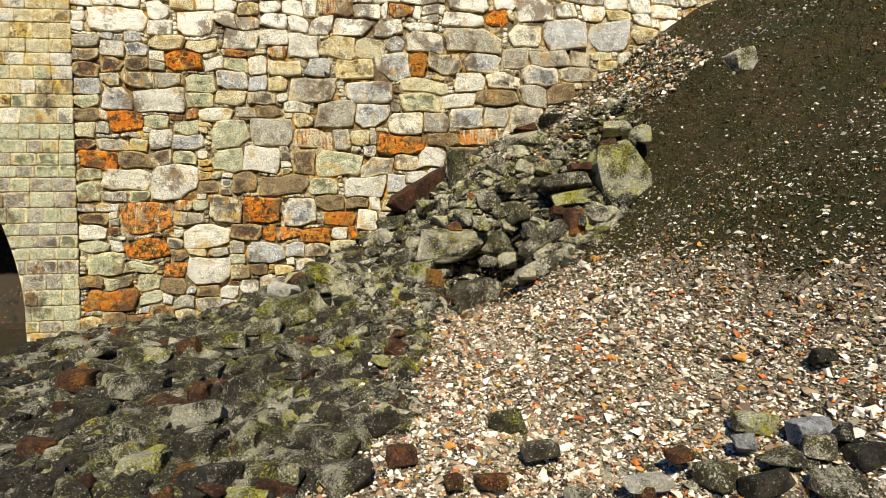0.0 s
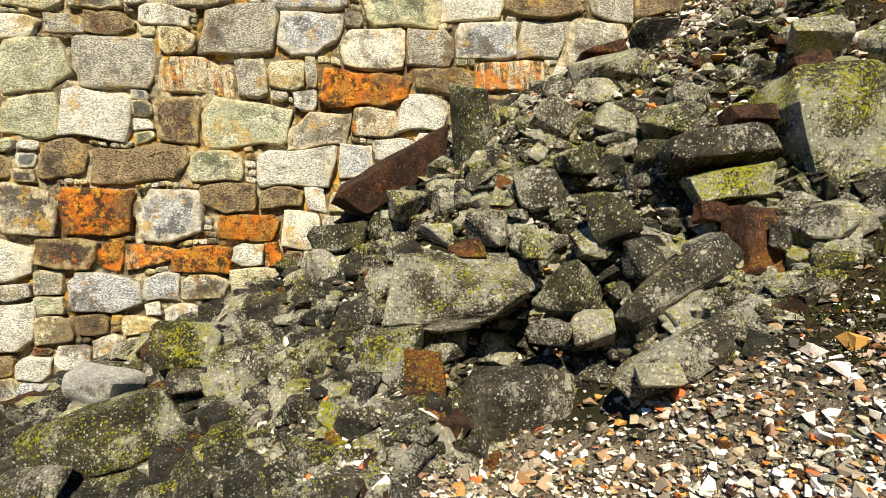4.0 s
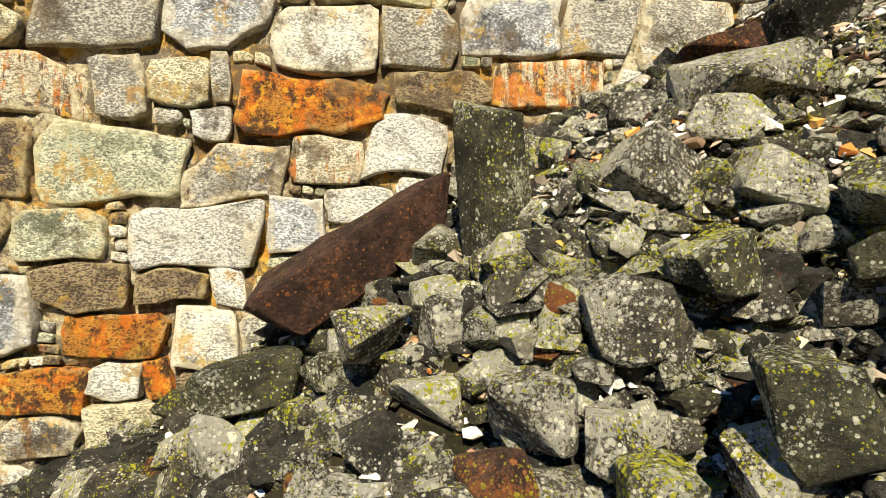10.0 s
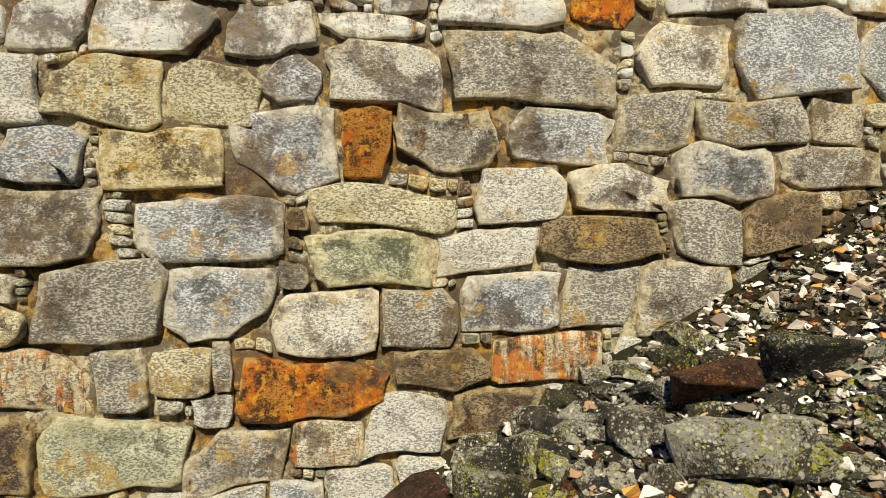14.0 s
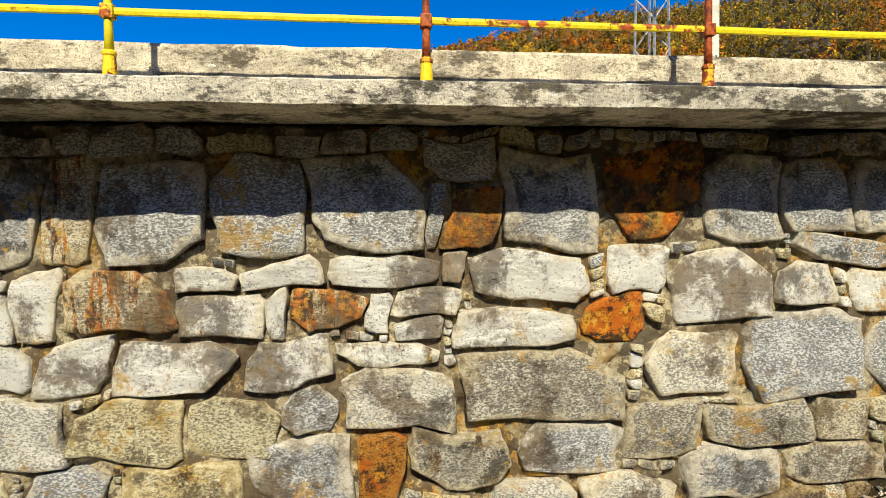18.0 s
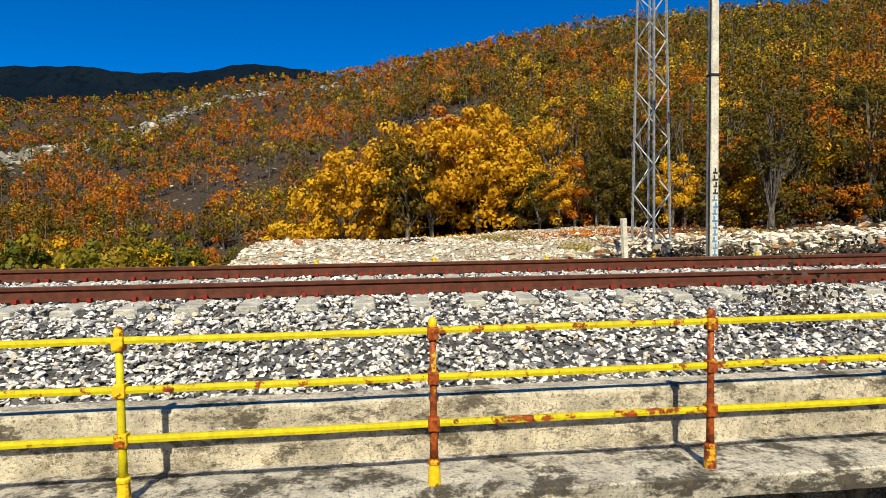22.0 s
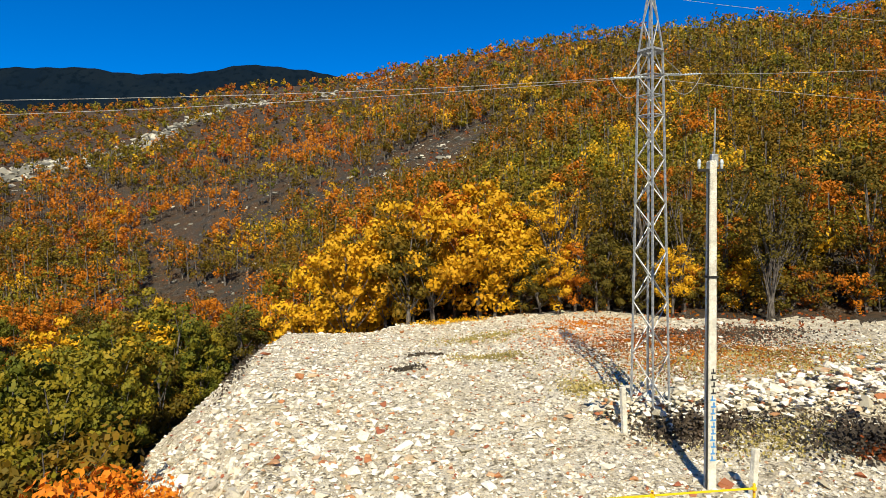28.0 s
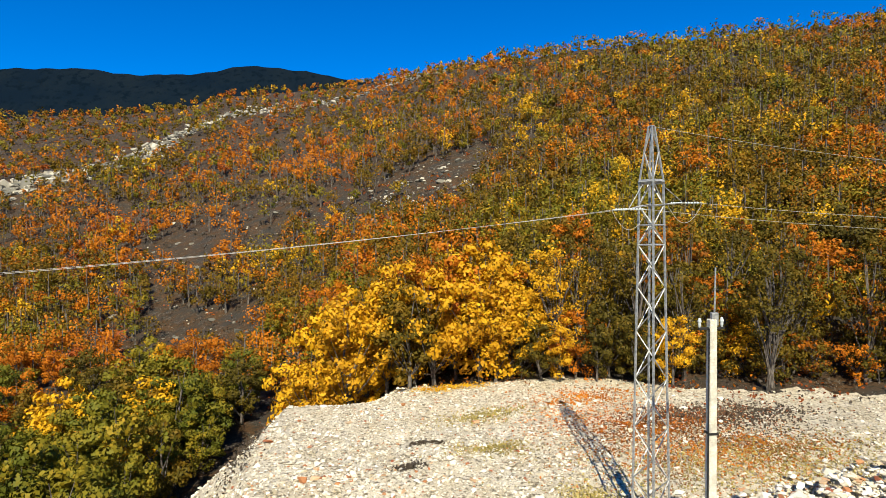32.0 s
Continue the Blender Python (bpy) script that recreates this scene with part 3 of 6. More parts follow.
def slope_z(x, y):
    """The bank in front of the wall: rubble that falls away in a step to the scree, then a gentle floor."""
    out = 0.5 - y
    step = np.interp(out - np.interp(x, (3, 5.5), (0, 1.3)), (1.3, 2.1, 2.7, 4.5, 6, 7), (0, 1.2, 1.2, 0.75, 0.95, 1.0))
    z = np.interp(x, FOOT_X, FOOT_Z) - 0.55 * out - step * np.interp(x, (-1.2, -0.4, 0.2, 0.9, 1.6, 4.0), (0, 0.4, 1.3, 1.3, 1, 0.9))
    low = np.interp(y, (-40, -12, -7, -5.5, -2, 0.5), (-10.9, -10.2, -9.4, -9.05, -8.4, -8.45)) - 3.2 * np.clip((-7.25 - x) / 0.6, 0, 1) * np.interp(y, (-13, -8), (0, 1))
    z = np.maximum(z, low) + 0.12 * np.exp(-np.abs(z - low) / 0.35)
    return z + 0.06 * wobble(x, y, 1.0) + 0.03 * wobble(x + 3, y, 2.6)


def heap_edge(y):
    return np.interp(y, (8, 13, 16, 19, 21.5, 29), (-2.4, -4.2, -4.3, -4.7, -5.3, -4.2))


def mound_z(x, y):
    edge = heap_edge(y)
    z = 0.95 + 0.02 * np.clip(x, 0, 14) - 0.13 * np.clip(16 - y, 0, 9) - 0.85 * np.clip(edge - x, 0, 7) ** 1.05
    z = z + 0.35 * np.exp(-((x - 9.5) ** 2 / 30 + (y - 27) ** 2 / 8))
    return z + 0.10 * wobble(x * 0.6, y * 0.6) + 0.05 * wobble(x, y, 1.7)


def hill_z(x, y):
    l, d = bearing(x, y)
    kk = np.interp(l, (-1.5, -0.76, -0.52, -0.36, -0.18, 0.0, 0.2, 0.45, 0.76, 2), (0.235, 0.288, 0.283, 0.306, 0.294, 0.316, 0.366, 0.402, 0.44, 0.46))
    d0 = np.interp(l, (-1.5, -0.76, -0.52, -0.36, -0.18, 0.0, 0.2, 0.45, 0.76, 2), (80, 76, 71, 62, 46, 33, 30, 29, 28, 26))
    top = np.interp(l, (-1.5, -0.76, -0.36, -0.18, 0.0, 0.2, 0.45, 0.76, 2), (400, 400, 420, 430, 415, 265, 230, 205, 200))
    base = np.interp(l, (-1.5, -0.5, -0.25, -0.08, 0.2, 0.6, 2), (-6, -5.5, -4.5, 0.4, 0.9, 1.2, 1.4))
    rise = np.where(d < d0, 0, kk * (d - d0) * (1 - 0.22 * np.exp(-((d - d0) / 60.0))))
    over = np.clip(d - top, 0, None)
    rise = np.minimum(rise, kk * (top - d0)) - 0.25 * over
    bumps = np.clip((d - d0) / 60, 0, 1) * (1.6 * wobble(x, y, 0.035) + 0.7 * wobble(x, y, 0.11))
    return base + rise + bumps


def land_z(x, y):
    x, y = np.asarray(x, float), np.asarray(y, float)
    far = hill_z(x, y)
    near = mound_z(x, y)
    w = np.clip((y - 25) / 7, 0, 1)
    w = w * w * (3 - 2 * w)
    north = np.where(near > far, near * (1 - w) + far * w, np.maximum(near, far * w + near * (1 - w)))
    side = np.clip((np.abs(x - 3) - 16) / 10, 0, 1)
    north = north * (1 - side) + np.where(x > 0, np.maximum(far, 0.8), np.minimum(far, -4)) * side * (1 - w) + far * side * w
    south = slope_z(x, np.where(x < -7.8, np.minimum(y, 0.2), y)) + 0.55 * np.clip(-y - 38, 0, 320)  # unseen rise added behind the eye to shut out low southern sky
    s = np.clip((y - 0.9) / 5.0, 0, 1) * (x > -7.8)
    out = south * (1 - s) + np.minimum(north, 0.4 + 0.9 * (y > 7.5)) * s
    return np.where(y > 7.5, north, out)


def stretch(lo, hi, step, far, grow):
    mid = list(np.arange(lo, hi + 1e-6, step))
    a, b, st = [], [], step
    while (b[-1] if b else hi) < far:
        st *= grow
        b.append((b[-1] if b else hi) + st)
        a.append((a[-1] if a else lo) - st)
    return np.array(a[::-1] + mid + b)


def scree_share(x, y):
    """1 where pale scree covers the bank, 0 where it does not."""
    over = (-2.1 - 0.45 * (x - 0.5) - y + 0.3 * wobble(x, y, 1.4)) / 0.6
    share = 1 / (1 + np.exp(-2.5 * np.clip(over, -20, 20)))
    share = share / (1 + np.exp(-3.5 * np.clip(3.2 - 0.75 * (y + 4.9) - x + 0.3 * wobble(x, y, 2.0), -20, 20)))
    return share * np.interp(y, (-9.6, -7.4, -6.6), (0.3, 0.45, 1.0)) * np.interp(x, (-3.2, -1.6, -0.2), (0.05, 0.35, 1.0))


gx = stretch(-10, 12, 0.16, 700, 1.10)
gy = np.concatenate([-60 * 1.09 ** np.arange(30, 0, -1), np.arange(-60, -10, 2.5), np.arange(-10, 8, 0.16), np.arange(8, 40, 0.4), 40 * 1.026 ** np.arange(0, 120)])
X, Y = np.meshgrid(gx, gy)
Z = land_z(X, Y)
nx, ny = len(gx), len(gy)
idx = np.arange(nx * ny).reshape(ny, nx)
quads = np.stack([idx[:-1, :-1], idx[:-1, 1:], idx[1:, 1:], idx[1:, :-1]], -1).reshape(-1, 4)
cx, cy = X[:-1, :-1].ravel(), Y[:-1, :-1].ravel()
spoil_here = (cy > 7) & (cy < 29 - 0.33 * np.clip(cx - 2, 0, 30) + 0.5 * wobble(cx, cy, 0.8)) & (cx > heap_edge(cy) - 4.6) & (cx < 28)
ground = new("ground", from_arrays("ground", np.stack([X, Y, Z], -1).reshape(-1, 3), quads, [EARTH, HEATH, SPOILBED, SCREEBED], np.where(spoil_here, 2, np.where(cy > 6, 1, np.where(scree_share(cx, cy) > 0.32, 3, 0))), True))
tagged(ground, "rubble bank, pale spoil heap and heath hillside", "ground", kind="structure")

# the dark mountain range beyond the hill, its distance haze painted as blue
mx = np.linspace(-4200, 1500, 160)
crest = 985 + 55 * np.exp(-((mx + 2000) / 500) ** 2) + 88 * np.exp(-((mx + 720) / 430) ** 2) + 9 * wobble(mx * 0.01, mx * 0) + 5 * wobble(mx * 0.03, mx * 0.0)
rows_m = [np.stack([mx, np.full_like(mx, 4000 - 900 * s_), crest * (1 - s_) ** 0.9 - 40 * s_ + 25 * wobble(mx * 0.006, mx * 0 + s_ * 9) * s_], -1) for s_ in np.linspace(0, 1, 12)]
mi_ = np.arange(12 * 160).reshape(12, 160)
mq = np.stack([mi_[:-1, :-1], mi_[1:, :-1], mi_[1:, 1:], mi_[:-1, 1:]], -1).reshape(-1, 4)
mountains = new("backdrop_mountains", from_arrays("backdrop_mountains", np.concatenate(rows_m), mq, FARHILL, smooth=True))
tagged(mountains, "distant dark blue mountain range under the sky", "mountains", kind="structure")

# ---- the viaduct: core, ledge, kerb ----
bm = bmesh.new()
box(bm, -7.62, 40, 0.665, 6.45, -13, -0.15)
wall = tagged(mesh_ob("wall_south", bm, MORTAR), "retaining wall of rough granite blocks in yellowish mortar", "stone wall", kind="structure")


def lattice(x, z, f, seed, octaves=4):
    """Smooth noise over the plane, 0 to 1, for whole arrays at once."""
    total, weight, amp = 0.0, 0.0, 1.0
    for o in range(octaves):
        tab = np.random.default_rng(seed + o).random((128, 128))
        u, v = x * f, z * f
        iu, iv = np.floor(u).astype(int), np.floor(v).astype(int)
        a, b = u - iu, v - iv
        a, b = a * a * (3 - 2 * a), b * b * (3 - 2 * b)
        iu, iv, ju, jv = iu % 128, iv % 128, (iu + 1) % 128, (iv + 1) % 128
        total = total + amp * ((tab[iu, iv] * (1 - a) + tab[ju, iv] * a) * (1 - b) + (tab[iu, jv] * (1 - a) + tab[ju, jv] * a) * b)
        weight, amp, f = weight + amp, amp * 0.55, f * 2.1
    return total / weight


# the mortar stands almost flush with the blocks, ragged, with holes where it has fallen out
mgx, mgz = np.arange(-7.62, 8.9, 0.03), np.arange(-9.0, -0.15, 0.03)
MGX, MGZ = np.meshgrid(mgx, mgz)
pits = np.clip((lattice(MGX, MGZ, 3.1, 50) - 0.50) / 0.10, 0, 1) * np.interp(MGZ, (-3.2, -1.6), (1.0, 0.7))
MGY = 0.598 + 0.060 * (lattice(MGX, MGZ, 4.0, 10) - 0.5) + 0.026 * (lattice(MGX, MGZ, 20, 30, 2) - 0.5) + 0.06 * pits
gi = np.arange(MGX.size).reshape(MGX.shape)
gq = np.stack([gi[:-1, :-1], gi[:-1, 1:], gi[1:, 1:], gi[1:, :-1]], -1).reshape(-1, 4)
gq = gq[MGZ[:-1, :-1].ravel() > np.interp(MGX[:-1, :-1].ravel(), FOOT_X, FOOT_Z) - 0.5]
pointing = new("pointing", from_arrays("pointing", np.stack([MGX, MGY, MGZ], -1).reshape(-1, 3), gq, MORTAR, smooth=True))
pointing.parent = wall
tagged(pointing, "crumbling cream and ochre mortar between the blocks")


def worn_bar(name, x0, x1, section, step, wear, material, parent, label):
    """A long cast bar whose arrises are chipped and uneven."""
    bm = bmesh.new()
    n = int((x1 - x0) / step)
    rings = []
    for i in range(n + 1):
        x = x0 + (x1 - x0) * i / n
        rings.append([bm.verts.new((x, yy + wear * noise.noise((x * 3.1, yy * 9, zz * 5)) + 0.5 * wear * noise.noise((x * 11, yy * 9, zz)), zz + wear * noise.noise((x * 2.7 + 9, yy * 7, zz * 9)) + 0.5 * wear * noise.noise((x * 13, yy, zz * 9)))) for yy, zz in section])
    m = len(section)
    for p, q in zip(rings, rings[1:]):
        for i in range(m):
            bm.faces.new((p[i], p[(i + 1) % m], q[(i + 1) % m], q[i]))
    bm.faces.new(rings[0])
    bm.faces.new(list(reversed(rings[-1])))
    bmesh.ops.recalc_face_normals(bm, faces=bm.faces)
    return tagged(mesh_ob(name, bm, material, parent), label)


ledge = worn_bar("ledge", -30, 40, [(-0.15, -0.014), (-0.14, -0.003), (-0.05, 0), (0.15, -0.005), (0.35, -0.02), (0.57, -0.03), (0.57, -0.15), (0.2, -0.16), (-0.11, -0.165), (-0.14, -0.15)], 0.08, 0.010, LEDGE, None, "stained concrete ledge overhanging the stone wall")
tagged(ledge, category="ledge", kind="structure")
kerb = worn_bar("kerb", -30, 40, [(0.565, -0.10), (0.56, 0.2), (0.565, 0.375), (0.58, 0.40), (0.70, 0.405), (0.82, 0.40), (0.83, -0.10)], 0.08, 0.008, CONCRETE, None, "weathered concrete kerb holding back the ballast")
tagged(kerb, category="kerb", kind="structure")
far_kerb = worn_bar("far_kerb", -30, 7.6, [(6.1, -0.15), (6.1, 0.40), (6.12, 0.42), (6.3, 0.42), (6.32, 0.05), (7.0, 0.02), (7.02, -0.15)], 0.15, 0.010, CONCRETE, None, "weathered concrete kerb and ledge along the far side")
tagged(far_kerb, category="kerb", kind="structure")

# ---- railings ----


def post_mesh_parts(owner, h, mats):
    bm = bmesh.new()
    lathe(bm, [(0.041, 0.0), (0.040, 0.05), (0.035, 0.15), (0.034, 0.155)], 12)
    part("base_socket", bm, mats[0], owner, smooth=False)
    bm = bmesh.new()
    lathe(bm, [(0.028, 0.155), (0.025, 0.3), (0.023, 0.6), (0.021, h - 0.10)], 12)
    part("shaft", bm, mats[1], owner, smooth=True)
    for zc, r in ((0.155, 0.042), (0.40, 0.037), (0.70, 0.035), (0.985, 0.035)):
        bm = bmesh.new()
        if zc > 0.3:
            box(bm, -r, r, -r, r, zc - 0.042, zc + 0.042, 0.010)
        else:
            lathe(bm, [(r - 0.008, zc - 0.02), (r, zc - 0.008), (r, zc + 0.008), (r - 0.012, zc + 0.02)], 12)
        part("collar", bm, mats[2], owner)
    bm = bmesh.new()
    lathe(bm, [(0.020, h - 0.075), (0.017, h - 0.055), (0.025, h - 0.045), (0.029, h - 0.02), (0.028, h + 0.005), (0.018, h + 0.022), (0.004, h + 0.03)], 12)
    part("finial", bm, mats[0], owner, smooth=True)


railing = thing("railing", (0, 0, 0), "rusting yellow iron railing with three rails on the ledge", "railing")
post_looks = [(YELLOW, YELLOWRAIL, YELLOW), (YELLOW, RUSTY, RUSTY), (RUSTY, RUSTY, RUSTY), (YELLOW, YELLOW, RUSTY)]
for i in range(-7, 9):
    holder = new("post")
    holder.parent = railing
    holder.location = (1.888 * i, 0, -0.004)
    post_mesh_parts(holder, 1.06, post_looks[{-1: 0, 0: 1, 1: 2}.get(i, i % 4)])
    for zc in (1.0, 0.70, 0.40):
        bm = bmesh.new()
        n = 14
        for s_ in range(n):
            xa, xb = 1.888 * i + 0.035 + (1.888 - 0.07) * s_ / n, 1.888 * i + 0.035 + (1.888 - 0.07) * (s_ + 1) / n
            dip = [0.012 * math.sin(math.pi * (xx / 1.888)) * noise.noise((i * 1.7, zc * 5, 0)) + 0.003 * noise.noise((xx * 6, zc, 3)) for xx in (xa, xb)]
            ring = [[bm.verts.new((xx, yy, zc + zz + dd)) for yy, zz in ((-0.014, -0.02), (-0.018, 0), (-0.014, 0.02), (0.014, 0.02), (0.018, 0), (0.014, -0.02))] for xx, dd in zip((xa, xb), dip)]
            for q in range(6):
                bm.faces.new((ring[0][q], ring[0][(q + 1) % 6], ring[1][(q + 1) % 6], ring[1][q]))
        bmesh.ops.remove_doubles(bm, verts=bm.verts, dist=0.0005)
        bmesh.ops.recalc_face_normals(bm, faces=bm.faces)
        part("rail", bm, YELLOWRAIL, railing)

far_railing = thing("railing", (0, 6.84, 0), "yellow painted iron railing along the far ledge, ending beside the pole", "railing")
for i in range(-8, 4):
    x = 0.72 + 2.1 * i
    bm = bmesh.new()
    lathe(bm, [(0.04, 0.0), (0.036, 0.12), (0.028, 0.14), (0.026, 1.02), (0.03, 1.03), (0.03, 1.06), (0.01, 1.075)], 8, (x, 0, 0.02))
    post = part("post", bm, YELLOW, far_railing)
    for zc in (0.62, 0.99):
        bm = bmesh.new()
        box(bm, x - 0.036, x + 0.036, -0.036, 0.036, zc - 0.035, zc + 0.035, 0.008)
        part("collar", bm, YELLOW, post)
    if i < 3:
        for zc in (0.28, 0.62, 0.99):
            bm = bmesh.new()
            box(bm, x + 0.03, x + 2.07, -0.014, 0.014, zc - 0.018, zc + 0.018, 0.004)
            part("rail", bm, YELLOWRAIL, far_railing)

# ---- the railway ----


def cant(y):
    """The track leans towards the inside of its curve."""
    return 0.0625 * (np.clip(y, 2.4, 5.2) - 3.84) + 0.012


def bed_z(y):
    return np.interp(y, (0.8, 1.0, 2.1, 2.6, 5.0, 5.5, 6.15), (0.34, 0.40, 0.84, 0.90, 0.90, 0.80, 0.40)) + cant(y) * np.interp(y, (1.0, 2.1, 5.5, 6.15), (0, 1, 1, 0))


bx, by = np.linspace(-30, 40, 300), np.linspace(0.8, 6.15, 40)
BX, BY = np.meshgrid(bx, by)
BZ = bed_z(BY) - 0.05 + 0.02 * wobble(BX, BY, 2.0)
bi = np.arange(BX.size).reshape(BX.shape)
bq = np.stack([bi[:-1, :-1], bi[:-1, 1:], bi[1:, 1:], bi[1:, :-1]], -1).reshape(-1, 4)
bed = new("ballast_bed", from_arrays("ballast_bed", np.stack([BX, BY, BZ], -1).reshape(-1, 3), bq, BALLASTBED, smooth=True))
tagged(bed, "bed of grey grit under the track ballast", "track bed", kind="structure")

for i in range(-28, 46):
    bm = bmesh.new()
    x = 0.12 + 0.60 * i
    vs = bmesh.ops.create_cube(bm, size=1.0)["verts"]
    for v in vs:
        v.co = Vector((x + v.co.x * (0.30 if v.co.z < 0 else 0.22), 3.84 + v.co.y * 2.60, 0.82 + v.co.z * 0.20))
        v.co.z += float(cant(v.co.y))
    bmesh.ops.bevel(bm, geom=bm.edges[:], offset=0.012, segments=1, affect="EDGES")
    tie = mesh_ob("sleeper", bm, SLEEPER)
    tagged(tie, "pale concrete sleeper bedded in ballast", "sleeper", "sleepers of the track")
    for yr in (3.08, 4.60):
        for dx in (-0.07, 0.07):
            for dy in (-0.10, 0.10):
                bm = bmesh.new()
                box(bm, x + dx - 0.022, x + dx + 0.022, yr + dy - 0.03, yr + dy + 0.03, 0.915 + float(cant(yr)), 0.965 + float(cant(yr)), 0.008)
                part("rail_clip", bm, CLIP, tie, "red-brown rail fastening")
RAIL_HEAD = [(0.009, 0.110), (0.034, 0.122), (0.036, 0.155), (0.028, 0.162), (-0.028, 0.162), (-0.036, 0.155), (-0.034, 0.122), (-0.009, 0.110)]
RAIL_PARTS = (("foot", [(-0.068, 0), (0.068, 0), (0.068, 0.012), (0.012, 0.030), (-0.012, 0.030), (-0.068, 0.012)], RAIL), ("web", [(-0.012, 0.028), (0.012, 0.028), (0.009, 0.112), (-0.009, 0.112)], RAIL), ("head", RAIL_HEAD, [RAIL, RAILTOP]))
for yr in (3.08, 4.60):
    rl = thing("rail", (0, yr, 0.925 + float(cant(yr))), "rust-brown steel running rail on concrete sleepers", "rail", "rails of the track")
    for nm, section, mats in RAIL_PARTS:
        bm = bmesh.new()
        rings = [[bm.verts.new((x, a, b)) for a, b in section] for x in (-60, 60)]
        m = len(section)
        for i in range(m):
            fc = bm.faces.new((rings[0][i], rings[0][(i + 1) % m], rings[1][(i + 1) % m], rings[1][i]))
            fc.material_index = 1 if nm == "head" and i == 3 else 0
        bmesh.ops.recalc_face_normals(bm, faces=bm.faces)
        part(nm, bm, mats, rl)

n = 52000
px_, py_ = rng.uniform(-7.5, 11.5, n), rng.uniform(0.84, 6.1, n)
keep = ~((np.abs(((px_ - 0.12 + 0.3) % 0.6) - 0.3) < 0.125) & (py_ > 2.48) & (py_ < 5.12) & (rng.random(n) < 0.93))
keep &= (np.abs(py_ - 3.08) > 0.08) & (np.abs(py_ - 4.60) > 0.08)
px_, py_ = px_[keep], py_[keep]
pz_ = bed_z(py_) - 0.03 + 0.035 * ((py_ > 2.6) & (py_ < 5.0)) + rng.uniform(-0.02, 0.025, len(px_))
scatter("ballast", np.stack([px_, py_, pz_], -1), rng.uniform(0.035, 0.075, len(px_)), BALLAST, "pale crushed stone ballast round the sleepers", "ballast", shapes=GRAINS)

# ---- the lattice mast and its lines ----
mast = thing("lattice_mast", (7.42, 12.0, 1.0), "galvanised steel lattice mast carrying power lines, standing on spoil", "power mast")
TURN_M = Matrix.Rotation(radians(27), 3, "Z")


def mast_corner(i, z):
    half = np.interp(z, (0, 10.0, 11.5), (0.37, 0.225, 0.055))
    return TURN_M @ Vector((half * (1 if i in (0, 3) else -1), half * (1 if i < 2 else -1), z))


def angle_bar(name, a, b, w, label=""):
    bm = bmesh.new()
    tube(bm, a, b, w, w, 4)
    return part(name, bm, STEEL, mast, label)


levels = [0.0, 0.75, 1.5, 2.25, 3.0, 3.7, 4.4, 5.1, 5.75, 6.4, 7.0, 7.6, 8.2, 8.75, 9.3, 10.0, 10.8, 11.5]
for i in range(4):
    angle_bar("leg", mast_corner(i, -0.2), mast_corner(i, 10.0), 0.034)
    angle_bar("leg", mast_corner(i, 10.0), mast_corner(i, 11.5), 0.028)
    for s_, (za, zb) in enumerate(zip(levels, levels[1:])):
        j = (i + 1) % 4
        p, q = (i, j) if (s_ + i) % 2 else (j, i)
        angle_bar("brace", mast_corner(p, za), mast_corner(q, zb), 0.018)
    for zc in (8.2, 8.75, 9.3, 10.0, 11.5):
        angle_bar("strut", mast_corner(i, zc), mast_corner((i + 1) % 4, zc), 0.022 if zc < 10 else 0.03)
bm = bmesh.new()
for i in range(4):
    a, b = mast_corner(i, 10.0), mast_corner((i + 1) % 4, 10.0)
    tube(bm, a - Vector((0, 0, 0.04)), b - Vector((0, 0, 0.04)), 0.06, 0.06, 4)
part("shoulder_plate", bm, STEEL, mast)
ARM_Z = 9.32
tips = [Vector((-0.72, -0.1, ARM_Z - 0.12)), Vector((1.0, 0.1, ARM_Z + 0.05)), Vector((0.15, -1.0, ARM_Z))]
for tip in tips[:2]:
    angle_bar("crossarm", Vector((0.18 * (1 if tip.x > 0 else -1), 0.12, ARM_Z)), tip, 0.016)
    angle_bar("crossarm", Vector((0.18 * (1 if tip.x > 0 else -1), -0.2, ARM_Z)), tip, 0.014)
    angle_bar("arm_stay", Vector((0.2 * (1 if tip.x > 0 else -1), 0, 9.98)), tip, 0.012)
for k_, tip in enumerate(tips[:2]):
    for side in (-1, 1):
        d = Vector((side, -0.09 if side < 0 else -0.5, -0.03)).normalized()
        bm = bmesh.new()
        for s_ in range(5):
            c = tip + d * (0.08 + 0.075 * s_)
            m = Matrix.Translation(c) @ d.to_track_quat("Z", "Y").to_matrix().to_4x4()
            bmesh.ops.create_cone(bm, cap_ends=True, segments=10, radius1=0.038, radius2=0.02, depth=0.05, matrix=m)
        tube(bm, tip, tip + d * 0.5, 0.012, 0.012, 6)
        part("insulator_string", bm, INSULATOR, mast, "pale glass insulator string")


def wire(name, pts, r, label, group="power lines"):
    cu = bpy.data.curves.new(name, "CURVE")
    cu.dimensions, cu.bevel_depth, cu.bevel_resolution = "3D", r, 1
    sp = cu.splines.new("POLY")
    sp.points.add(len(pts) - 1)
    for p, c in zip(sp.points, pts):
        p.co = (*c, 1)
    cu.materials.append(WIRE)
    ob = new(name, cu)
    return tagged(ob, label, "power line", group)


def hanging(a, b, sag, n=40):
    a, b = Vector(a), Vector(b)
    return [a.lerp(b, i / n) - Vector((0, 0, 4 * sag * (i / n) * (1 - i / n))) for i in range(n + 1)]


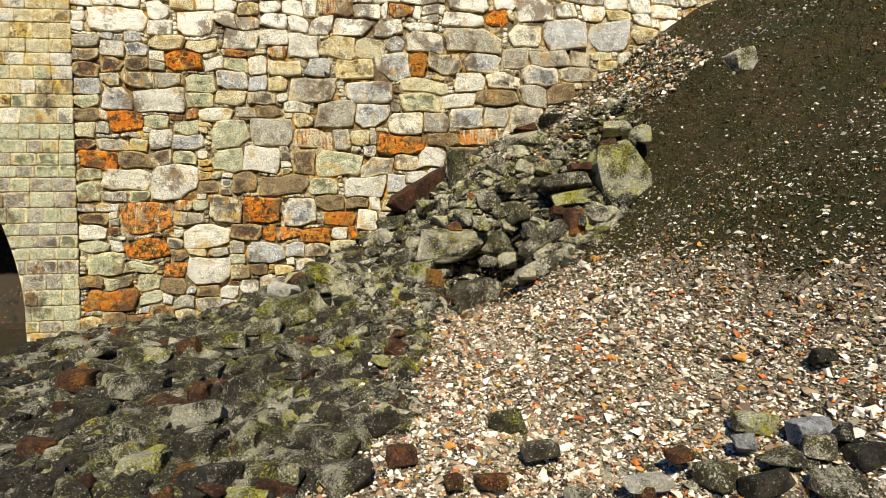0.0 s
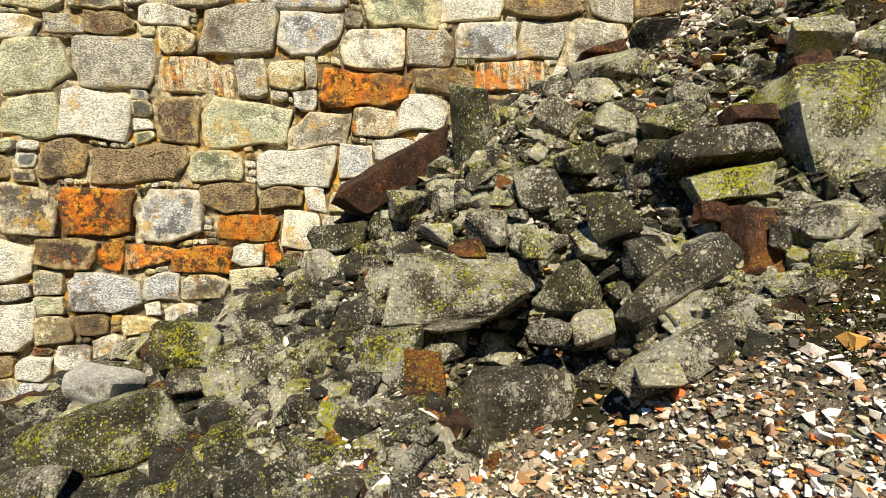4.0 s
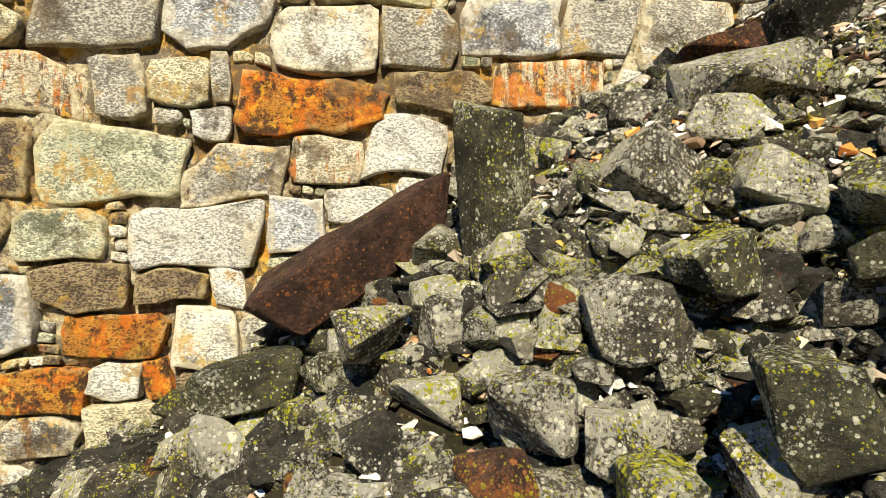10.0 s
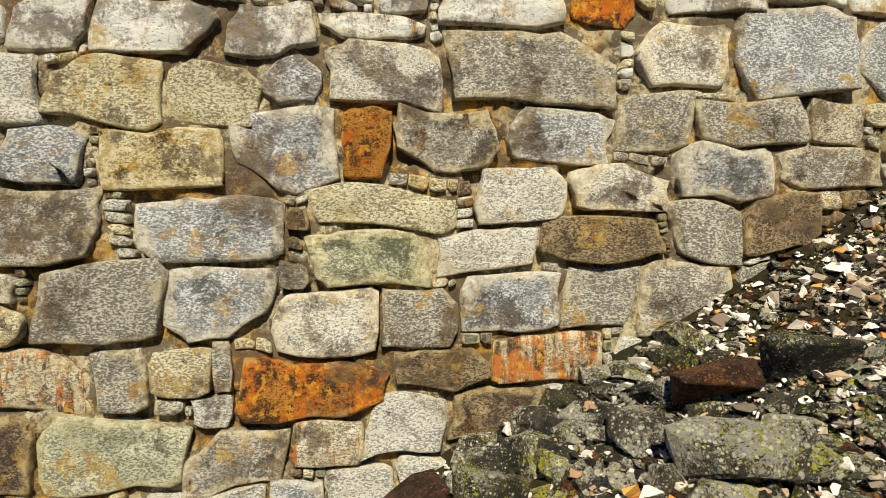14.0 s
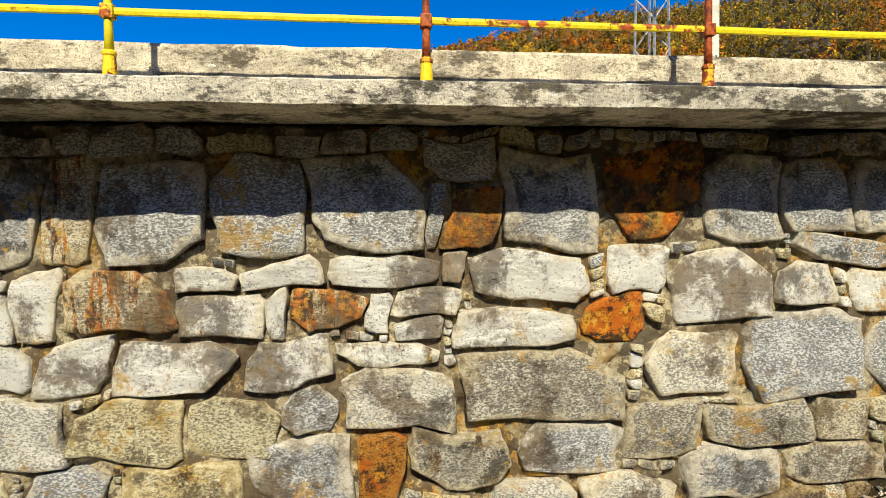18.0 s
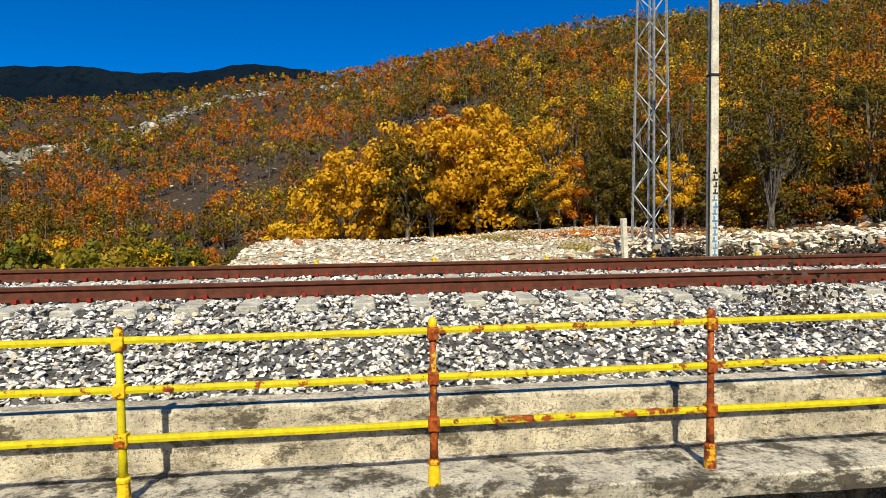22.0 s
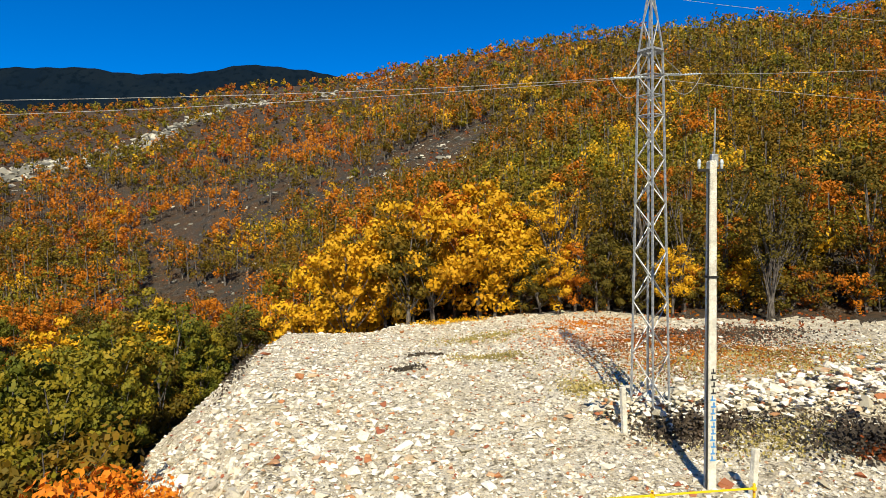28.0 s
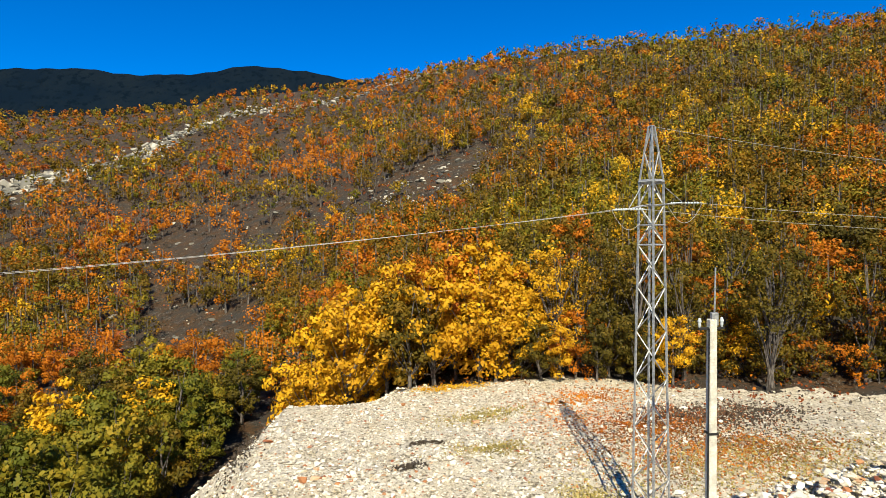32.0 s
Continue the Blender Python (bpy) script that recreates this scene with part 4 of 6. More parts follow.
at_mast = Vector((7.42, 12.0, 1.0))
for tip, on_l, sag_l, on_r, sag_r in ((tips[0], (-8.0, 9.45), 1.78, (14.25, 11.5), 1.05), (tips[1], (-8.8, 10.8), 2.1, (12.2, 9.35), 0.8)):
    a = at_mast + tip
    far_l = a + (Vector((*on_l, a.z)) - a) * 4.2
    wire("power_line", hanging(a + Vector((-0.5, -0.05, -0.02)), far_l, sag_l), 0.005, "thin pale conductor strung from the mast")
    far_r = a + (Vector((*on_r, a.z)) - a) * 5.0
    wire("power_line", hanging(a + Vector((0.45, -0.2, -0.02)), far_r, sag_r), 0.005, "thin pale conductor strung from the mast")
    bm_pts = hanging(a + Vector((-0.5, -0.05, -0.02)), a + Vector((0.45, -0.2, -0.02)), 0.55, 14)
    wire("jumper_loop", bm_pts, 0.006, "slack jumper wire looping under the crossarm")
wire("earth_wire", hanging(at_mast + Vector((0.05, 0, 11.5)), (36, 3.5, 11.6), 1.5), 0.004, "thin earth wire strung from the mast's tip")

# ---- the concrete pole ----
pole = thing("utility_pole", (7.31, 8.83, 0.0), "square pale concrete pole with spray-painted marks, cable and bracket", "pole")
bm = bmesh.new()
vs = bmesh.ops.create_cube(bm, size=1.0)["verts"]
for v in vs:
    w_ = 0.21 if v.co.z < 0 else 0.17
    v.co = Vector((v.co.x * w_, v.co.y * w_, 3.75 + v.co.z * 7.7))
bmesh.ops.bevel(bm, geom=bm.edges[:], offset=0.018, segments=1, affect="EDGES")
part("shaft", bm, POLE, pole)
bm = bmesh.new()
tube(bm, (-0.125, -0.07, -0.1), (-0.10, -0.06, 7.4), 0.022, 0.018, 6)
part("cable", bm, CABLE, pole, "black cable running up the pole")
bm = bmesh.new()
box(bm, -0.33, 0.30, -0.03, 0.03, 7.36, 7.42, 0.01)
part("bracket", bm, CABLE, pole, "dark steel bracket")
for dx in (-0.30, 0.24):
    bm = bmesh.new()
    lathe(bm, [(0.02, 7.42), (0.035, 7.47), (0.035, 7.52), (0.045, 7.56), (0.03, 7.62), (0.01, 7.64)], 8, (dx, 0, 0))
    part("insulator", bm, INSULATOR, pole, "pale green pin insulator")
bm = bmesh.new()
box(bm, -0.02, 0.14, -0.05, 0.06, 7.45, 7.75, 0.02)
part("top_box", bm, STEEL, pole)
bm = bmesh.new()
tube(bm, (0.06, 0, 7.6), (0.08, 0, 8.78), 0.022, 0.018, 6)
part("rod", bm, STEEL, pole)
bm = bmesh.new()
box(bm, -0.115, 0.115, -0.115, 0.115, 4.95, 5.0, 0.006)
part("strap", bm, CABLE, pole)
for i in range(14):
    bm = bmesh.new()
    z = 0.75 + 0.155 * i
    box(bm, -0.06 + 0.01 * (i % 3), 0.07 - 0.012 * (i % 2), -0.112, -0.104, z, z + 0.035)
    box(bm, -0.01 + 0.02 * (i % 3 - 1), 0.02 + 0.02 * (i % 3 - 1), -0.112, -0.104, z + 0.03, z + 0.12)
    part("spray_mark", bm, BLACKSPRAY if i > 9 else BLUESPRAY, pole, "spray-painted mark")

for x, y, h, lean in ((8.0, 8.3, 1.05, 5), (6.35, 11.3, 1.3, -3)):
    bm = bmesh.new()
    box(bm, -0.07, 0.07, -0.06, 0.06, -0.3, h, 0.02)
    box(bm, -0.075, 0.075, -0.065, 0.065, h * 0.35, h * 0.42, 0.005)
    stub = mesh_ob("marker_post", bm, POLE)
    stub.matrix_basis = pose(x, y, float(land_z(x, y)), 0, lean, 15)
    tagged(stub, "short leaning weathered concrete post beside the track", "post", "old posts")

# ---- loose rocks on the bank ----


def rock_bed_z(x, y):
    return float(slope_z(np.array(x), np.array(y)))


boulder_count = [0]
ROCK_WORDS = {
    "M": "grey angular boulder crusted with pale lichen on the bank",
    "N": "dark boulder grown over with yellow-green moss on the bank",
    "R": "rust-brown block lying among the grey rubble",
    "W": "pale whitish block lying among the rubble",
    "B": "blue-grey block lying on the scree",
    "D": "dark grey block half buried in the rubble",
}


def boulder(kind, x, y, z, w, d, h, lean=0, form="b"):
    """One fallen block by its middle, width, depth and height; form b is broken stone, s squared, L long."""
    boulder_count[0] += 1
    seed = boulder_count[0]
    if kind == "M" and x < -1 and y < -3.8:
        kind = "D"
    z -= h * (0.62 if y < -5.2 and x > -1.3 else 0.28 if y < -2.9 or x < -4 else 0.0)  # the outer ones are sunk in the ground
    if form == "b":
        bm = boulder_mesh(seed, w * 1.08, d * 1.3, h * 1.08)
    else:
        bm = slab_mesh(seed, w, d * (1.5 if form == "s" else 1.1), h)
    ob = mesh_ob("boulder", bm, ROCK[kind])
    ob.matrix_basis = pose(x, y, z, random.Random(seed + 7).uniform(-20, 0), -lean, random.Random(seed).uniform(-16, 16))
    return tagged(ob, ROCK_WORDS[kind], "boulder", "fallen rubble")


boulder("M", 0.04, -1.54, -6.66, 1.36, 0.68, 0.66, 8, "b")
boulder("M", 0.52, -1.66, -7.65, 1.00, 0.80, 0.86, -6, "b")
boulder("R", -0.26, -1.87, -7.50, 0.38, 0.30, 0.80, 4, "s")
boulder("N", -0.58, -1.80, -7.28, 0.45, 0.36, 0.92, -18, "b")
boulder("M", 1.68, -2.15, -6.65, 1.13, 0.47, 0.43, 38, "L")
boulder("M", 1.69, -2.54, -6.98, 1.39, 0.37, 0.29, 24, "L")
boulder("M", 2.22, -1.84, -5.51, 0.98, 0.37, 0.29, 6, "L")
boulder("N", 2.27, -1.90, -5.82, 0.70, 0.38, 0.30, 6, "L")
boulder("R", 2.26, -2.17, -6.30, 0.39, 0.32, 0.65, 0, "s")
boulder("N", 3.36, -1.68, -5.39, 1.24, 0.99, 1.22, 16, "b")
boulder("M", 2.64, -2.36, -6.19, 0.45, 0.33, 0.31, 0, "b")
boulder("M", 2.90, -2.49, -6.49, 0.33, 0.27, 0.35, 0, "b")
boulder("M", 2.43, -2.63, -6.60, 0.34, 0.18, 0.17, 0, "b")
boulder("M", 1.08, -2.02, -6.95, 0.35, 0.28, 0.33, 10, "b")
boulder("N", 0.91, -1.89, -6.63, 0.47, 0.38, 0.45, -15, "b")
boulder("N", 0.68, -1.78, -6.30, 0.27, 0.22, 0.23, 0, "s")
boulder("M", 0.91, -1.11, -5.79, 0.49, 0.39, 0.46, 8, "b")
boulder("N", 1.31, -1.74, -6.07, 0.40, 0.32, 0.52, 20, "b")
boulder("M", 1.49, -2.00, -6.40, 0.31, 0.25, 0.33, 0, "b")
boulder("M", 0.70, -2.05, -6.96, 0.30, 0.23, 0.22, 0, "b")
boulder("N", -2.44, -0.75, -7.19, 0.55, 0.44, 0.44, 5, "b")
boulder("M", -1.47, -0.30, -6.95, 0.45, 0.36, 0.57, 10, "b")
boulder("N", -1.01, -0.34, -6.19, 0.60, 0.38, 0.36, 12, "b")
boulder("M", -1.02, -0.39, -6.59, 0.65, 0.49, 0.48, 0, "b")
boulder("M", -0.30, -0.77, -5.86, 0.43, 0.31, 0.30, 5, "b")
boulder("M", -0.07, -0.89, -6.24, 0.34, 0.27, 0.34, 0, "b")
boulder("M", -0.38, -0.80, -6.27, 0.29, 0.23, 0.24, 0, "b")
boulder("M", -0.63, -0.93, -6.53, 0.20, 0.16, 0.25, 0, "b")
boulder("M", 0.12, -0.67, -5.86, 0.38, 0.30, 0.36, 0, "b")
boulder("N", -2.94, -1.16, -7.86, 1.35, 0.57, 0.55, 12, "b")
boulder("N", -1.53, -1.37, -8.14, 1.05, 0.54, 0.52, -8, "b")
boulder("M", -1.20, -1.10, -7.70, 0.76, 0.61, 0.59, -4, "b")
boulder("M", -1.25, -0.94, -7.34, 0.82, 0.39, 0.37, 0, "b")
boulder("D", -0.72, -2.18, -7.97, 0.35, 0.28, 0.40, 0, "b")
boulder("W", -3.13, -0.84, -7.52, 0.59, 0.37, 0.36, -10, "b")
boulder("M", -2.34, -0.98, -7.49, 0.35, 0.28, 0.29, 0, "b")
boulder("M", -1.88, -0.92, -7.44, 0.54, 0.43, 0.46, 12, "b")
boulder("M", -3.37, -1.63, -8.15, 0.73, 0.41, 0.39, 0, "b")
boulder("N", 2.03, -1.46, -5.22, 0.50, 0.34, 0.33, 0, "b")
boulder("M", 1.84, -0.72, -4.57, 0.88, 0.42, 0.40, -6, "b")
boulder("R", 1.87, -0.24, -4.29, 0.51, 0.25, 0.24, 18, "s")
boulder("R", 2.52, -1.81, -5.24, 0.43, 0.20, 0.20, 0, "s")
boulder("M", 1.59, -0.79, -4.81, 0.47, 0.26, 0.25, 0, "b")
boulder("M", 1.15, -0.75, -5.09, 0.44, 0.35, 0.39, -38, "s")
boulder("M", 1.67, -1.05, -5.15, 0.45, 0.36, 0.35, -20, "b")
boulder("N", 1.23, -1.27, -5.53, 0.38, 0.30, 0.32, 0, "b")
boulder("M", 0.51, -0.73, -5.74, 0.49, 0.39, 0.39, 0, "b")
boulder("R", 0.65, -0.91, -5.70, 0.26, 0.21, 0.29, 0, "b")
boulder("M", 0.65, -1.50, -6.22, 0.28, 0.23, 0.26, 0, "b")
boulder("N", 1.77, -1.61, -5.51, 0.31, 0.20, 0.20, 0, "b")
boulder("M", 0.36, -1.28, -6.15, 0.37, 0.30, 0.34, 0, "b")
boulder("R", 0.15, -1.51, -6.34, 0.25, 0.20, 0.20, 0, "s")
boulder("M", 1.19, -1.70, -6.27, 0.30, 0.24, 0.28, 0, "b")
boulder("M", 0.82, -0.59, -5.26, 0.33, 0.26, 0.27, -20, "b")
boulder("D", 2.38, -0.46, -4.13, 0.50, 0.34, 0.32, 0, "b")
boulder("M", 1.62, -1.02, -5.13, 0.23, 0.18, 0.26, 0, "b")
boulder("M", 2.30, -1.29, -4.93, 0.38, 0.26, 0.25, 0, "b")
boulder("R", 3.08, -1.81, -4.82, 0.41, 0.21, 0.20, 10, "s")
boulder("D", 2.04, -2.53, -6.76, 0.30, 0.16, 0.15, 0, "b")
boulder("M", 1.25, -2.78, -7.14, 0.32, 0.28, 0.18, 0, "L")
boulder("R", 1.98, -2.13, -6.05, 0.21, 0.17, 0.19, 0, "b")
boulder("M", 2.33, -2.46, -6.24, 0.13, 0.11, 0.20, 0, "b")
boulder("N", -2.02, -0.91, -7.29, 0.27, 0.22, 0.22, 0, "b")
boulder("M", -1.78, -0.70, -7.11, 0.34, 0.25, 0.24, 0, "b")
boulder("D", -2.19, -1.51, -8.02, 0.34, 0.21, 0.21, 10, "b")
boulder("M", -2.02, -1.30, -7.78, 0.31, 0.24, 0.31, 0, "b")
boulder("R", -2.53, -1.03, -7.55, 0.24, 0.18, 0.17, 0, "b")
boulder("D", -2.43, -1.79, -8.16, 0.32, 0.26, 0.32, 0, "b")
boulder("M", -2.66, -2.96, -8.29, 0.75, 0.46, 0.45, 0, "b")
boulder("D", -3.20, -3.78, -8.50, 0.64, 0.50, 0.48, 14, "s")
boulder("R", -4.46, -2.41, -8.18, 0.41, 0.31, 0.30, 10, "s")
boulder("R", -3.79, -4.14, -8.52, 0.26, 0.20, 0.43, 0, "s")
boulder("R", -5.68, -3.44, -8.40, 0.47, 0.37, 0.36, 0, "s")
boulder("D", -4.74, -3.70, -8.46, 0.84, 0.35, 0.34, -6, "s")
boulder("M", -4.30, -4.80, -8.71, 0.71, 0.45, 0.43, -14, "s")
boulder("D", -4.18, -4.81, -8.67, 0.32, 0.25, 0.42, 0, "b")
boulder("D", -5.06, -4.46, -8.60, 0.44, 0.27, 0.26, -8, "s")
boulder("D", -3.66, -4.65, -8.65, 0.72, 0.34, 0.33, 8, "s")
boulder("D", -3.44, -5.31, -8.80, 0.60, 0.38, 0.36, -6, "s")
boulder("D", -4.67, -5.31, -8.78, 0.52, 0.27, 0.26, 0, "s")
boulder("N", -3.94, -5.76, -8.89, 0.61, 0.32, 0.31, 6, "s")
boulder("D", -2.91, -5.21, -8.78, 0.51, 0.41, 0.41, 0, "b")
boulder("D", -1.84, -5.47, -8.82, 0.63, 0.34, 0.33, -15, "s")
boulder("M", -1.92, -4.81, -8.67, 0.47, 0.30, 0.29, 0, "b")
boulder("M", -1.28, -5.19, -8.73, 0.49, 0.29, 0.28, 14, "b")
boulder("R", -1.05, -5.81, -8.85, 0.37, 0.21, 0.21, 0, "s")
boulder("D", -1.69, -6.12, -8.97, 0.60, 0.38, 0.36, 0, "b")
boulder("N", -2.43, -6.03, -8.93, 0.61, 0.31, 0.30, 10, "s")
boulder("D", -3.19, -6.07, -8.97, 0.71, 0.37, 0.35, 12, "s")
boulder("M", -4.39, -6.06, -8.95, 0.58, 0.36, 0.35, 0, "b")
boulder("R", -3.04, -6.35, -8.97, 0.32, 0.16, 0.16, 0, "b")
boulder("R", -4.37, -6.08, -8.92, 0.21, 0.16, 0.18, 20, "s")
boulder("N", 0.29, -5.38, -8.60, 0.48, 0.39, 0.40, 5, "b")
boulder("N", -3.69, -2.40, -8.17, 0.42, 0.34, 0.33, 0, "b")
boulder("M", -4.84, -2.74, -8.25, 0.40, 0.32, 0.31, 0, "b")
boulder("D", -4.07, -3.24, -8.35, 0.86, 0.31, 0.30, -8, "s")
boulder("M", -3.13, -3.32, -8.35, 0.34, 0.27, 0.34, 10, "s")
boulder("M", -5.89, -2.57, -8.22, 0.63, 0.37, 0.36, 0, "b")
boulder("D", -5.23, -2.70, -8.24, 0.45, 0.33, 0.31, 0, "b")
boulder("B", 2.47, -6.87, -8.52, 0.22, 0.18, 0.20, 10, "b")
boulder("B", 3.06, -7.04, -8.34, 0.41, 0.25, 0.24, 6, "s")
boulder("D", 2.79, -7.08, -8.54, 0.51, 0.27, 0.26, -6, "s")
boulder("R", 1.82, -6.76, -8.70, 0.27, 0.14, 0.13, 0, "s")
boulder("W", 1.40, -6.93, -8.88, 0.58, 0.15, 0.15, -4, "s")
boulder("R", 1.31, -7.04, -8.94, 0.16, 0.12, 0.15, 0, "s")
boulder("D", 3.20, -7.31, -8.32, 0.15, 0.12, 0.20, 0, "s")
boulder("D", 3.55, -6.60, -7.73, 0.25, 0.18, 0.17, 0, "s")
boulder("N", 2.71, -6.68, -8.35, 0.42, 0.25, 0.24, 0, "b")
boulder("R", -0.14, -6.50, -8.95, 0.37, 0.17, 0.17, 0, "b")
boulder("R", -0.53, -6.42, -8.95, 0.21, 0.17, 0.18, 0, "b")
boulder("M", 0.50, -6.09, -8.79, 0.44, 0.20, 0.19, 0, "s")
boulder("M", 0.70, -6.85, -9.00, 0.28, 0.18, 0.17, 0, "b")
boulder("M", 3.03, -7.15, -8.42, 0.33, 0.27, 0.28, 4, "s")
boulder("D", 3.30, -7.46, -8.42, 0.32, 0.25, 0.29, 0, "s")
boulder("N", 2.09, -6.96, -8.77, 0.39, 0.29, 0.28, 0, "b")
boulder("D", 2.45, -7.23, -8.75, 0.49, 0.28, 0.27, 5, "b")
boulder("M", 2.97, -7.51, -8.67, 0.42, 0.27, 0.26, 0, "b")
boulder("M", 5.61, -2.02, -3.32, 0.50, 0.40, 0.53, 14, "s")
boulder("N", 3.68, -1.95, -4.63, 0.32, 0.25, 0.36, 0, "b")
boulder("M", 3.32, -1.57, -4.45, 0.60, 0.28, 0.27, 0, "b")
# the leaning slab against the wall, and the stone that stands on end beside it
slab = mesh_ob("boulder", slab_mesh(301, 1.58, 0.55, 0.42), ROCK["R"])
slab.matrix_basis = pose(-0.36, 0.05, -5.46, 6, -31, 18)
tagged(slab, "long rust-red stone slab leaning against the wall foot", "boulder", "fallen rubble")
upright = mesh_ob("boulder", slab_mesh(305, 0.36, 0.34, 1.16), ROCK["N"])
upright.matrix_basis = pose(0.40, -0.42, -5.18, 6, -9, 24)
tagged(upright, "slim mossy stone standing on end among the rubble", "boulder", "fallen rubble")

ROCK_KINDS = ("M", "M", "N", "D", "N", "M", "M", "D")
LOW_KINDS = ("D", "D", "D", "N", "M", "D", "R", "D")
small_rocks = [boulder_mesh(400 + i, 1.0, 0.85, 0.7, fine=False) for i in range(10)]
small_meshes = {}


def in_rubble(x, y):
    """Where blocks, not scree, cover the bank."""
    reach = np.interp(x, (-9, -5.5, -3, -1.0, -0.3, 0.5, 1.5, 3.2, 3.9, 4.5), (7.6, 7.6, 7.4, 5.6, 3.0, 2.15, 2.9, 2.9, 1.5, 0.0))
    return (0.5 - y < reach + 0.35 * wobble(x, y, 1.5)) & (0.5 - y > np.interp(x, (1.8, 2.2, 4.5), (-1.0, 0.6, 1.6)))


made = 0
rr = random.Random(11)
for _ in range(2000):
    x, y = rr.uniform(-7.2, 4.4), rr.uniform(-7.0, 0.35)
    if rr.random() < 0.72:
        x, y = rr.uniform(-2.6, 3.4), rr.uniform(-2.6, 0.3)
    if not in_rubble(np.array(x), np.array(y)):
        continue
    size = min(0.42, max(0.14, rr.lognormvariate(-1.45, 0.35)))
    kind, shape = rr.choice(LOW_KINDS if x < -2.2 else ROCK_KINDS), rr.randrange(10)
    key = (kind, shape)
    if key not in small_meshes:
        me = bpy.data.meshes.new("rock")
        small_rocks[shape].to_mesh(me)
        me.materials.append(ROCK[kind])
        small_meshes[key] = me
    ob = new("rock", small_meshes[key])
    ob.matrix_basis = pose(x, y, rock_bed_z(x, y) + size * 0.2, rr.uniform(-30, 30), rr.uniform(-30, 30), rr.uniform(0, 360)) @ Matrix.Diagonal((size, size, size, 1))
    tagged(ob, ROCK_WORDS[kind].replace("boulder", "rock").replace("block", "stone"), "rock", "small fallen rubble")
    made += 1
    if made >= 290:
        break
for b_ in small_rocks:
    b_.free()

n = 15000
x, y = rng.uniform(-7.4, 4.6, n), rng.uniform(-7.2, 0.5, n)
ok = in_rubble(x, y)
x, y = x[ok], y[ok]
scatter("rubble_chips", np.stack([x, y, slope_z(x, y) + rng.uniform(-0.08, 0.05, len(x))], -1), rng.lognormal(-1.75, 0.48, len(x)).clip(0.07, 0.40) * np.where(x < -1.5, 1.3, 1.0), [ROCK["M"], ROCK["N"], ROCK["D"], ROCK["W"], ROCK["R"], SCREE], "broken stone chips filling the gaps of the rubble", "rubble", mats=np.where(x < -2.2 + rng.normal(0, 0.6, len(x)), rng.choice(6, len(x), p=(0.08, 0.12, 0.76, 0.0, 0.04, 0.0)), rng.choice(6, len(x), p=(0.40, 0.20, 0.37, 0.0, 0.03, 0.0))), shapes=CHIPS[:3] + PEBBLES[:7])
n = 2600
x, y = rng.uniform(0.3, 3.3, n), rng.uniform(-2.7, -0.5, n)
ok = in_rubble(x, y) & ((x > 1.3) | (y > -1.3))
x, y = x[ok], y[ok]
scatter("rubble_chips", np.stack([x, y, slope_z(x, y) + rng.uniform(0.0, 0.42, len(x)) * np.interp(0.5 - y, (1.0, 1.8, 2.6, 3.0), (0.2, 1, 1, 0.3))], -1), rng.lognormal(-1.85, 0.45, len(x)).clip(0.07, 0.34), [ROCK["M"], ROCK["N"], ROCK["D"], SCREE, ROCK["R"]], "broken stone wedged between the large blocks", "rubble", mats=rng.choice(5, len(x), p=(0.50, 0.33, 0.13, 0.0, 0.04)), shapes=CHIPS[:3] + PEBBLES[:7])
n = 5200
x, y = rng.uniform(0.6, 3.2, n), rng.uniform(-1.7, -0.3, n)
scatter("rubble_grit", np.stack([x, y, slope_z(x, y) + rng.uniform(0.03, 0.40, n) * np.interp(0.5 - y, (0.8, 1.6, 2.7), (0.4, 1, 0.8))], -1), rng.lognormal(-2.95, 0.5, n).clip(0.025, 0.13), [SCREE, ROCK["M"], ROCK["N"], ROCK["R"]], "pale grit lying on and between the upper blocks", "rubble", mats=rng.choice(4, n, p=(0.52, 0.28, 0.15, 0.05)), shapes=GRAINS)
n = 5200
x, y = rng.uniform(1.7, 5.4, n), rng.uniform(-1.6, 0.52, n)
scatter("soil_gravel", np.stack([x, y, slope_z(x, y) + rng.uniform(0.0, 0.03, len(x))], -1), rng.lognormal(-3.0, 0.55, len(x)).clip(0.02, 0.16), [SCREE, ROCK["M"], ROCK["D"], ROCK["R"]], "pale chips and small stones strewn along the wall foot", "gravel", mats=rng.choice(4, len(x), p=(0.58, 0.2, 0.17, 0.05)), shapes=GRAINS)
n = 46000
x, y = rng.uniform(-7.4, 4.6, n), rng.uniform(-6.8, 0.5, n)
ok = in_rubble(x, y) & (rng.random(n) < np.interp(x, (-6, -2.5, 0), (0.5, 0.7, 1.0)))
x, y = x[ok], y[ok]
scatter("rubble_grit", np.stack([x, y, slope_z(x, y) + rng.uniform(-0.01, 0.05, len(x))], -1), rng.lognormal(-2.9, 0.5, len(x)).clip(0.025, 0.16), [ROCK["M"], ROCK["D"], SCREE, ROCK["R"]], "grit and splinters lodged between the rubble blocks", "rubble", mats=np.where(x < -2.0 + rng.normal(0, 0.5, len(x)), rng.choice(4, len(x), p=(0.24, 0.58, 0.12, 0.06)), rng.choice(4, len(x), p=(0.26, 0.24, 0.45, 0.05))), shapes=GRAINS)

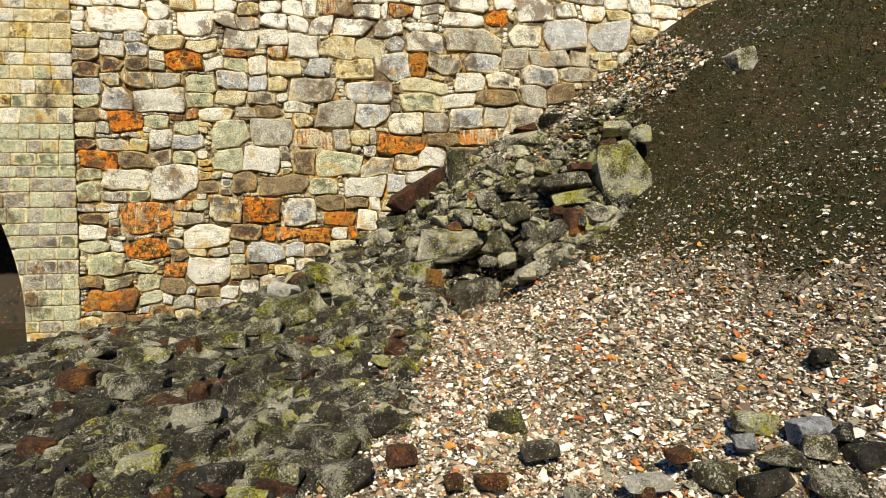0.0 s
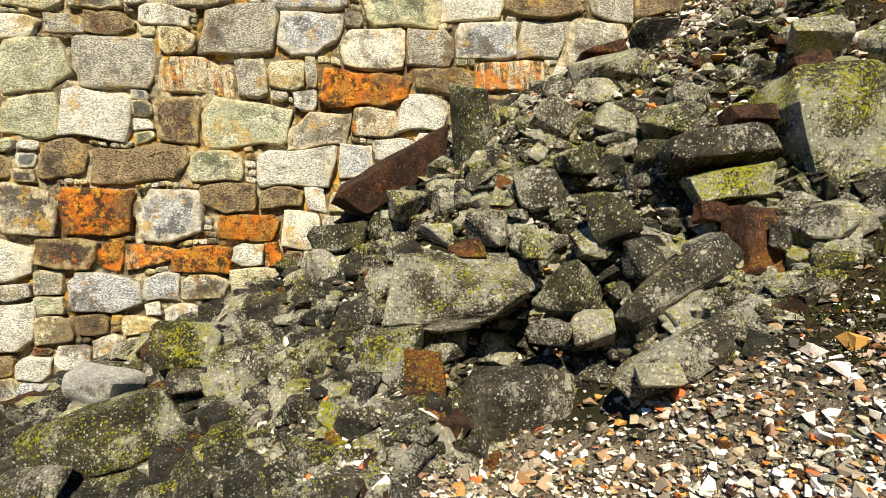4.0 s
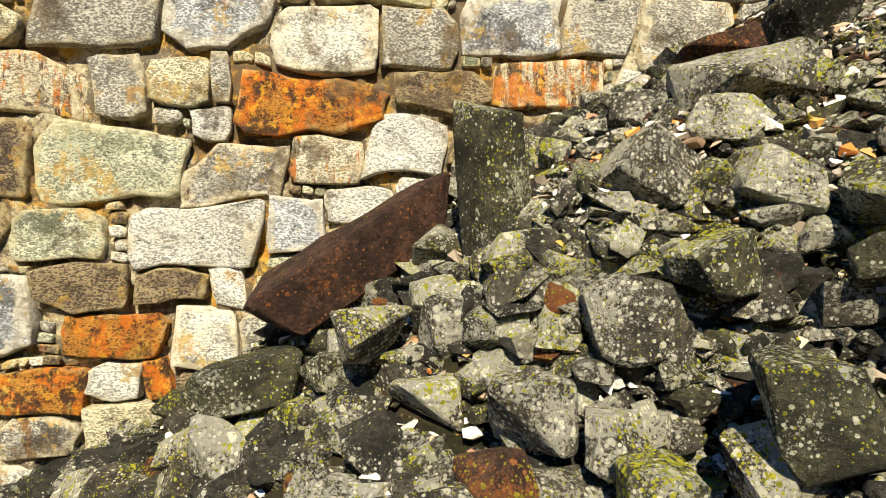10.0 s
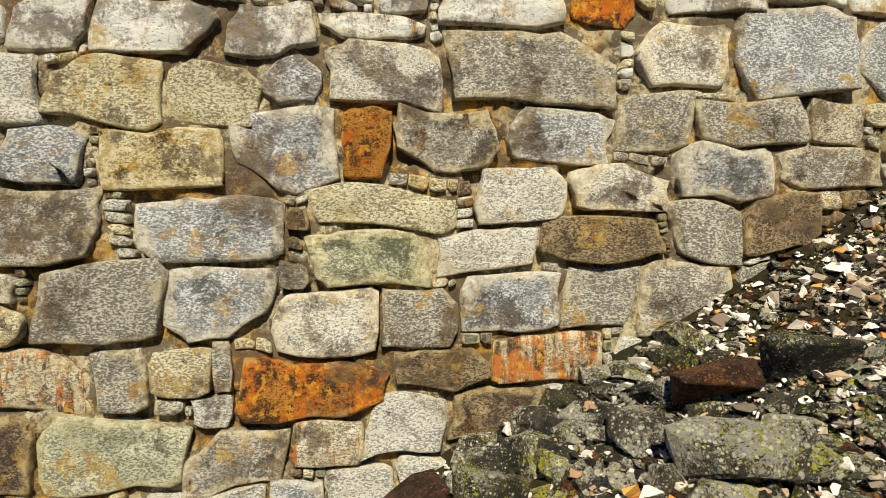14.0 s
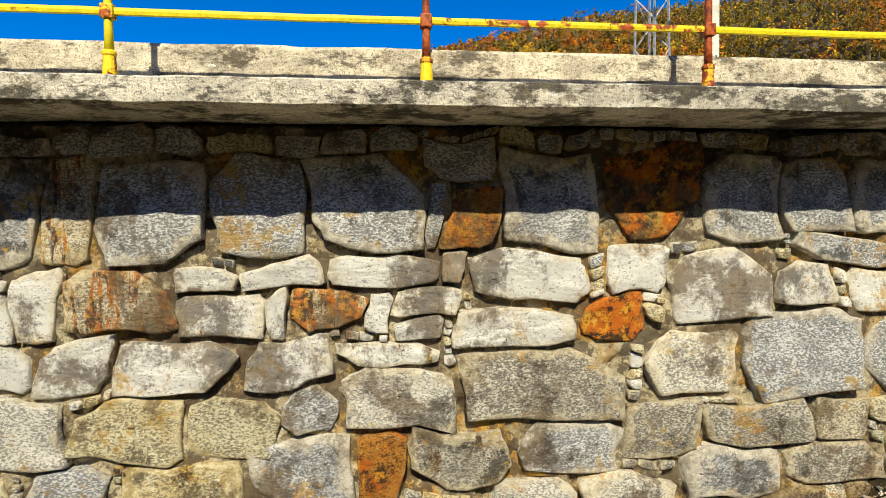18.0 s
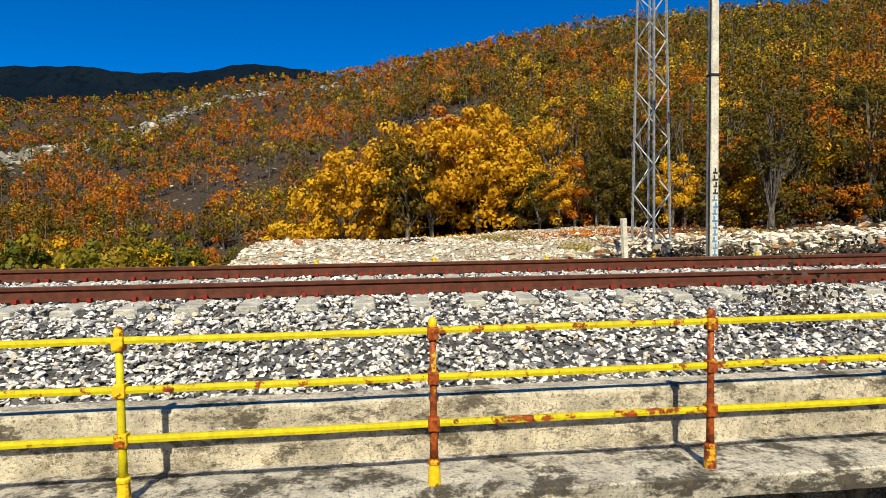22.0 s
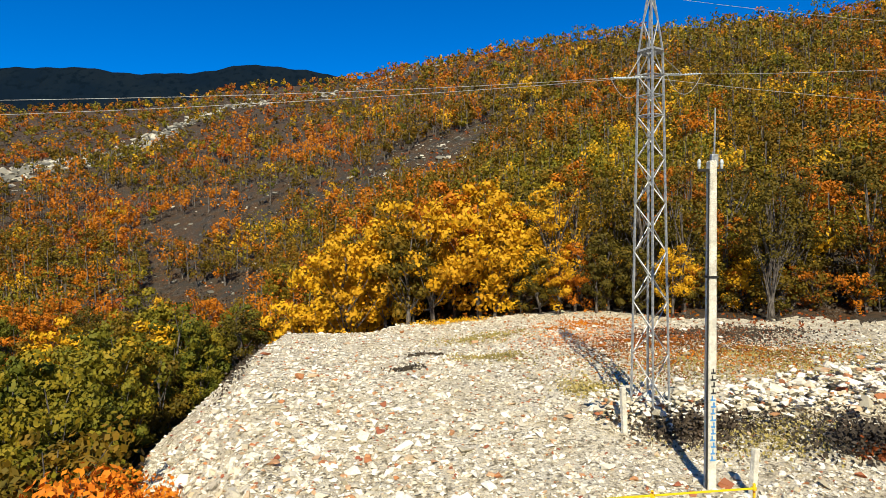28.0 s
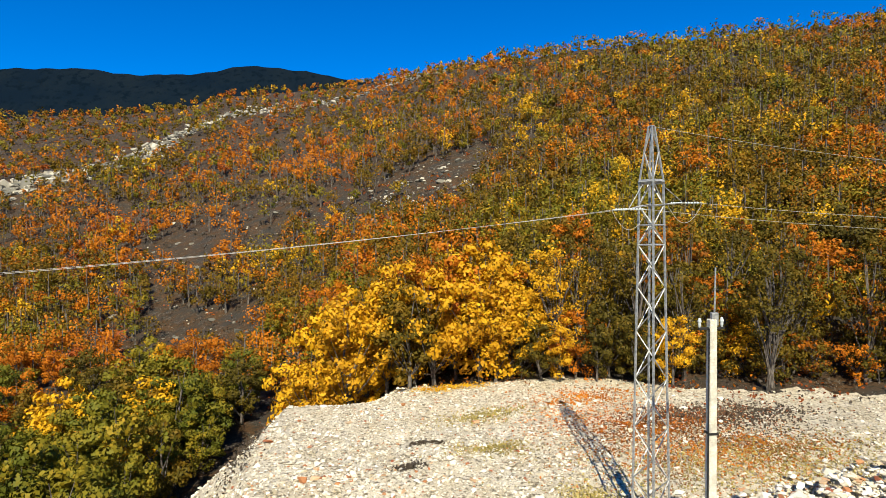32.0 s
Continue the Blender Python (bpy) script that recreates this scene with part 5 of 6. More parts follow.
# pale scree fanning out below the rubble
n = 135000
x, y = rng.uniform(-3.0, 5.4, n), rng.uniform(-11.6, -1.9, n)
dens = scree_share(x, y) * np.where(in_rubble(x, y), 0.35, 1.0) * np.interp(y + 0.5 * wobble(x, y, 0.8), (-11.2, -9.0), (0, 1)) * np.interp(x, (-3.0, -2.4, 4.6, 5.4), (0, 1, 1, 0))
ok = rng.random(n) < dens
x, y = x[ok], y[ok]
scatter("scree", np.stack([x, y, slope_z(x, y) + rng.uniform(-0.01, 0.04, len(x))], -1), rng.lognormal(-3.25, 0.52, len(x)).clip(0.02, 0.17), [SCREE, ROCK["M"], ROCK["R"]], "loose pale scree with orange and red chips", "scree", mats=rng.choice(3, len(x), p=(0.74, 0.22, 0.04)), shapes=GRAINS)
# it thins out over the dark bank
n = 62000
x, y = rng.uniform(1.5, 11, n), rng.uniform(-11, 0.4, n)
thin = np.exp(-np.clip(x - 3.2 + 0.75 * (y + 4.9), 0, 9) / 2.0) * 0.85 + 0.20 + 0.25 * np.clip(wobble(x, y, 0.9), 0, 1) + 0.9 * np.exp(-np.clip(0.5 - y, 0, 9) / 0.9) * (x < 4.6)
ok = rng.random(n) < thin * np.interp(y + 0.5 * wobble(x, y, 0.8), (-10.8, -8.6), (0, 1)) * np.interp(x + 0.5 * wobble(y, x, 0.8), (8.4, 10.6), (1, 0))
x, y = x[ok], y[ok]
scatter("bank_gravel", np.stack([x, y, slope_z(x, y) + 0.008], -1), rng.lognormal(-3.7, 0.55, len(x)).clip(0.012, 0.11), [SCREE, DARKSCREE], "fine gravel strewn over the dark earth bank", "gravel", mats=(rng.random(len(x)) < 0.6).astype(int), shapes=GRAINS)
n = 30000
x, y = rng.uniform(2.2, 9, n), rng.uniform(-8, 0.4, n)
ok = (rng.random(n) < np.clip((y + 4.6 + 0.55 * (x - 0.5)) / 1.5, 0, 1) * np.clip(0.6 + 0.6 * wobble(x, y, 1.2), 0.1, 1)) & ~in_rubble(x, y)
x, y = x[ok], y[ok]


def blades(x, y, size, up):
    """Short blades of turf, root to tip."""
    p = np.stack([x, y, slope_z(x, y)], -1)
    a = rng.uniform(0, 2 * np.pi, len(x))
    w = np.stack([np.cos(a), np.sin(a), 0 * a], -1) * 0.012
    t = np.stack([rng.normal(0, 0.03, len(x)), rng.normal(0, 0.03, len(x)) - 0.02, up * rng.uniform(0.4, 1.2, len(x))], -1)
    return np.stack([p - w, p + w, p + t + w * 0.3, p + t - w * 0.3], 1)


q = blades(x, y, 0.012, 0.07)
turf = new("bank_turf", from_arrays("bank_turf", q.reshape(-1, 3), np.arange(len(q) * 4).reshape(-1, 4), LEAF["turf"]))
tagged(turf, "dull olive turf on the dark bank", "grass", kind="stuff")

# ---- foliage ----


def leaf_quads(centres, size, r, out=None):
    """Small leaf cards at the centres, in random attitudes or lying on the clump they belong to."""
    n = len(centres)
    if out is None:
        t = turns(n, r)
        a, b = t[:, :, 0], t[:, :, 1]
    else:
        nrm = out + r.normal(0, 0.26, (n, 3))
        nrm /= np.linalg.norm(nrm, axis=1)[:, None] + 1e-6
        a = np.cross(nrm, r.normal(size=(n, 3)))
        a /= np.linalg.norm(a, axis=1)[:, None] + 1e-6
        b = np.cross(nrm, a)
    a, b = a * (size * r.uniform(0.6, 1.2, n))[:, None], b * (size * r.uniform(0.5, 1.0, n))[:, None]
    return np.stack([centres - a, centres - b * 0.8, centres + a, centres + b], 1)


def crown_points(r, n, radius, height, clumps, lift):
    """Leaf places gathered in clumps on an uneven crown."""
    v = r.normal(size=(clumps, 3))
    v /= np.linalg.norm(v, axis=1)[:, None]
    c = v * (r.uniform(0.35, 1.0, clumps) ** 0.6)[:, None] * np.array([radius, radius, height * 0.5]) * r.uniform(0.75, 1.15, (clumps, 1))
    c[:, 2] += lift
    k_ = r.integers(0, clumps, n)
    p = r.normal(size=(n, 3))
    p /= np.linalg.norm(p, axis=1)[:, None]
    rad = radius * r.uniform(0.20, 0.36, clumps)
    return c[k_] + p * (rad[k_] * r.uniform(0.25, 1.0, n) ** 0.5)[:, None] * np.array([1, 1, 0.75]), c, p



def tree_shape(seed, h, radius, leaves, leaf, bare):
    r = np.random.default_rng(seed)
    pts, clumps, out = crown_points(r, leaves, radius, h * (1 - bare), 34, h * (bare + (1 - bare) * 0.5))
    q = leaf_quads(pts, leaf, r, out)
    bm = bmesh.new()
    p = Vector((0, 0, -0.4))
    top = Vector((r.uniform(-0.3, 0.3), r.uniform(-0.3, 0.3), h * 0.85))
    joints = [p]
    for i in range(1, 6):
        joints.append(p.lerp(top, i / 5) + Vector((r.normal() * 0.08, r.normal() * 0.08, 0)))
    w0 = 0.018 * h + 0.02
    for i in range(5):
        tube(bm, joints[i], joints[i + 1], w0 * (1 - i / 5.6), w0 * (1 - (i + 1) / 5.6), 6)
    for i in range(0, 34, 2):
        c = Vector(clumps[i])
        s_ = joints[min(4, max(1, int(c.z / h * 4)))]
        mid_ = s_.lerp(c, 0.5) + Vector((0, 0, -0.1))
        tube(bm, s_, mid_, w0 * 0.32, w0 * 0.2, 4)
        tube(bm, mid_, c, w0 * 0.2, w0 * 0.06, 4)
    trunk = bpy.data.meshes.new("trunk")
    bm.to_mesh(trunk)
    bm.free()
    trunk.materials.append(BARK)
    return q.reshape(-1, 3), np.arange(len(q) * 4).reshape(-1, 4), trunk


FULL = [tree_shape(20 + i, 5.4, 1.75, 2700, 0.098, 0.10) for i in range(5)]
TALL = [tree_shape(40 + i, 7.6, 1.5, 1300, 0.085, 0.34) for i in range(4)]
BUSH = [tree_shape(60 + i, 2.6, 1.35, 1100, 0.085, 0.05) for i in range(3)]
crown_cache = {}
TREE_WORDS = {
    "yellow": "golden yellow autumn oak on the slope",
    "orange": "orange-brown autumn oak on the slope",
    "green": "dark green oak turning yellow in the hollow",
    "olive": "olive and yellow autumn oak on the slope",
    "red": "russet autumn shrub on the slope",
    "flame": "bright orange autumn bush below the ledge",
}
tr = random.Random(5)


def tree(shapes, kind, x, y, scale, name="tree"):
    j = tr.randrange(len(shapes))
    key = (id(shapes), j, kind)
    if key not in crown_cache:
        v, q, trunk = shapes[j]
        crown_cache[key] = (from_arrays("crown", v, q, LEAF[kind]), trunk)
    crown, trunk = crown_cache[key]
    holder = thing(name, (x, y, float(land_z(x, y)) - 0.05), TREE_WORDS[kind], name, "autumn oaks")
    holder.rotation_euler = (0, 0, tr.uniform(0, 6.28))
    holder.scale = (scale * tr.uniform(0.9, 1.1), scale * tr.uniform(0.9, 1.1), scale * tr.uniform(0.9, 1.12))
    for nm, me in (("trunk", trunk), ("crown", crown)):
        ob = new(nm, me)
        ob.parent = holder
    return holder


def reach(x, y, top, full):
    return min(1.7, max(0.5, (top - float(land_z(x, y))) / full))


# golden oaks along the crest of the heap
for i in range(13):
    tree(FULL, tr.choice(("yellow", "yellow", "yellow", "olive")), -4.4 + 0.95 * i + tr.uniform(-0.4, 0.4), 29.2 + tr.uniform(-0.4, 2.6) - 0.16 * i, tr.uniform(0.95, 1.32))
for i in range(11):
    tree(FULL, tr.choice(("yellow", "yellow", "orange")), -3.2 + 1.25 * i + tr.uniform(-0.5, 0.5), 31.2 + tr.uniform(-0.6, 1.6), tr.uniform(1.2, 1.5))
for i in range(10):
    tree(FULL, tr.choice(("yellow", "orange", "olive")), -5 + 1.9 * i + tr.uniform(-0.6, 0.6), 33.5 + tr.uniform(-1.0, 2.5), tr.uniform(0.85, 1.15))
for i in range(9):
    x = 7.6 + 0.9 * i
    tree(FULL, tr.choice(("yellow", "orange", "olive")), x, 28.4 - 0.33 * (x - 2) + tr.uniform(0, 1.5), tr.uniform(0.55, 0.8))
# tall thin oaks over the dry-stone bank
for i in range(42):
    x = 10.0 + 0.55 * i + tr.uniform(-0.6, 0.6)
    tree(TALL, tr.choice(("olive", "olive", "orange", "olive", "yellow")), x, 27.0 - 0.33 * (x - 8) + tr.uniform(0.0, 6.5), tr.uniform(0.75, 1.1))
for i in range(26):
    x = 9.5 + 0.95 * i + tr.uniform(-0.6, 0.6)
    tree(FULL, tr.choice(("olive", "orange", "olive")), x, 35.0 - 0.28 * (x - 8) + tr.uniform(0, 6), tr.uniform(0.85, 1.2))
# low growth at the edge of the wood
for i in range(34):
    x = 9.0 + 0.66 * i + tr.uniform(-0.3, 0.3)
    tree(BUSH, tr.choice(("olive", "orange", "yellow", "olive")), x, 28.6 - 0.33 * (x - 8) + tr.uniform(-0.4, 3.5), tr.uniform(0.7, 1.15), "bush")
# green oaks down in the hollow
for i in range(90):
    y = tr.uniform(15, 44)
    edge = float(heap_edge(y)) - 5.0
    x = edge - 1.6 - abs(tr.gauss(0, 1)) * 5.5
    tree(FULL, tr.choice(("green", "green", "green", "olive", "green", "yellow" if y > 24 else "olive", "orange" if y > 30 else "green")), x, y, reach(x, y, tr.uniform(-1.0, 2.2), 5.7))
for i in range(26):
    y = tr.uniform(40, 60)
    tree(FULL, tr.choice(("green", "olive", "orange")), tr.uniform(-36, -9), y, tr.uniform(0.8, 1.1))
# orange bushes below the far ledge
for i in range(34):
    x, y = -15.0 + 0.29 * i + tr.uniform(-0.3, 0.3), 8.9 + tr.uniform(-0.3, 2.6)
    tree(BUSH, "flame", x, y, reach(x, y, 0.55 - 0.012 * i + tr.uniform(-0.2, 0.15), 2.75), "bush")
# shrubs in the shade of the arch
for i in range(6):
    tree(BUSH, tr.choice(("olive", "green")), -13.0 + 0.8 * i, 7.9 + tr.uniform(0, 1.4), tr.uniform(1.3, 1.9), "bush")
for i in range(6):
    tree(BUSH, tr.choice(("olive", "green")), -16 + 1.3 * i, 14 + tr.uniform(-1, 3), tr.uniform(1.2, 2.0), "bush")

# ---- the wooded hillside, far off ----
STRIP_L, STRIP_D = (-0.9, -0.76, -0.635, -0.53, -0.36, -0.13, 0.14, 0.2), (160, 170, 187, 215, 290, 345, 392, 400)


def bare(l, d):
    """1 on open heath and rock, 0 under the trees."""
    a = np.exp(-(((l + 0.45) / 0.17) ** 2 + ((d - 66) / 18) ** 2) ** 2)
    b = np.exp(-(((l + 0.02) / 0.16) ** 2 + ((d - 92) / 17) ** 2) ** 2)
    c = np.exp(-(((l + 0.36) / 0.24) ** 2 + ((d - 108) / 22) ** 2) ** 2) * 0.92
    s_ = np.exp(-((d / np.interp(l, STRIP_L, STRIP_D) - 1) / 0.055) ** 2) * (l < 0.16)
    e = np.exp(-(((l - 0.74) / 0.10) ** 2 + ((d - 75) / 18) ** 2) ** 2) * 0.9
    return np.maximum.reduce([a, b, c, s_, e])


r2 = np.random.default_rng(3)
n = 8600
l = r2.uniform(-0.95, 0.98, n)
near_d = np.interp(l, (-1, -0.5, -0.25, -0.05, 0.2, 0.9), (58, 52, 44, 38, 34, 31))
far_d = np.interp(l, (-1, -0.76, -0.36, -0.18, 0.0, 0.2, 0.45, 0.76, 1), (405, 405, 425, 435, 420, 272, 238, 212, 205))
d = near_d * (far_d / near_d) ** (r2.random(n) ** 0.8)
wx, wy = spot(l, d)
keep = r2.random(n) > np.maximum(bare(l, d) * 0.97, 0.25 + 0.35 * wobble(wx, wy, 0.09))
l, d, wx, wy = l[keep], d[keep], wx[keep], wy[keep]
wz = land_z(wx, wy)
h = r2.uniform(3.6, 8.0, len(l)) * np.interp(d, (30, 150, 420), (0.85, 0.95, 1.1))
tone = wobble(wx + 40, wy, 0.05) + 0.6 * wobble(wx, wy + 11, 0.13) + r2.normal(0, 0.55, len(l)) + 0.5 * (l > 0.1) - 0.25 * (np.abs(l + 0.15) < 0.25)
kind = np.select([tone < -1.4, tone < -0.34, tone < 0.95, tone < 1.2], [4, 1, 3, 0], 2)
kind = np.where(r2.random(len(l)) < 0.12, 2, kind)
per = np.where(d < 70, 290, np.where(d < 120, 150, np.where(d < 200, 64, 26)))
who = np.repeat(np.arange(len(l)), per)
m = len(who)
NC = 9
cl = r2.normal(size=(len(l), NC, 3))
cl /= np.linalg.norm(cl, axis=2)[:, :, None]
cl *= (r2.uniform(0.35, 1.0, (len(l), NC)) * 0.31)[:, :, None] * np.array([1, 1, 1.0])
pick = r2.integers(0, NC, m)
v = r2.normal(size=(m, 3))
v /= np.linalg.norm(v, axis=1)[:, None]
off = (cl[who, pick] + v * (0.14 * r2.random(m) ** 0.4)[:, None]) * h[who][:, None]
cen = np.stack([wx[who], wy[who], wz[who] + h[who] * 0.50], -1) + off
leafy = leaf_quads(cen, np.interp(d[who], (40, 70, 120, 200, 420), (0.125, 0.17, 0.25, 0.42, 0.80)), r2, v)
vs, mats_ = [leafy.reshape(-1, 3)], [kind[who]]
# stems
st = d < 190
sx, sy, sz, sh = wx[st], wy[st], wz[st], h[st]
for ax in (np.array([1.0, 0.0]), np.array([0.0, 1.0])):
    w_ = 0.055 + 0.0007 * d[st]
    lo = np.stack([sx, sy, sz - 0.2], -1)
    hi = np.stack([sx + r2.normal(0, 0.15, len(sx)), sy, sz + sh * 0.75], -1)
    dv = np.stack([ax[0] * w_, ax[1] * w_, 0 * w_], -1)
    vs.append(np.stack([lo - dv, lo + dv, hi + dv * 0.4, hi - dv * 0.4], 1).reshape(-1, 3))
    mats_.append(np.full(len(sx), 5))
verts = np.concatenate(vs)
woods = new("hillside_woods", from_arrays("hillside_woods", verts, np.arange(len(verts)).reshape(-1, 4), [LEAF["yellow"], LEAF["orange"], LEAF["green"], LEAF["olive"], LEAF["red"], BARK], np.concatenate(mats_)))
tagged(woods, "oak woods in yellow, orange and green autumn leaf", "woods", kind="stuff")

n = 5000
l = r2.uniform(-0.95, 0.98, n)
near_d = np.interp(l, (-1, -0.5, -0.25, -0.05, 0.2, 0.9), (46, 44, 40, 33, 30, 26))
d = near_d * (np.interp(l, (-1, 0, 0.2, 1), (400, 420, 270, 205)) / near_d) ** (r2.random(n) ** 0.9)
wx, wy = spot(l, d)
wz = land_z(wx, wy)
shr = r2.uniform(0.35, 0.9, n)
who = np.repeat(np.arange(n), 12)
v = r2.normal(size=(len(who), 3)) * 0.5
v[:, 2] = np.abs(v[:, 2]) * 0.7
cen = np.stack([wx[who], wy[who], wz[who]], -1) + v * shr[who][:, None] * 1.3
tone = wobble(wx, wy, 0.08) + r2.normal(0, 0.7, n) + 0.8 * bare(l, d)
kd = np.select([tone < -0.4, tone < 0.35, tone < 0.9], [1, 0, 2], 0)
kd = np.where((bare(l, d) > 0.4) & (r2.random(n) < 0.75), 0, kd)
kd = np.where((bare(l, d) > 0.3) & (l > -0.2) & (l < 0.2) & (r2.random(n) < 0.5), 2, kd)
q = leaf_quads(cen, np.interp(d[who], (30, 100, 420), (0.10, 0.2, 0.55)), r2)
scrub = new("heath_scrub", from_arrays("heath_scrub", q.reshape(-1, 3), np.arange(len(q) * 4).reshape(-1, 4), [LEAF["brush"], LEAF["orange"], LEAF["red"]], kd[who]))
tagged(scrub, "low grey, orange and red heath scrub between the trees", "scrub", kind="stuff")

# pale outcrops of rock on the hillside
n = 3000
l = r2.uniform(-0.85, 0.18, n)
sd = np.interp(l, STRIP_L, STRIP_D) * (1 + r2.normal(0, 0.036, n))
size = r2.lognormal(-0.1, 0.5, n).clip(0.3, 3.2) * np.interp(l, (-0.8, -0.3, 0.15), (1.5, 1.3, 1.0))
lb = np.concatenate([-0.02 + 0.10 * r2.normal(size=420), -0.44 + 0.11 * r2.normal(size=360), -0.36 + 0.16 * r2.normal(size=160)])
db = np.concatenate([92 + 9 * r2.normal(size=420), 60 + 10 * r2.normal(size=360), 104 + 14 * r2.normal(size=160)])
l, sd = np.concatenate([l, lb]), np.concatenate([sd, db])
size = np.concatenate([size, r2.lognormal(-1.1, 0.6, len(lb)).clip(0.12, 1.7)])
wx, wy = spot(l, sd)
scatter("rock_outcrops", np.stack([wx, wy, land_z(wx, wy) + 0.1 * size], -1), size, OUTCROP, "pale grey rock outcrops breaking through the heath", "rock outcrop", 0.6)

# ---- the spoil heap ----
n = 46000
y = 8.0 + 21.5 * rng.random(n) ** 1.35
x = rng.uniform(-13, 24, n)
ok = (x > heap_edge(y) - 4.5) & (y < 29.2 - 0.33 * np.clip(x - 2, 0, 30))
x, y = x[ok], y[ok]
coarse = np.clip((6 - x) / 9, 0, 1) * np.clip((22 - y) / 8, 0, 1)
thinned = (x < 8.5) | (y < 13) | (rng.random(len(x)) < 0.45)
x, y = x[thinned], y[thinned]
coarse = coarse[thinned]
sz_ = rng.lognormal(-2.75, 0.5, len(x)).clip(0.04, 0.34) * (1 + 0.7 * coarse)
scatter("spoil_stones", np.stack([x, y, land_z(x, y) + 0.15 * sz_], -1), sz_, SPOIL, "pale broken stone covering the spoil heap", "spoil", 0.55, shapes=GRAINS)
n = 1900
s_ = rng.random(n)
x = 5.9 + 19 * s_
y = 12.2 + 0.16 * np.clip(x - 11, 0, 20) + rng.normal(0, 0.55, n) * (0.7 + s_)
hgt = np.clip(0.75 - np.abs(rng.normal(0, 0.4, n)), 0, 0.75)
sz_ = rng.lognormal(-1.75, 0.42, n).clip(0.08, 0.55)
scatter("tumbled_wall", np.stack([x, y, land_z(x, y) + hgt * 0.8], -1), sz_, SPOIL, "tumbled dry-stone bank of pale blocks", "stone bank", 0.55)


def tuft(name, kind, x, y, rx, ry, h, n, leaf, label, category):
    r = np.random.default_rng(int(abs(x * 100 + y * 7)))
    p = r.normal(size=(n, 3)) * np.array([rx * 0.45, ry * 0.45, 0])
    p[:, 2] = np.abs(r.normal(0, 0.4, n)) * h
    p += np.array([x, y, 0])
    p[:, 2] += land_z(p[:, 0], p[:, 1]) if y > 7 else (0 if y > 1 else slope_z(p[:, 0], p[:, 1]))
    q = leaf_quads(p, leaf, r)
    ob = new(name, from_arrays(name, q.reshape(-1, 3), np.arange(len(q) * 4).reshape(-1, 4), LEAF[kind]))
    return tagged(ob, label, category)


tuft("heather_bush", "brush", 8.3, 11.2, 1.5, 0.7, 0.6, 1500, 0.07, "dark leafless heather at the foot of the mast", "bush")
tuft("heather_bush", "brush", 12.4, 9.7, 1.9, 0.8, 0.75, 2000, 0.07, "dark reddish heather bush beside the track", "bush")
tuft("heather_bush", "red", 12.3, 9.3, 0.9, 0.3, 0.3, 300, 0.07, "low red-orange fern in front of the heather", "bush")
tuft("heather_bush", "brush", 0.75, 17.3, 0.75, 0.3, 0.14, 300, 0.06, "small grey heather tuft on the spoil heap", "bush")
tuft("heather_bush", "brush", 1.6, 19.6, 0.9, 0.25, 0.12, 250, 0.06, "small grey heather tuft on the spoil heap", "bush")
tuft("heather_bush", "brush", -4.6, 28.2, 1.6, 0.7, 0.35, 600, 0.07, "grey heather along the heap's edge", "bush")
tuft("heather_bush", "brush", -6.0, 22.0, 0.9, 2.6, 0.30, 700, 0.07, "grey heather along the heap's edge", "bush")
tuft("bare_shrub", "brush", 3.75, 1.55, 0.55, 0.35, 0.9, 260, 0.035, "leafless reddish shrub growing in the ballast", "bush").location.z = 0.6
tuft("dry_grass", "straw", 4.2, 18.5, 1.8, 0.8, 0.10, 600, 0.06, "dry yellow grass on the spoil heap", "grass")
tuft("dry_grass", "straw", 4.6, 22.5, 2.4, 0.9, 0.12, 700, 0.06, "dry yellow grass on the spoil heap", "grass")
tuft("dry_grass", "straw", 6.4, 14.5, 1.2, 0.9, 0.15, 500, 0.06, "dry yellow grass on the spoil heap", "grass")
tuft("dry_grass", "yellow", 3.5, 27.6, 2.4, 0.7, 0.25, 700, 0.06, "yellow grass under the oaks", "grass")
tuft("dry_grass", "straw", 10.3, 10.4, 2.6, 1.0, 0.18, 1200, 0.05, "dry yellow grass beside the track", "grass")
tuft("dry_grass", "straw", 13.5, 15.5, 7.0, 2.6, 0.12, 4200, 0.05, "dry straw and litter over the pale gravel", "grass")
tuft("dry_grass", "brush", 10.5, 11.0, 3.2, 1.2, 0.16, 1500, 0.05, "grey-brown dead grass at the foot of the stone bank", "grass")
tuft("fallen_leaves", "red", 12.5, 20.5, 6.0, 2.0, 0.05, 1800, 0.06, "russet fallen leaves at the edge of the wood", "leaves")
tuft("fallen_leaves", "orange", 11.5, 19.5, 3.2, 1.6, 0.05, 1500, 0.06, "orange fallen leaves on the pale gravel", "leaves")
tuft("fallen_leaves", "orange", 13.5, 16.5, 4.5, 2.4, 0.05, 2600, 0.055, "orange fallen leaves on the pale gravel", "leaves")
tuft("fallen_leaves", "orange", 11.0, 17.0, 5.5, 3.4, 0.04, 3200, 0.05, "orange and brown fallen leaves on the pale gravel", "leaves")
tuft("fallen_leaves", "brush", 12.5, 18.0, 6.0, 3.4, 0.04, 2600, 0.055, "brown leaf litter on the pale gravel", "leaves")
tuft("fallen_leaves", "flame", 9.0, 21.5, 4.0, 2.4, 0.04, 1100, 0.05, "orange fallen leaves on the pale gravel", "leaves")
tuft("fallen_leaves", "orange", 10.0, 24.0, 3.0, 1.3, 0.05, 900, 0.07, "orange fallen leaves on the pale gravel", "leaves")
tuft("fallen_leaves", "brush", 15.0, 20.5, 4.5, 1.6, 0.08, 2200, 0.07, "brown leaf litter under the woods", "leaves")

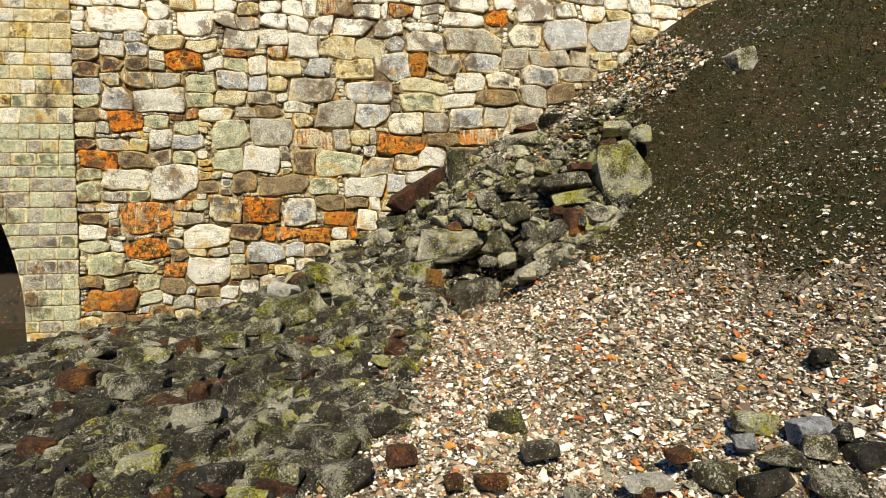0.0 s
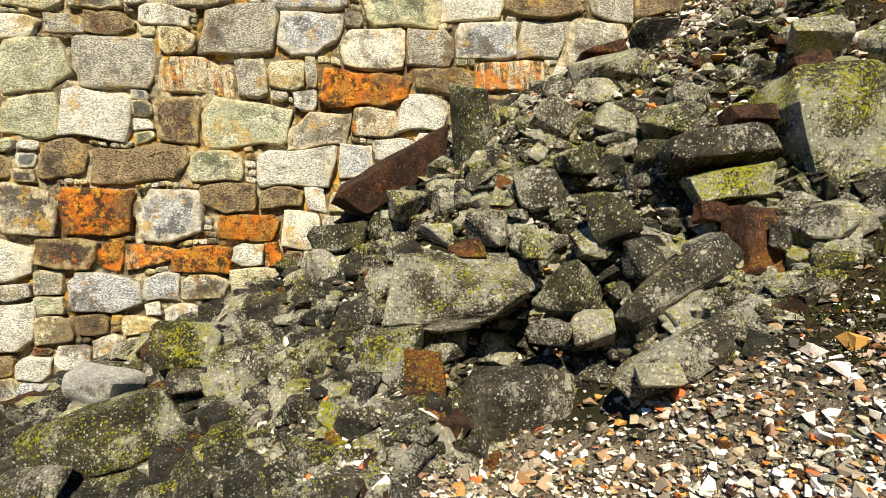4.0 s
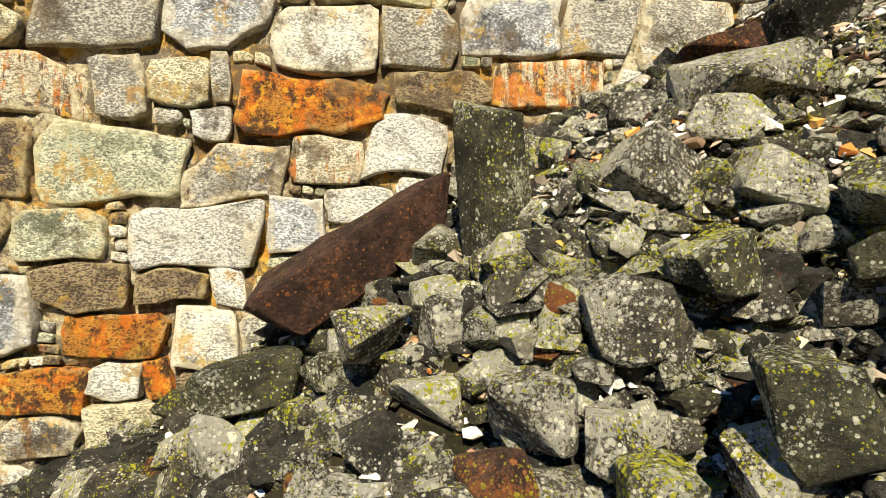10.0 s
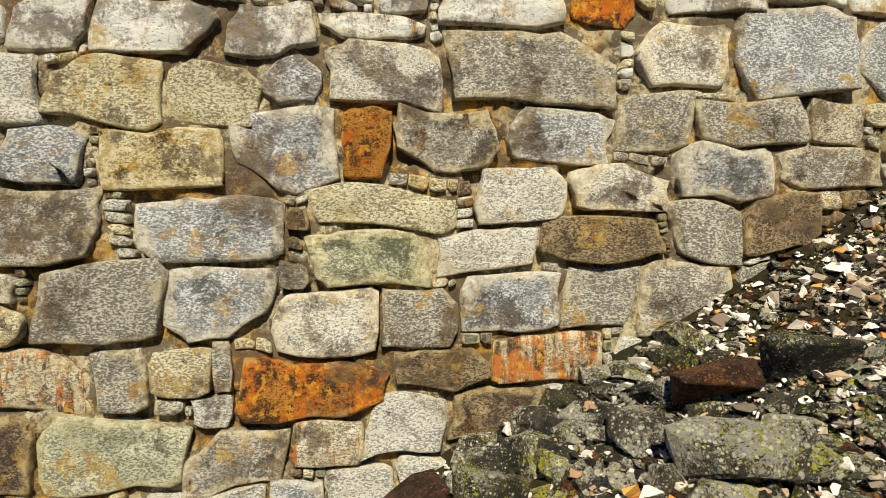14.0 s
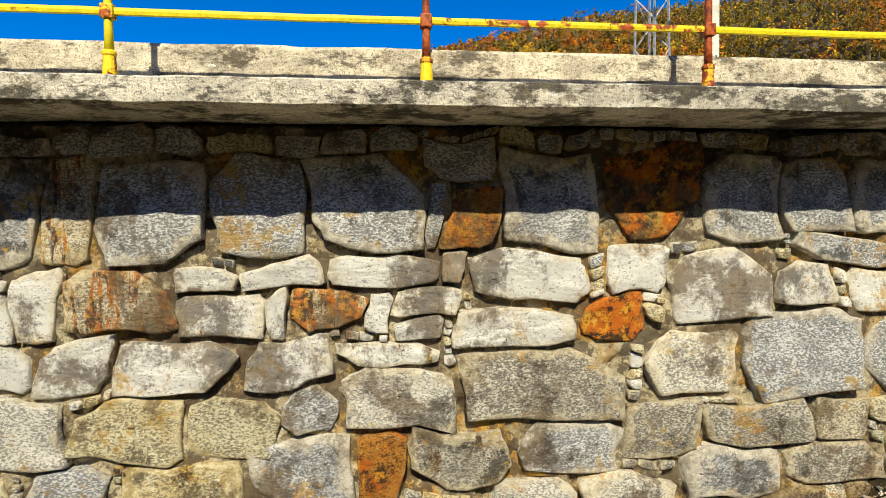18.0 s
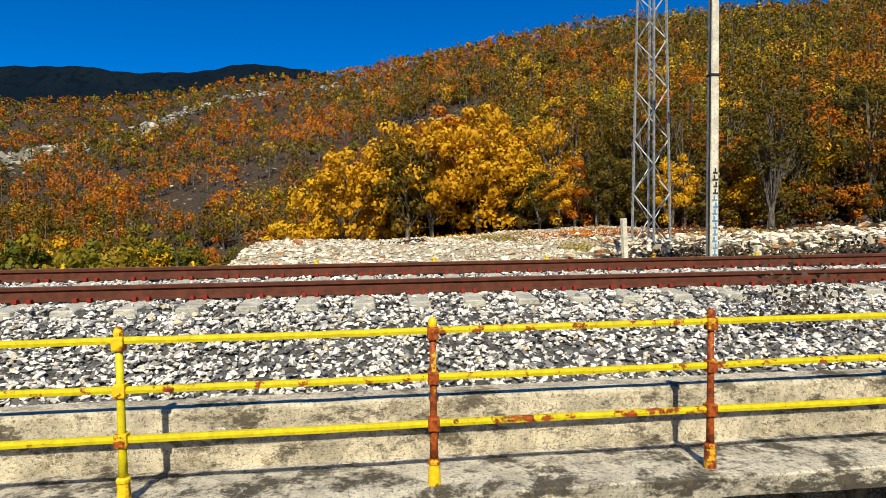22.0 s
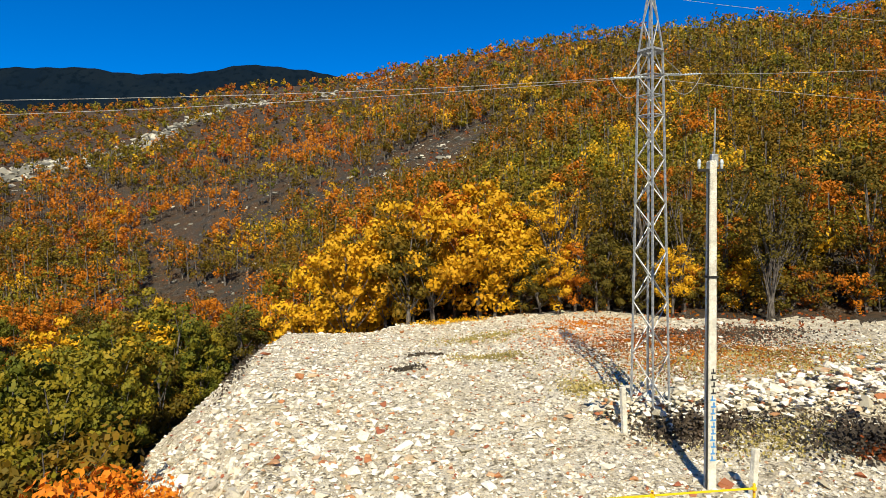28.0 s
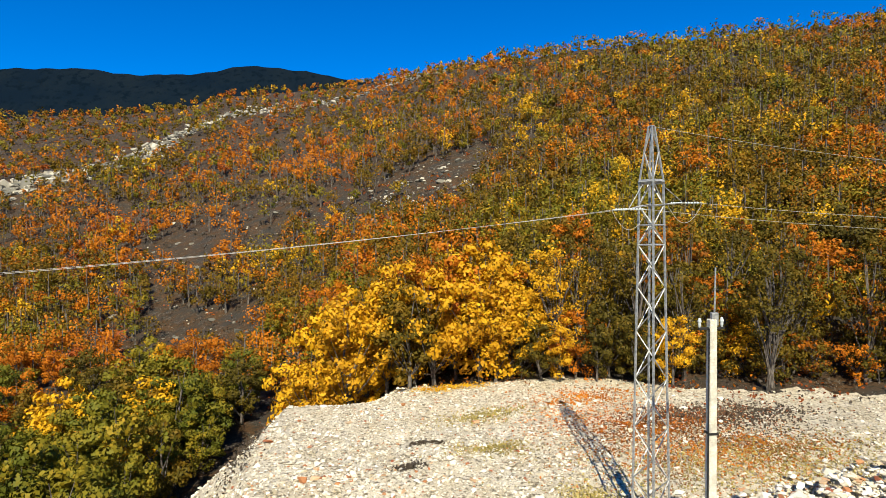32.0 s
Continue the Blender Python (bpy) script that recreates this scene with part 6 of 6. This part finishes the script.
# ---- the blocks of the wall, nearest last ----
CELL = 0.03
WX0, WX1, WZ0, WZ1 = -7.60, 8.8, -9.3, -0.17
cols, rows_ = int((WX1 - WX0) / CELL), int((WZ1 - WZ0) / CELL)
taken = np.zeros((cols, rows_), bool)
for i in range(cols):
    buried = np.interp(WX0 + i * CELL, FOOT_X, FOOT_Z) - 0.55
    taken[i, : max(0, min(rows_, int((buried - WZ0) / CELL)))] = True
laid = []


def lay(kind, x0, x1, z0, z1):
    """One block of the wall, from its left to its right end and from its bed to its top."""
    i0, i1 = max(0, round((x0 - WX0) / CELL)), min(cols, round((x1 - WX0) / CELL))
    j0, j1 = max(0, round((z0 - WZ0) / CELL)), min(rows_, round((z1 - WZ0) / CELL))
    if i1 - i0 < 2 or j1 - j0 < 2:
        return
    if z0 > -2.2 and kind in "GBDWN":
        kind = "B" if z0 > -1.25 else "P"  # top courses greyed to paint in the ledge's shade; those below are palest
    taken[i0:i1, j0:j1] = True
    laid.append((kind, WX0 + i0 * CELL, WX0 + i1 * CELL, WZ0 + j0 * CELL, WZ0 + j1 * CELL))


lay("N", -2.82, -2.64, -1.16, -0.46)
lay("O", -2.63, -2.32, -1.16, -0.45)
lay("B", -2.23, -1.50, -1.16, -0.48)
lay("W", -1.46, -0.86, -1.09, -0.46)
lay("G", -0.82, -0.02, -1.07, -0.45)
lay("W", 0.03, 0.12, -0.99, -0.64)
lay("R", 0.14, 0.51, -1.05, -0.64)
lay("W", 0.69, 1.32, -1.05, -0.42)
lay("R", 1.43, 2.18, -1.00, -0.36)
lay("B", 2.22, 2.86, -1.02, -0.39)
lay("G", 2.88, 3.37, -0.96, -0.46)
lay("B", 3.49, 3.91, -0.96, -0.45)
lay("O", -2.46, -1.75, -1.64, -1.17)
lay("B", -1.74, -1.32, -1.35, -1.16)
lay("G", -1.30, -0.75, -1.29, -1.13)
lay("G", -0.73, 0.12, -1.30, -1.08)
lay("N", 0.14, 0.31, -1.26, -1.07)
lay("W", 0.45, 1.28, -1.49, -1.07)
lay("W", 1.48, 1.90, -1.37, -1.04)
lay("W", 1.91, 2.77, -1.68, -1.17)
lay("D", 2.89, 3.25, -1.44, -1.28)
lay("G", 3.01, 3.92, -1.19, -0.99)
lay("B", 3.43, 3.93, -1.62, -1.28)
lay("B", -2.75, -2.53, -1.63, -1.17)
lay("N", -1.65, -1.13, -1.68, -1.36)
lay("B", -1.12, -0.98, -1.63, -1.37)
lay("O", -0.96, -0.44, -1.62, -1.32)
lay("G", -0.40, -0.23, -1.60, -1.36)
lay("G", -0.21, 0.33, -1.56, -1.31)
lay("R", 1.25, 1.72, -1.80, -1.43)
lay("B", -2.69, -2.16, -2.03, -1.65)
lay("N", -2.15, -1.41, -2.10, -1.69)
lay("B", -1.22, -0.63, -2.04, -1.68)
lay("D", -0.58, 0.11, -1.90, -1.76)
lay("W", -0.22, 0.12, -1.75, -1.58)
lay("W", 0.26, 1.14, -1.80, -1.52)
lay("W", 1.66, 2.49, -2.22, -1.72)
lay("B", 2.54, 3.58, -2.29, -1.57)
lay("W", -3.06, -2.76, -1.98, -1.65)
lay("W", -3.08, -2.47, -2.56, -2.02)
lay("Y", -2.42, -1.77, -2.51, -2.09)
lay("Y", -1.61, -1.03, -2.56, -2.13)
lay("B", -0.99, -0.68, -2.33, -2.08)
lay("W", -0.63, 0.26, -2.37, -1.92)
lay("G", 0.30, 1.54, -2.36, -1.82)
lay("G", 1.59, 2.21, -2.72, -2.27)
lay("G", 2.24, 3.15, -2.60, -2.31)
lay("O", 3.20, 3.59, -2.60, -2.33)
lay("B", -1.31, -0.48, -3.02, -2.39)
lay("R", -0.47, -0.23, -2.95, -2.41)
lay("G", -0.06, 0.72, -2.88, -2.41)
lay("B", 0.79, 1.55, -2.78, -2.41)
lay("B", 2.01, 2.91, -3.08, -2.63)
lay("G", 2.96, 3.75, -3.06, -2.63)
lay("B", -2.72, -2.29, -2.97, -2.61)
lay("Y", -2.15, -1.36, -3.00, -2.55)
lay("Y", -0.69, 0.33, -3.30, -2.97)
lay("W", 0.46, 1.19, -3.24, -2.82)
lay("W", 1.23, 1.96, -3.17, -2.82)
lay("G", 2.08, 2.55, -3.48, -3.10)
lay("D", 2.62, 3.21, -3.43, -3.06)
lay("G", -3.11, -2.09, -3.46, -2.98)
lay("B", -1.92, -0.89, -3.53, -3.03)
lay("D", 0.98, 1.85, -3.56, -3.19)
lay("N", -0.68, 0.13, -3.69, -3.30)
lay("W", 0.17, 0.96, -3.60, -3.27)
lay("G", -2.57, -1.76, -4.07, -3.52)
lay("B", -1.69, -1.03, -4.08, -3.54)
lay("W", -0.99, -0.24, -4.19, -3.72)
lay("G", -0.20, 0.30, -4.13, -3.71)
lay("B", 0.40, 1.15, -4.05, -3.62)
lay("G", 1.16, 1.68, -4.07, -3.65)
lay("G", 1.75, 2.51, -4.05, -3.57)
lay("G", -0.98, -0.76, -3.69, -3.50)
lay("O", -3.01, -2.23, -4.52, -4.07)
lay("G", -2.22, -1.90, -4.49, -4.09)
lay("Y", -1.88, -1.44, -4.42, -4.10)
lay("G", -1.42, -1.28, -4.42, -4.14)
lay("R", -1.27, -0.17, -4.68, -4.21)
lay("D", -0.13, 0.54, -4.49, -4.18)
lay("O", 0.61, 1.39, -4.40, -4.09)
lay("W", 1.66, 1.89, -4.53, -4.22)
lay("N", -2.56, -1.65, -5.11, -4.56)
lay("W", -1.63, -1.31, -4.68, -4.44)
lay("G", -1.59, -0.90, -5.16, -4.72)
lay("O", -0.86, -0.38, -4.96, -4.70)
lay("W", -0.35, 0.18, -4.94, -4.54)
lay("D", 0.25, 0.93, -4.77, -4.50)
lay("D", -3.03, -2.60, -5.08, -4.62)
lay("N", -2.70, -2.22, -5.55, -5.14)
lay("W", -2.03, -1.12, -5.60, -5.18)
lay("B", -1.05, -0.67, -5.40, -5.06)
lay("W", -0.63, -0.12, -5.30, -5.04)
lay("W", -0.07, 0.28, -5.27, -4.97)
lay("Y", -0.54, -0.06, -5.68, -5.35)
lay("Y", -0.04, 0.31, -5.62, -5.30)
lay("D", -2.60, -1.98, -5.86, -5.55)
lay("D", -1.96, -1.50, -5.88, -5.60)
lay("W", -1.48, -1.19, -5.92, -5.53)
lay("R", -2.39, -1.74, -6.22, -5.88)
lay("W", -1.72, -1.38, -6.27, -5.92)
lay("R", -3.01, -2.33, -6.59, -6.27)
lay("W", -2.33, -1.96, -6.52, -6.25)
lay("R", -1.94, -1.77, -6.53, -6.28)
lay("G", -2.79, -2.36, -6.86, -6.61)
lay("Y", -2.34, -1.72, -6.92, -6.55)
lay("W", -3.03, -2.55, -7.24, -6.90)
lay("Y", -2.54, -2.08, -7.21, -6.93)
lay("D", -4.43, -3.82, -6.52, -6.18)
lay("R", -3.80, -3.51, -6.49, -6.19)
lay("O", -3.49, -2.93, -6.52, -6.21)
lay("B", -4.05, -3.39, -6.96, -6.55)
lay("D", -3.82, -2.75, -5.54, -5.11)
lay("D", -4.32, -3.86, -5.47, -5.06)
lay("N", -4.74, -4.19, -5.00, -4.60)
lay("W", -4.16, -3.47, -5.05, -4.51)
lay("G", -3.92, -3.13, -4.43, -3.95)
lay("N", -4.72, -4.03, -4.56, -4.03)
lay("G", -4.82, -4.20, -6.07, -5.53)
lay("R", -4.17, -3.39, -6.11, -5.54)
lay("B", -3.35, -2.64, -6.22, -5.69)
lay("O", -6.63, -5.71, -6.27, -5.69)
lay("W", -6.04, -5.21, -5.61, -4.99)
lay("W", -5.31, -4.53, -6.58, -6.21)
lay("W", -6.35, -5.44, -3.77, -3.32)
lay("B", -6.93, -6.38, -3.72, -3.34)
lay("N", -7.40, -6.78, -7.11, -6.81)
lay("W", -5.28, -4.60, -7.35, -6.94)
lay("B", 3.66, 4.54, -2.21, -1.72)
lay("W", -7.06, -6.09, -5.32, -4.97)
lay("R", -7.39, -6.82, -4.94, -4.67)
lay("R", -6.80, -6.23, -4.11, -3.71)
lay("R", -5.62, -5.04, -2.78, -2.55)
lay("B", -7.18, -6.17, -1.98, -1.65)
lay("W", -5.37, -4.79, -2.03, -1.67)
lay("N", -7.52, -7.13, -5.58, -5.32)
lay("R", -6.59, -5.85, -6.77, -6.53)
lay("R", -7.37, -6.46, -7.90, -7.60)
lay("W", -4.45, -3.86, -2.31, -2.07)

# blocks widen until they meet their neighbours
for _ in range(3):
    grown = []
    for kind, x0, x1, z0, z1 in laid:
        i0, i1, j0, j1 = round((x0 - WX0) / CELL), round((x1 - WX0) / CELL), round((z0 - WZ0) / CELL), round((z1 - WZ0) / CELL)
        if i0 > 0 and not taken[i0 - 1, j0:j1].any():
            i0 -= 1
        if i1 < cols and not taken[i1, j0:j1].any():
            i1 += 1
        if j0 > 0 and not taken[i0:i1, j0 - 1].any():
            j0 -= 1
        if j1 < rows_ and not taken[i0:i1, j1].any():
            j1 += 1
        taken[i0:i1, j0:j1] = True
        grown.append((kind, WX0 + i0 * CELL, WX0 + i1 * CELL, WZ0 + j0 * CELL, WZ0 + j1 * CELL))
    laid[:] = grown

fill = random.Random(21)
KINDS = "WWWWGGGGBBNNNYYYOODD"
for want in ((0.62, 0.34), (0.42, 0.26), (0.26, 0.18), (0.15, 0.10), (0.09, 0.06)):
    for j in range(rows_):
        i = 0
        while i < cols:
            if taken[i, j]:
                i += 1
                continue
            w_ = max(2, round(want[0] * fill.uniform(0.7, 1.2) / CELL))
            h_ = max(2, round(want[1] * fill.uniform(0.75, 1.15) / CELL))
            w2 = 0
            while w2 < w_ and i + w2 < cols and not taken[i + w2, j]:
                w2 += 1
            h2 = 0
            while h2 < h_ and j + h2 < rows_ and not taken[i : i + w2, j + h2].any():
                h2 += 1
            if w2 >= 0.6 * want[0] / CELL and h2 >= 0.62 * want[1] / CELL and w2 >= 2 and h2 >= 2 and w2 * h2 >= 4 and (want[0] > 0.2 or fill.random() < 0.8):
                small = want[0] < 0.2
                x0, z0 = WX0 + i * CELL, WZ0 + j * CELL
                lay(fill.choice("WGYNGD" if small else KINDS), x0, x0 + w2 * CELL, z0, z0 + h2 * CELL)
                i += w2
            else:
                i += 1


def outline(w, h, r, rough, cuts):
    """The worn outline of one hewn block, round from its right side: corners knocked off, sides bowed and chipped."""
    a, b = w / 2, h / 2

    def chop(full):
        return full * (r.uniform(0.02, 0.09) if r.random() < 0.42 or rough < 0.5 else r.uniform(0.12, 0.40))

    pts = []
    for sx, sz in ((1, 1), (-1, 1), (-1, -1), (1, -1)):
        side_, end_ = (sx * a, sz * (b - chop(h))), (sx * (a - chop(w)), sz * b)
        pts += [side_, end_] if sx * sz > 0 else [end_, side_]
    pts = [(p * r.uniform(1 - 0.10 * rough, 1.03), q * r.uniform(1 - 0.12 * rough, 1.03)) for p, q in pts]
    out = []
    for (p, q), (p2, q2) in zip(pts, pts[1:] + pts[:1]):
        for s_ in range(cuts):
            u = s_ / cuts
            bow = 1 + rough * (r.uniform(-0.025, 0.025) if s_ else 0)
            out.append(((p + (p2 - p) * u) * bow, (q + (q2 - q) * u) * bow))
    return np.array(out)


def block(x0, x1, z0, z1, r, front, back=0.68, gap=0.008, rough=1.0):
    """Corners and faces of one roughly hewn block with worn arrises and a cleft face."""
    w_, h_ = x1 - x0 - 2 * gap, z1 - z0 - 2 * gap
    cx, cz = (x0 + x1) / 2, (z0 + z1) / 2
    big = min(w_, h_) > 0.12
    ox, oz = outline(w_, h_, r, rough, 3 if big else 1).T
    n = len(ox)
    ox, oz = ox + oz * r.uniform(-0.18, 0.18) * rough, oz + ox * r.uniform(-0.07, 0.07) * rough
    tilt, tilt2 = r.uniform(-0.05, 0.05) * rough, r.uniform(-0.07, 0.07) * rough
    sd = r.uniform(0, 50)
    rings = ((1.0, back), (1.0, front + 0.024), (0.965, front + 0.006), (0.88, front), (0.6, front), (0.3, front - 0.002)) if big else ((1.0, back), (1.0, front + 0.016), (0.88, front + 0.002), (0.5, front - 0.002))
    vs = []
    for k_, y_ in rings:
        for a, b in zip(ox, oz):
            j_ = 0
            if y_ != back:
                j_ = rough * (0.030 * noise.noise((a * k_ * 5 + sd, b * k_ * 7, sd)) + 0.016 * noise.noise((a * k_ * 15, b * k_ * 19 + sd, 1))) + tilt * a * k_ + tilt2 * b * k_
            vs.append((cx + a * k_, y_ + j_, cz + b * k_))
    vs.append((cx, front - 0.002 + rough * 0.024 * noise.noise((sd, 0, sd)), cz))
    m = len(rings)
    fs = []
    for ring in range(m - 1):
        for i in range(n):
            p, q = ring * n + i, ring * n + (i + 1) % n
            fs += [(p, q, q + n), (p, q + n, p + n)]
    fs += [((m - 1) * n + i, (m - 1) * n + (i + 1) % n, m * n) for i in range(n)]
    vs = np.array(vs)
    if rough > 0.5:
        # beds and joints of the whole wall waver together
        for v_ in vs:
            a, b = v_[0], v_[2]
            v_[0] += 0.075 * noise.noise((a * 2.1, b * 2.1, 3)) + 0.014 * noise.noise((a * 8, b * 8, 5))
            v_[2] += 0.085 * noise.noise((a * 2.1, b * 2.1, 9)) + 0.014 * noise.noise((a * 8, b * 8, 7))
    rim = np.append(np.repeat([min(1.0, max(0.0, (k_ - 0.5) / 0.46)) for k_, _ in rings], n), 0.0)
    return vs, np.array(fs), rim


sr = random.Random(33)
laid.sort(key=lambda b: abs((b[1] + b[2]) / 2 - 0.3) + 0.25 * abs((b[3] + b[4]) / 2 + 3.2) - 6.0 * min(0.2, (b[2] - b[1]) * (b[4] - b[3])))
order = list(STONE)
rest_v, rest_f, rest_m, rest_r, base = [], [], [], [], 0
for count, (kind, x0, x1, z0, z1) in enumerate(laid):
    big = min(x1 - x0, z1 - z0) > 0.14
    v, fcs, rim = block(x0, x1, z0, z1, sr, 0.562 - (sr.uniform(0.0, 0.045) if big else sr.uniform(-0.01, 0.02)), gap=0.006 if big else 0.003)
    if count < 300:
        ob = new("stone", from_arrays("stone", v, fcs, STONE[kind], smooth=True, rim=rim))
        ob.parent = wall
    else:
        rest_v.append(v)
        rest_f.append(fcs + base)
        rest_r.append(rim)
        rest_m.append(np.full(len(fcs), order.index(kind)))
        base += len(v)
ob = new("stones", from_arrays("stones", np.concatenate(rest_v), np.concatenate(rest_f), list(STONE.values()), np.concatenate(rest_m), True, np.concatenate(rest_r)))
ob.parent = wall
tagged(ob, "rough granite blocks of the wall", kind="stuff")

# ---- the pier of the arch, in cut blocks ----


def arch_x(z):
    return -8.63 - 0.10 * max(0.0, z + 8.2) ** 1.9


bm = bmesh.new()
zs = np.linspace(-13, -0.16, 60)
pts = [(-7.62, -0.16), (-7.62, -13)] + [(max(arch_x(z), -14.0), z) for z in zs] + [(-30, -2.0), (-30, -0.16)]
front = [bm.verts.new((x, 0.53, z)) for x, z in pts]
backv = [bm.verts.new((x, 6.4, z)) for x, z in pts]
bm.faces.new(front)
bm.faces.new(list(reversed(backv)))
for i in range(len(pts)):
    j = (i + 1) % len(pts)
    bm.faces.new((front[i], backv[i], backv[j], front[j]))
bmesh.ops.recalc_face_normals(bm, faces=bm.faces)
pier = tagged(mesh_ob("wall_pier", bm, LIME), "arch pier of cut pale granite blocks", "stone pier", kind="structure")
z = -11.5
row_n = 0
while z < -0.4:
    h_ = sr.uniform(0.24, 0.34)
    x = -7.55
    row_n += 1
    while x > max(arch_x(z), arch_x(z + h_)) + 0.12 and x > -10.2:
        w_ = min(sr.uniform(0.28, 0.52), x - max(arch_x(z), arch_x(z + h_)))
        v, fcs, rim = block(x - w_, x, z, min(z + h_, -0.18), sr, 0.485 + sr.uniform(-0.006, 0.006), 0.54, 0.004, 0.25)
        ob = new("stone", from_arrays("stone", v, fcs, STONE[sr.choice("NGGN" if z < -4.2 else "NYWY")], smooth=True, rim=rim))
        ob.parent = pier
        x -= w_
    z += h_
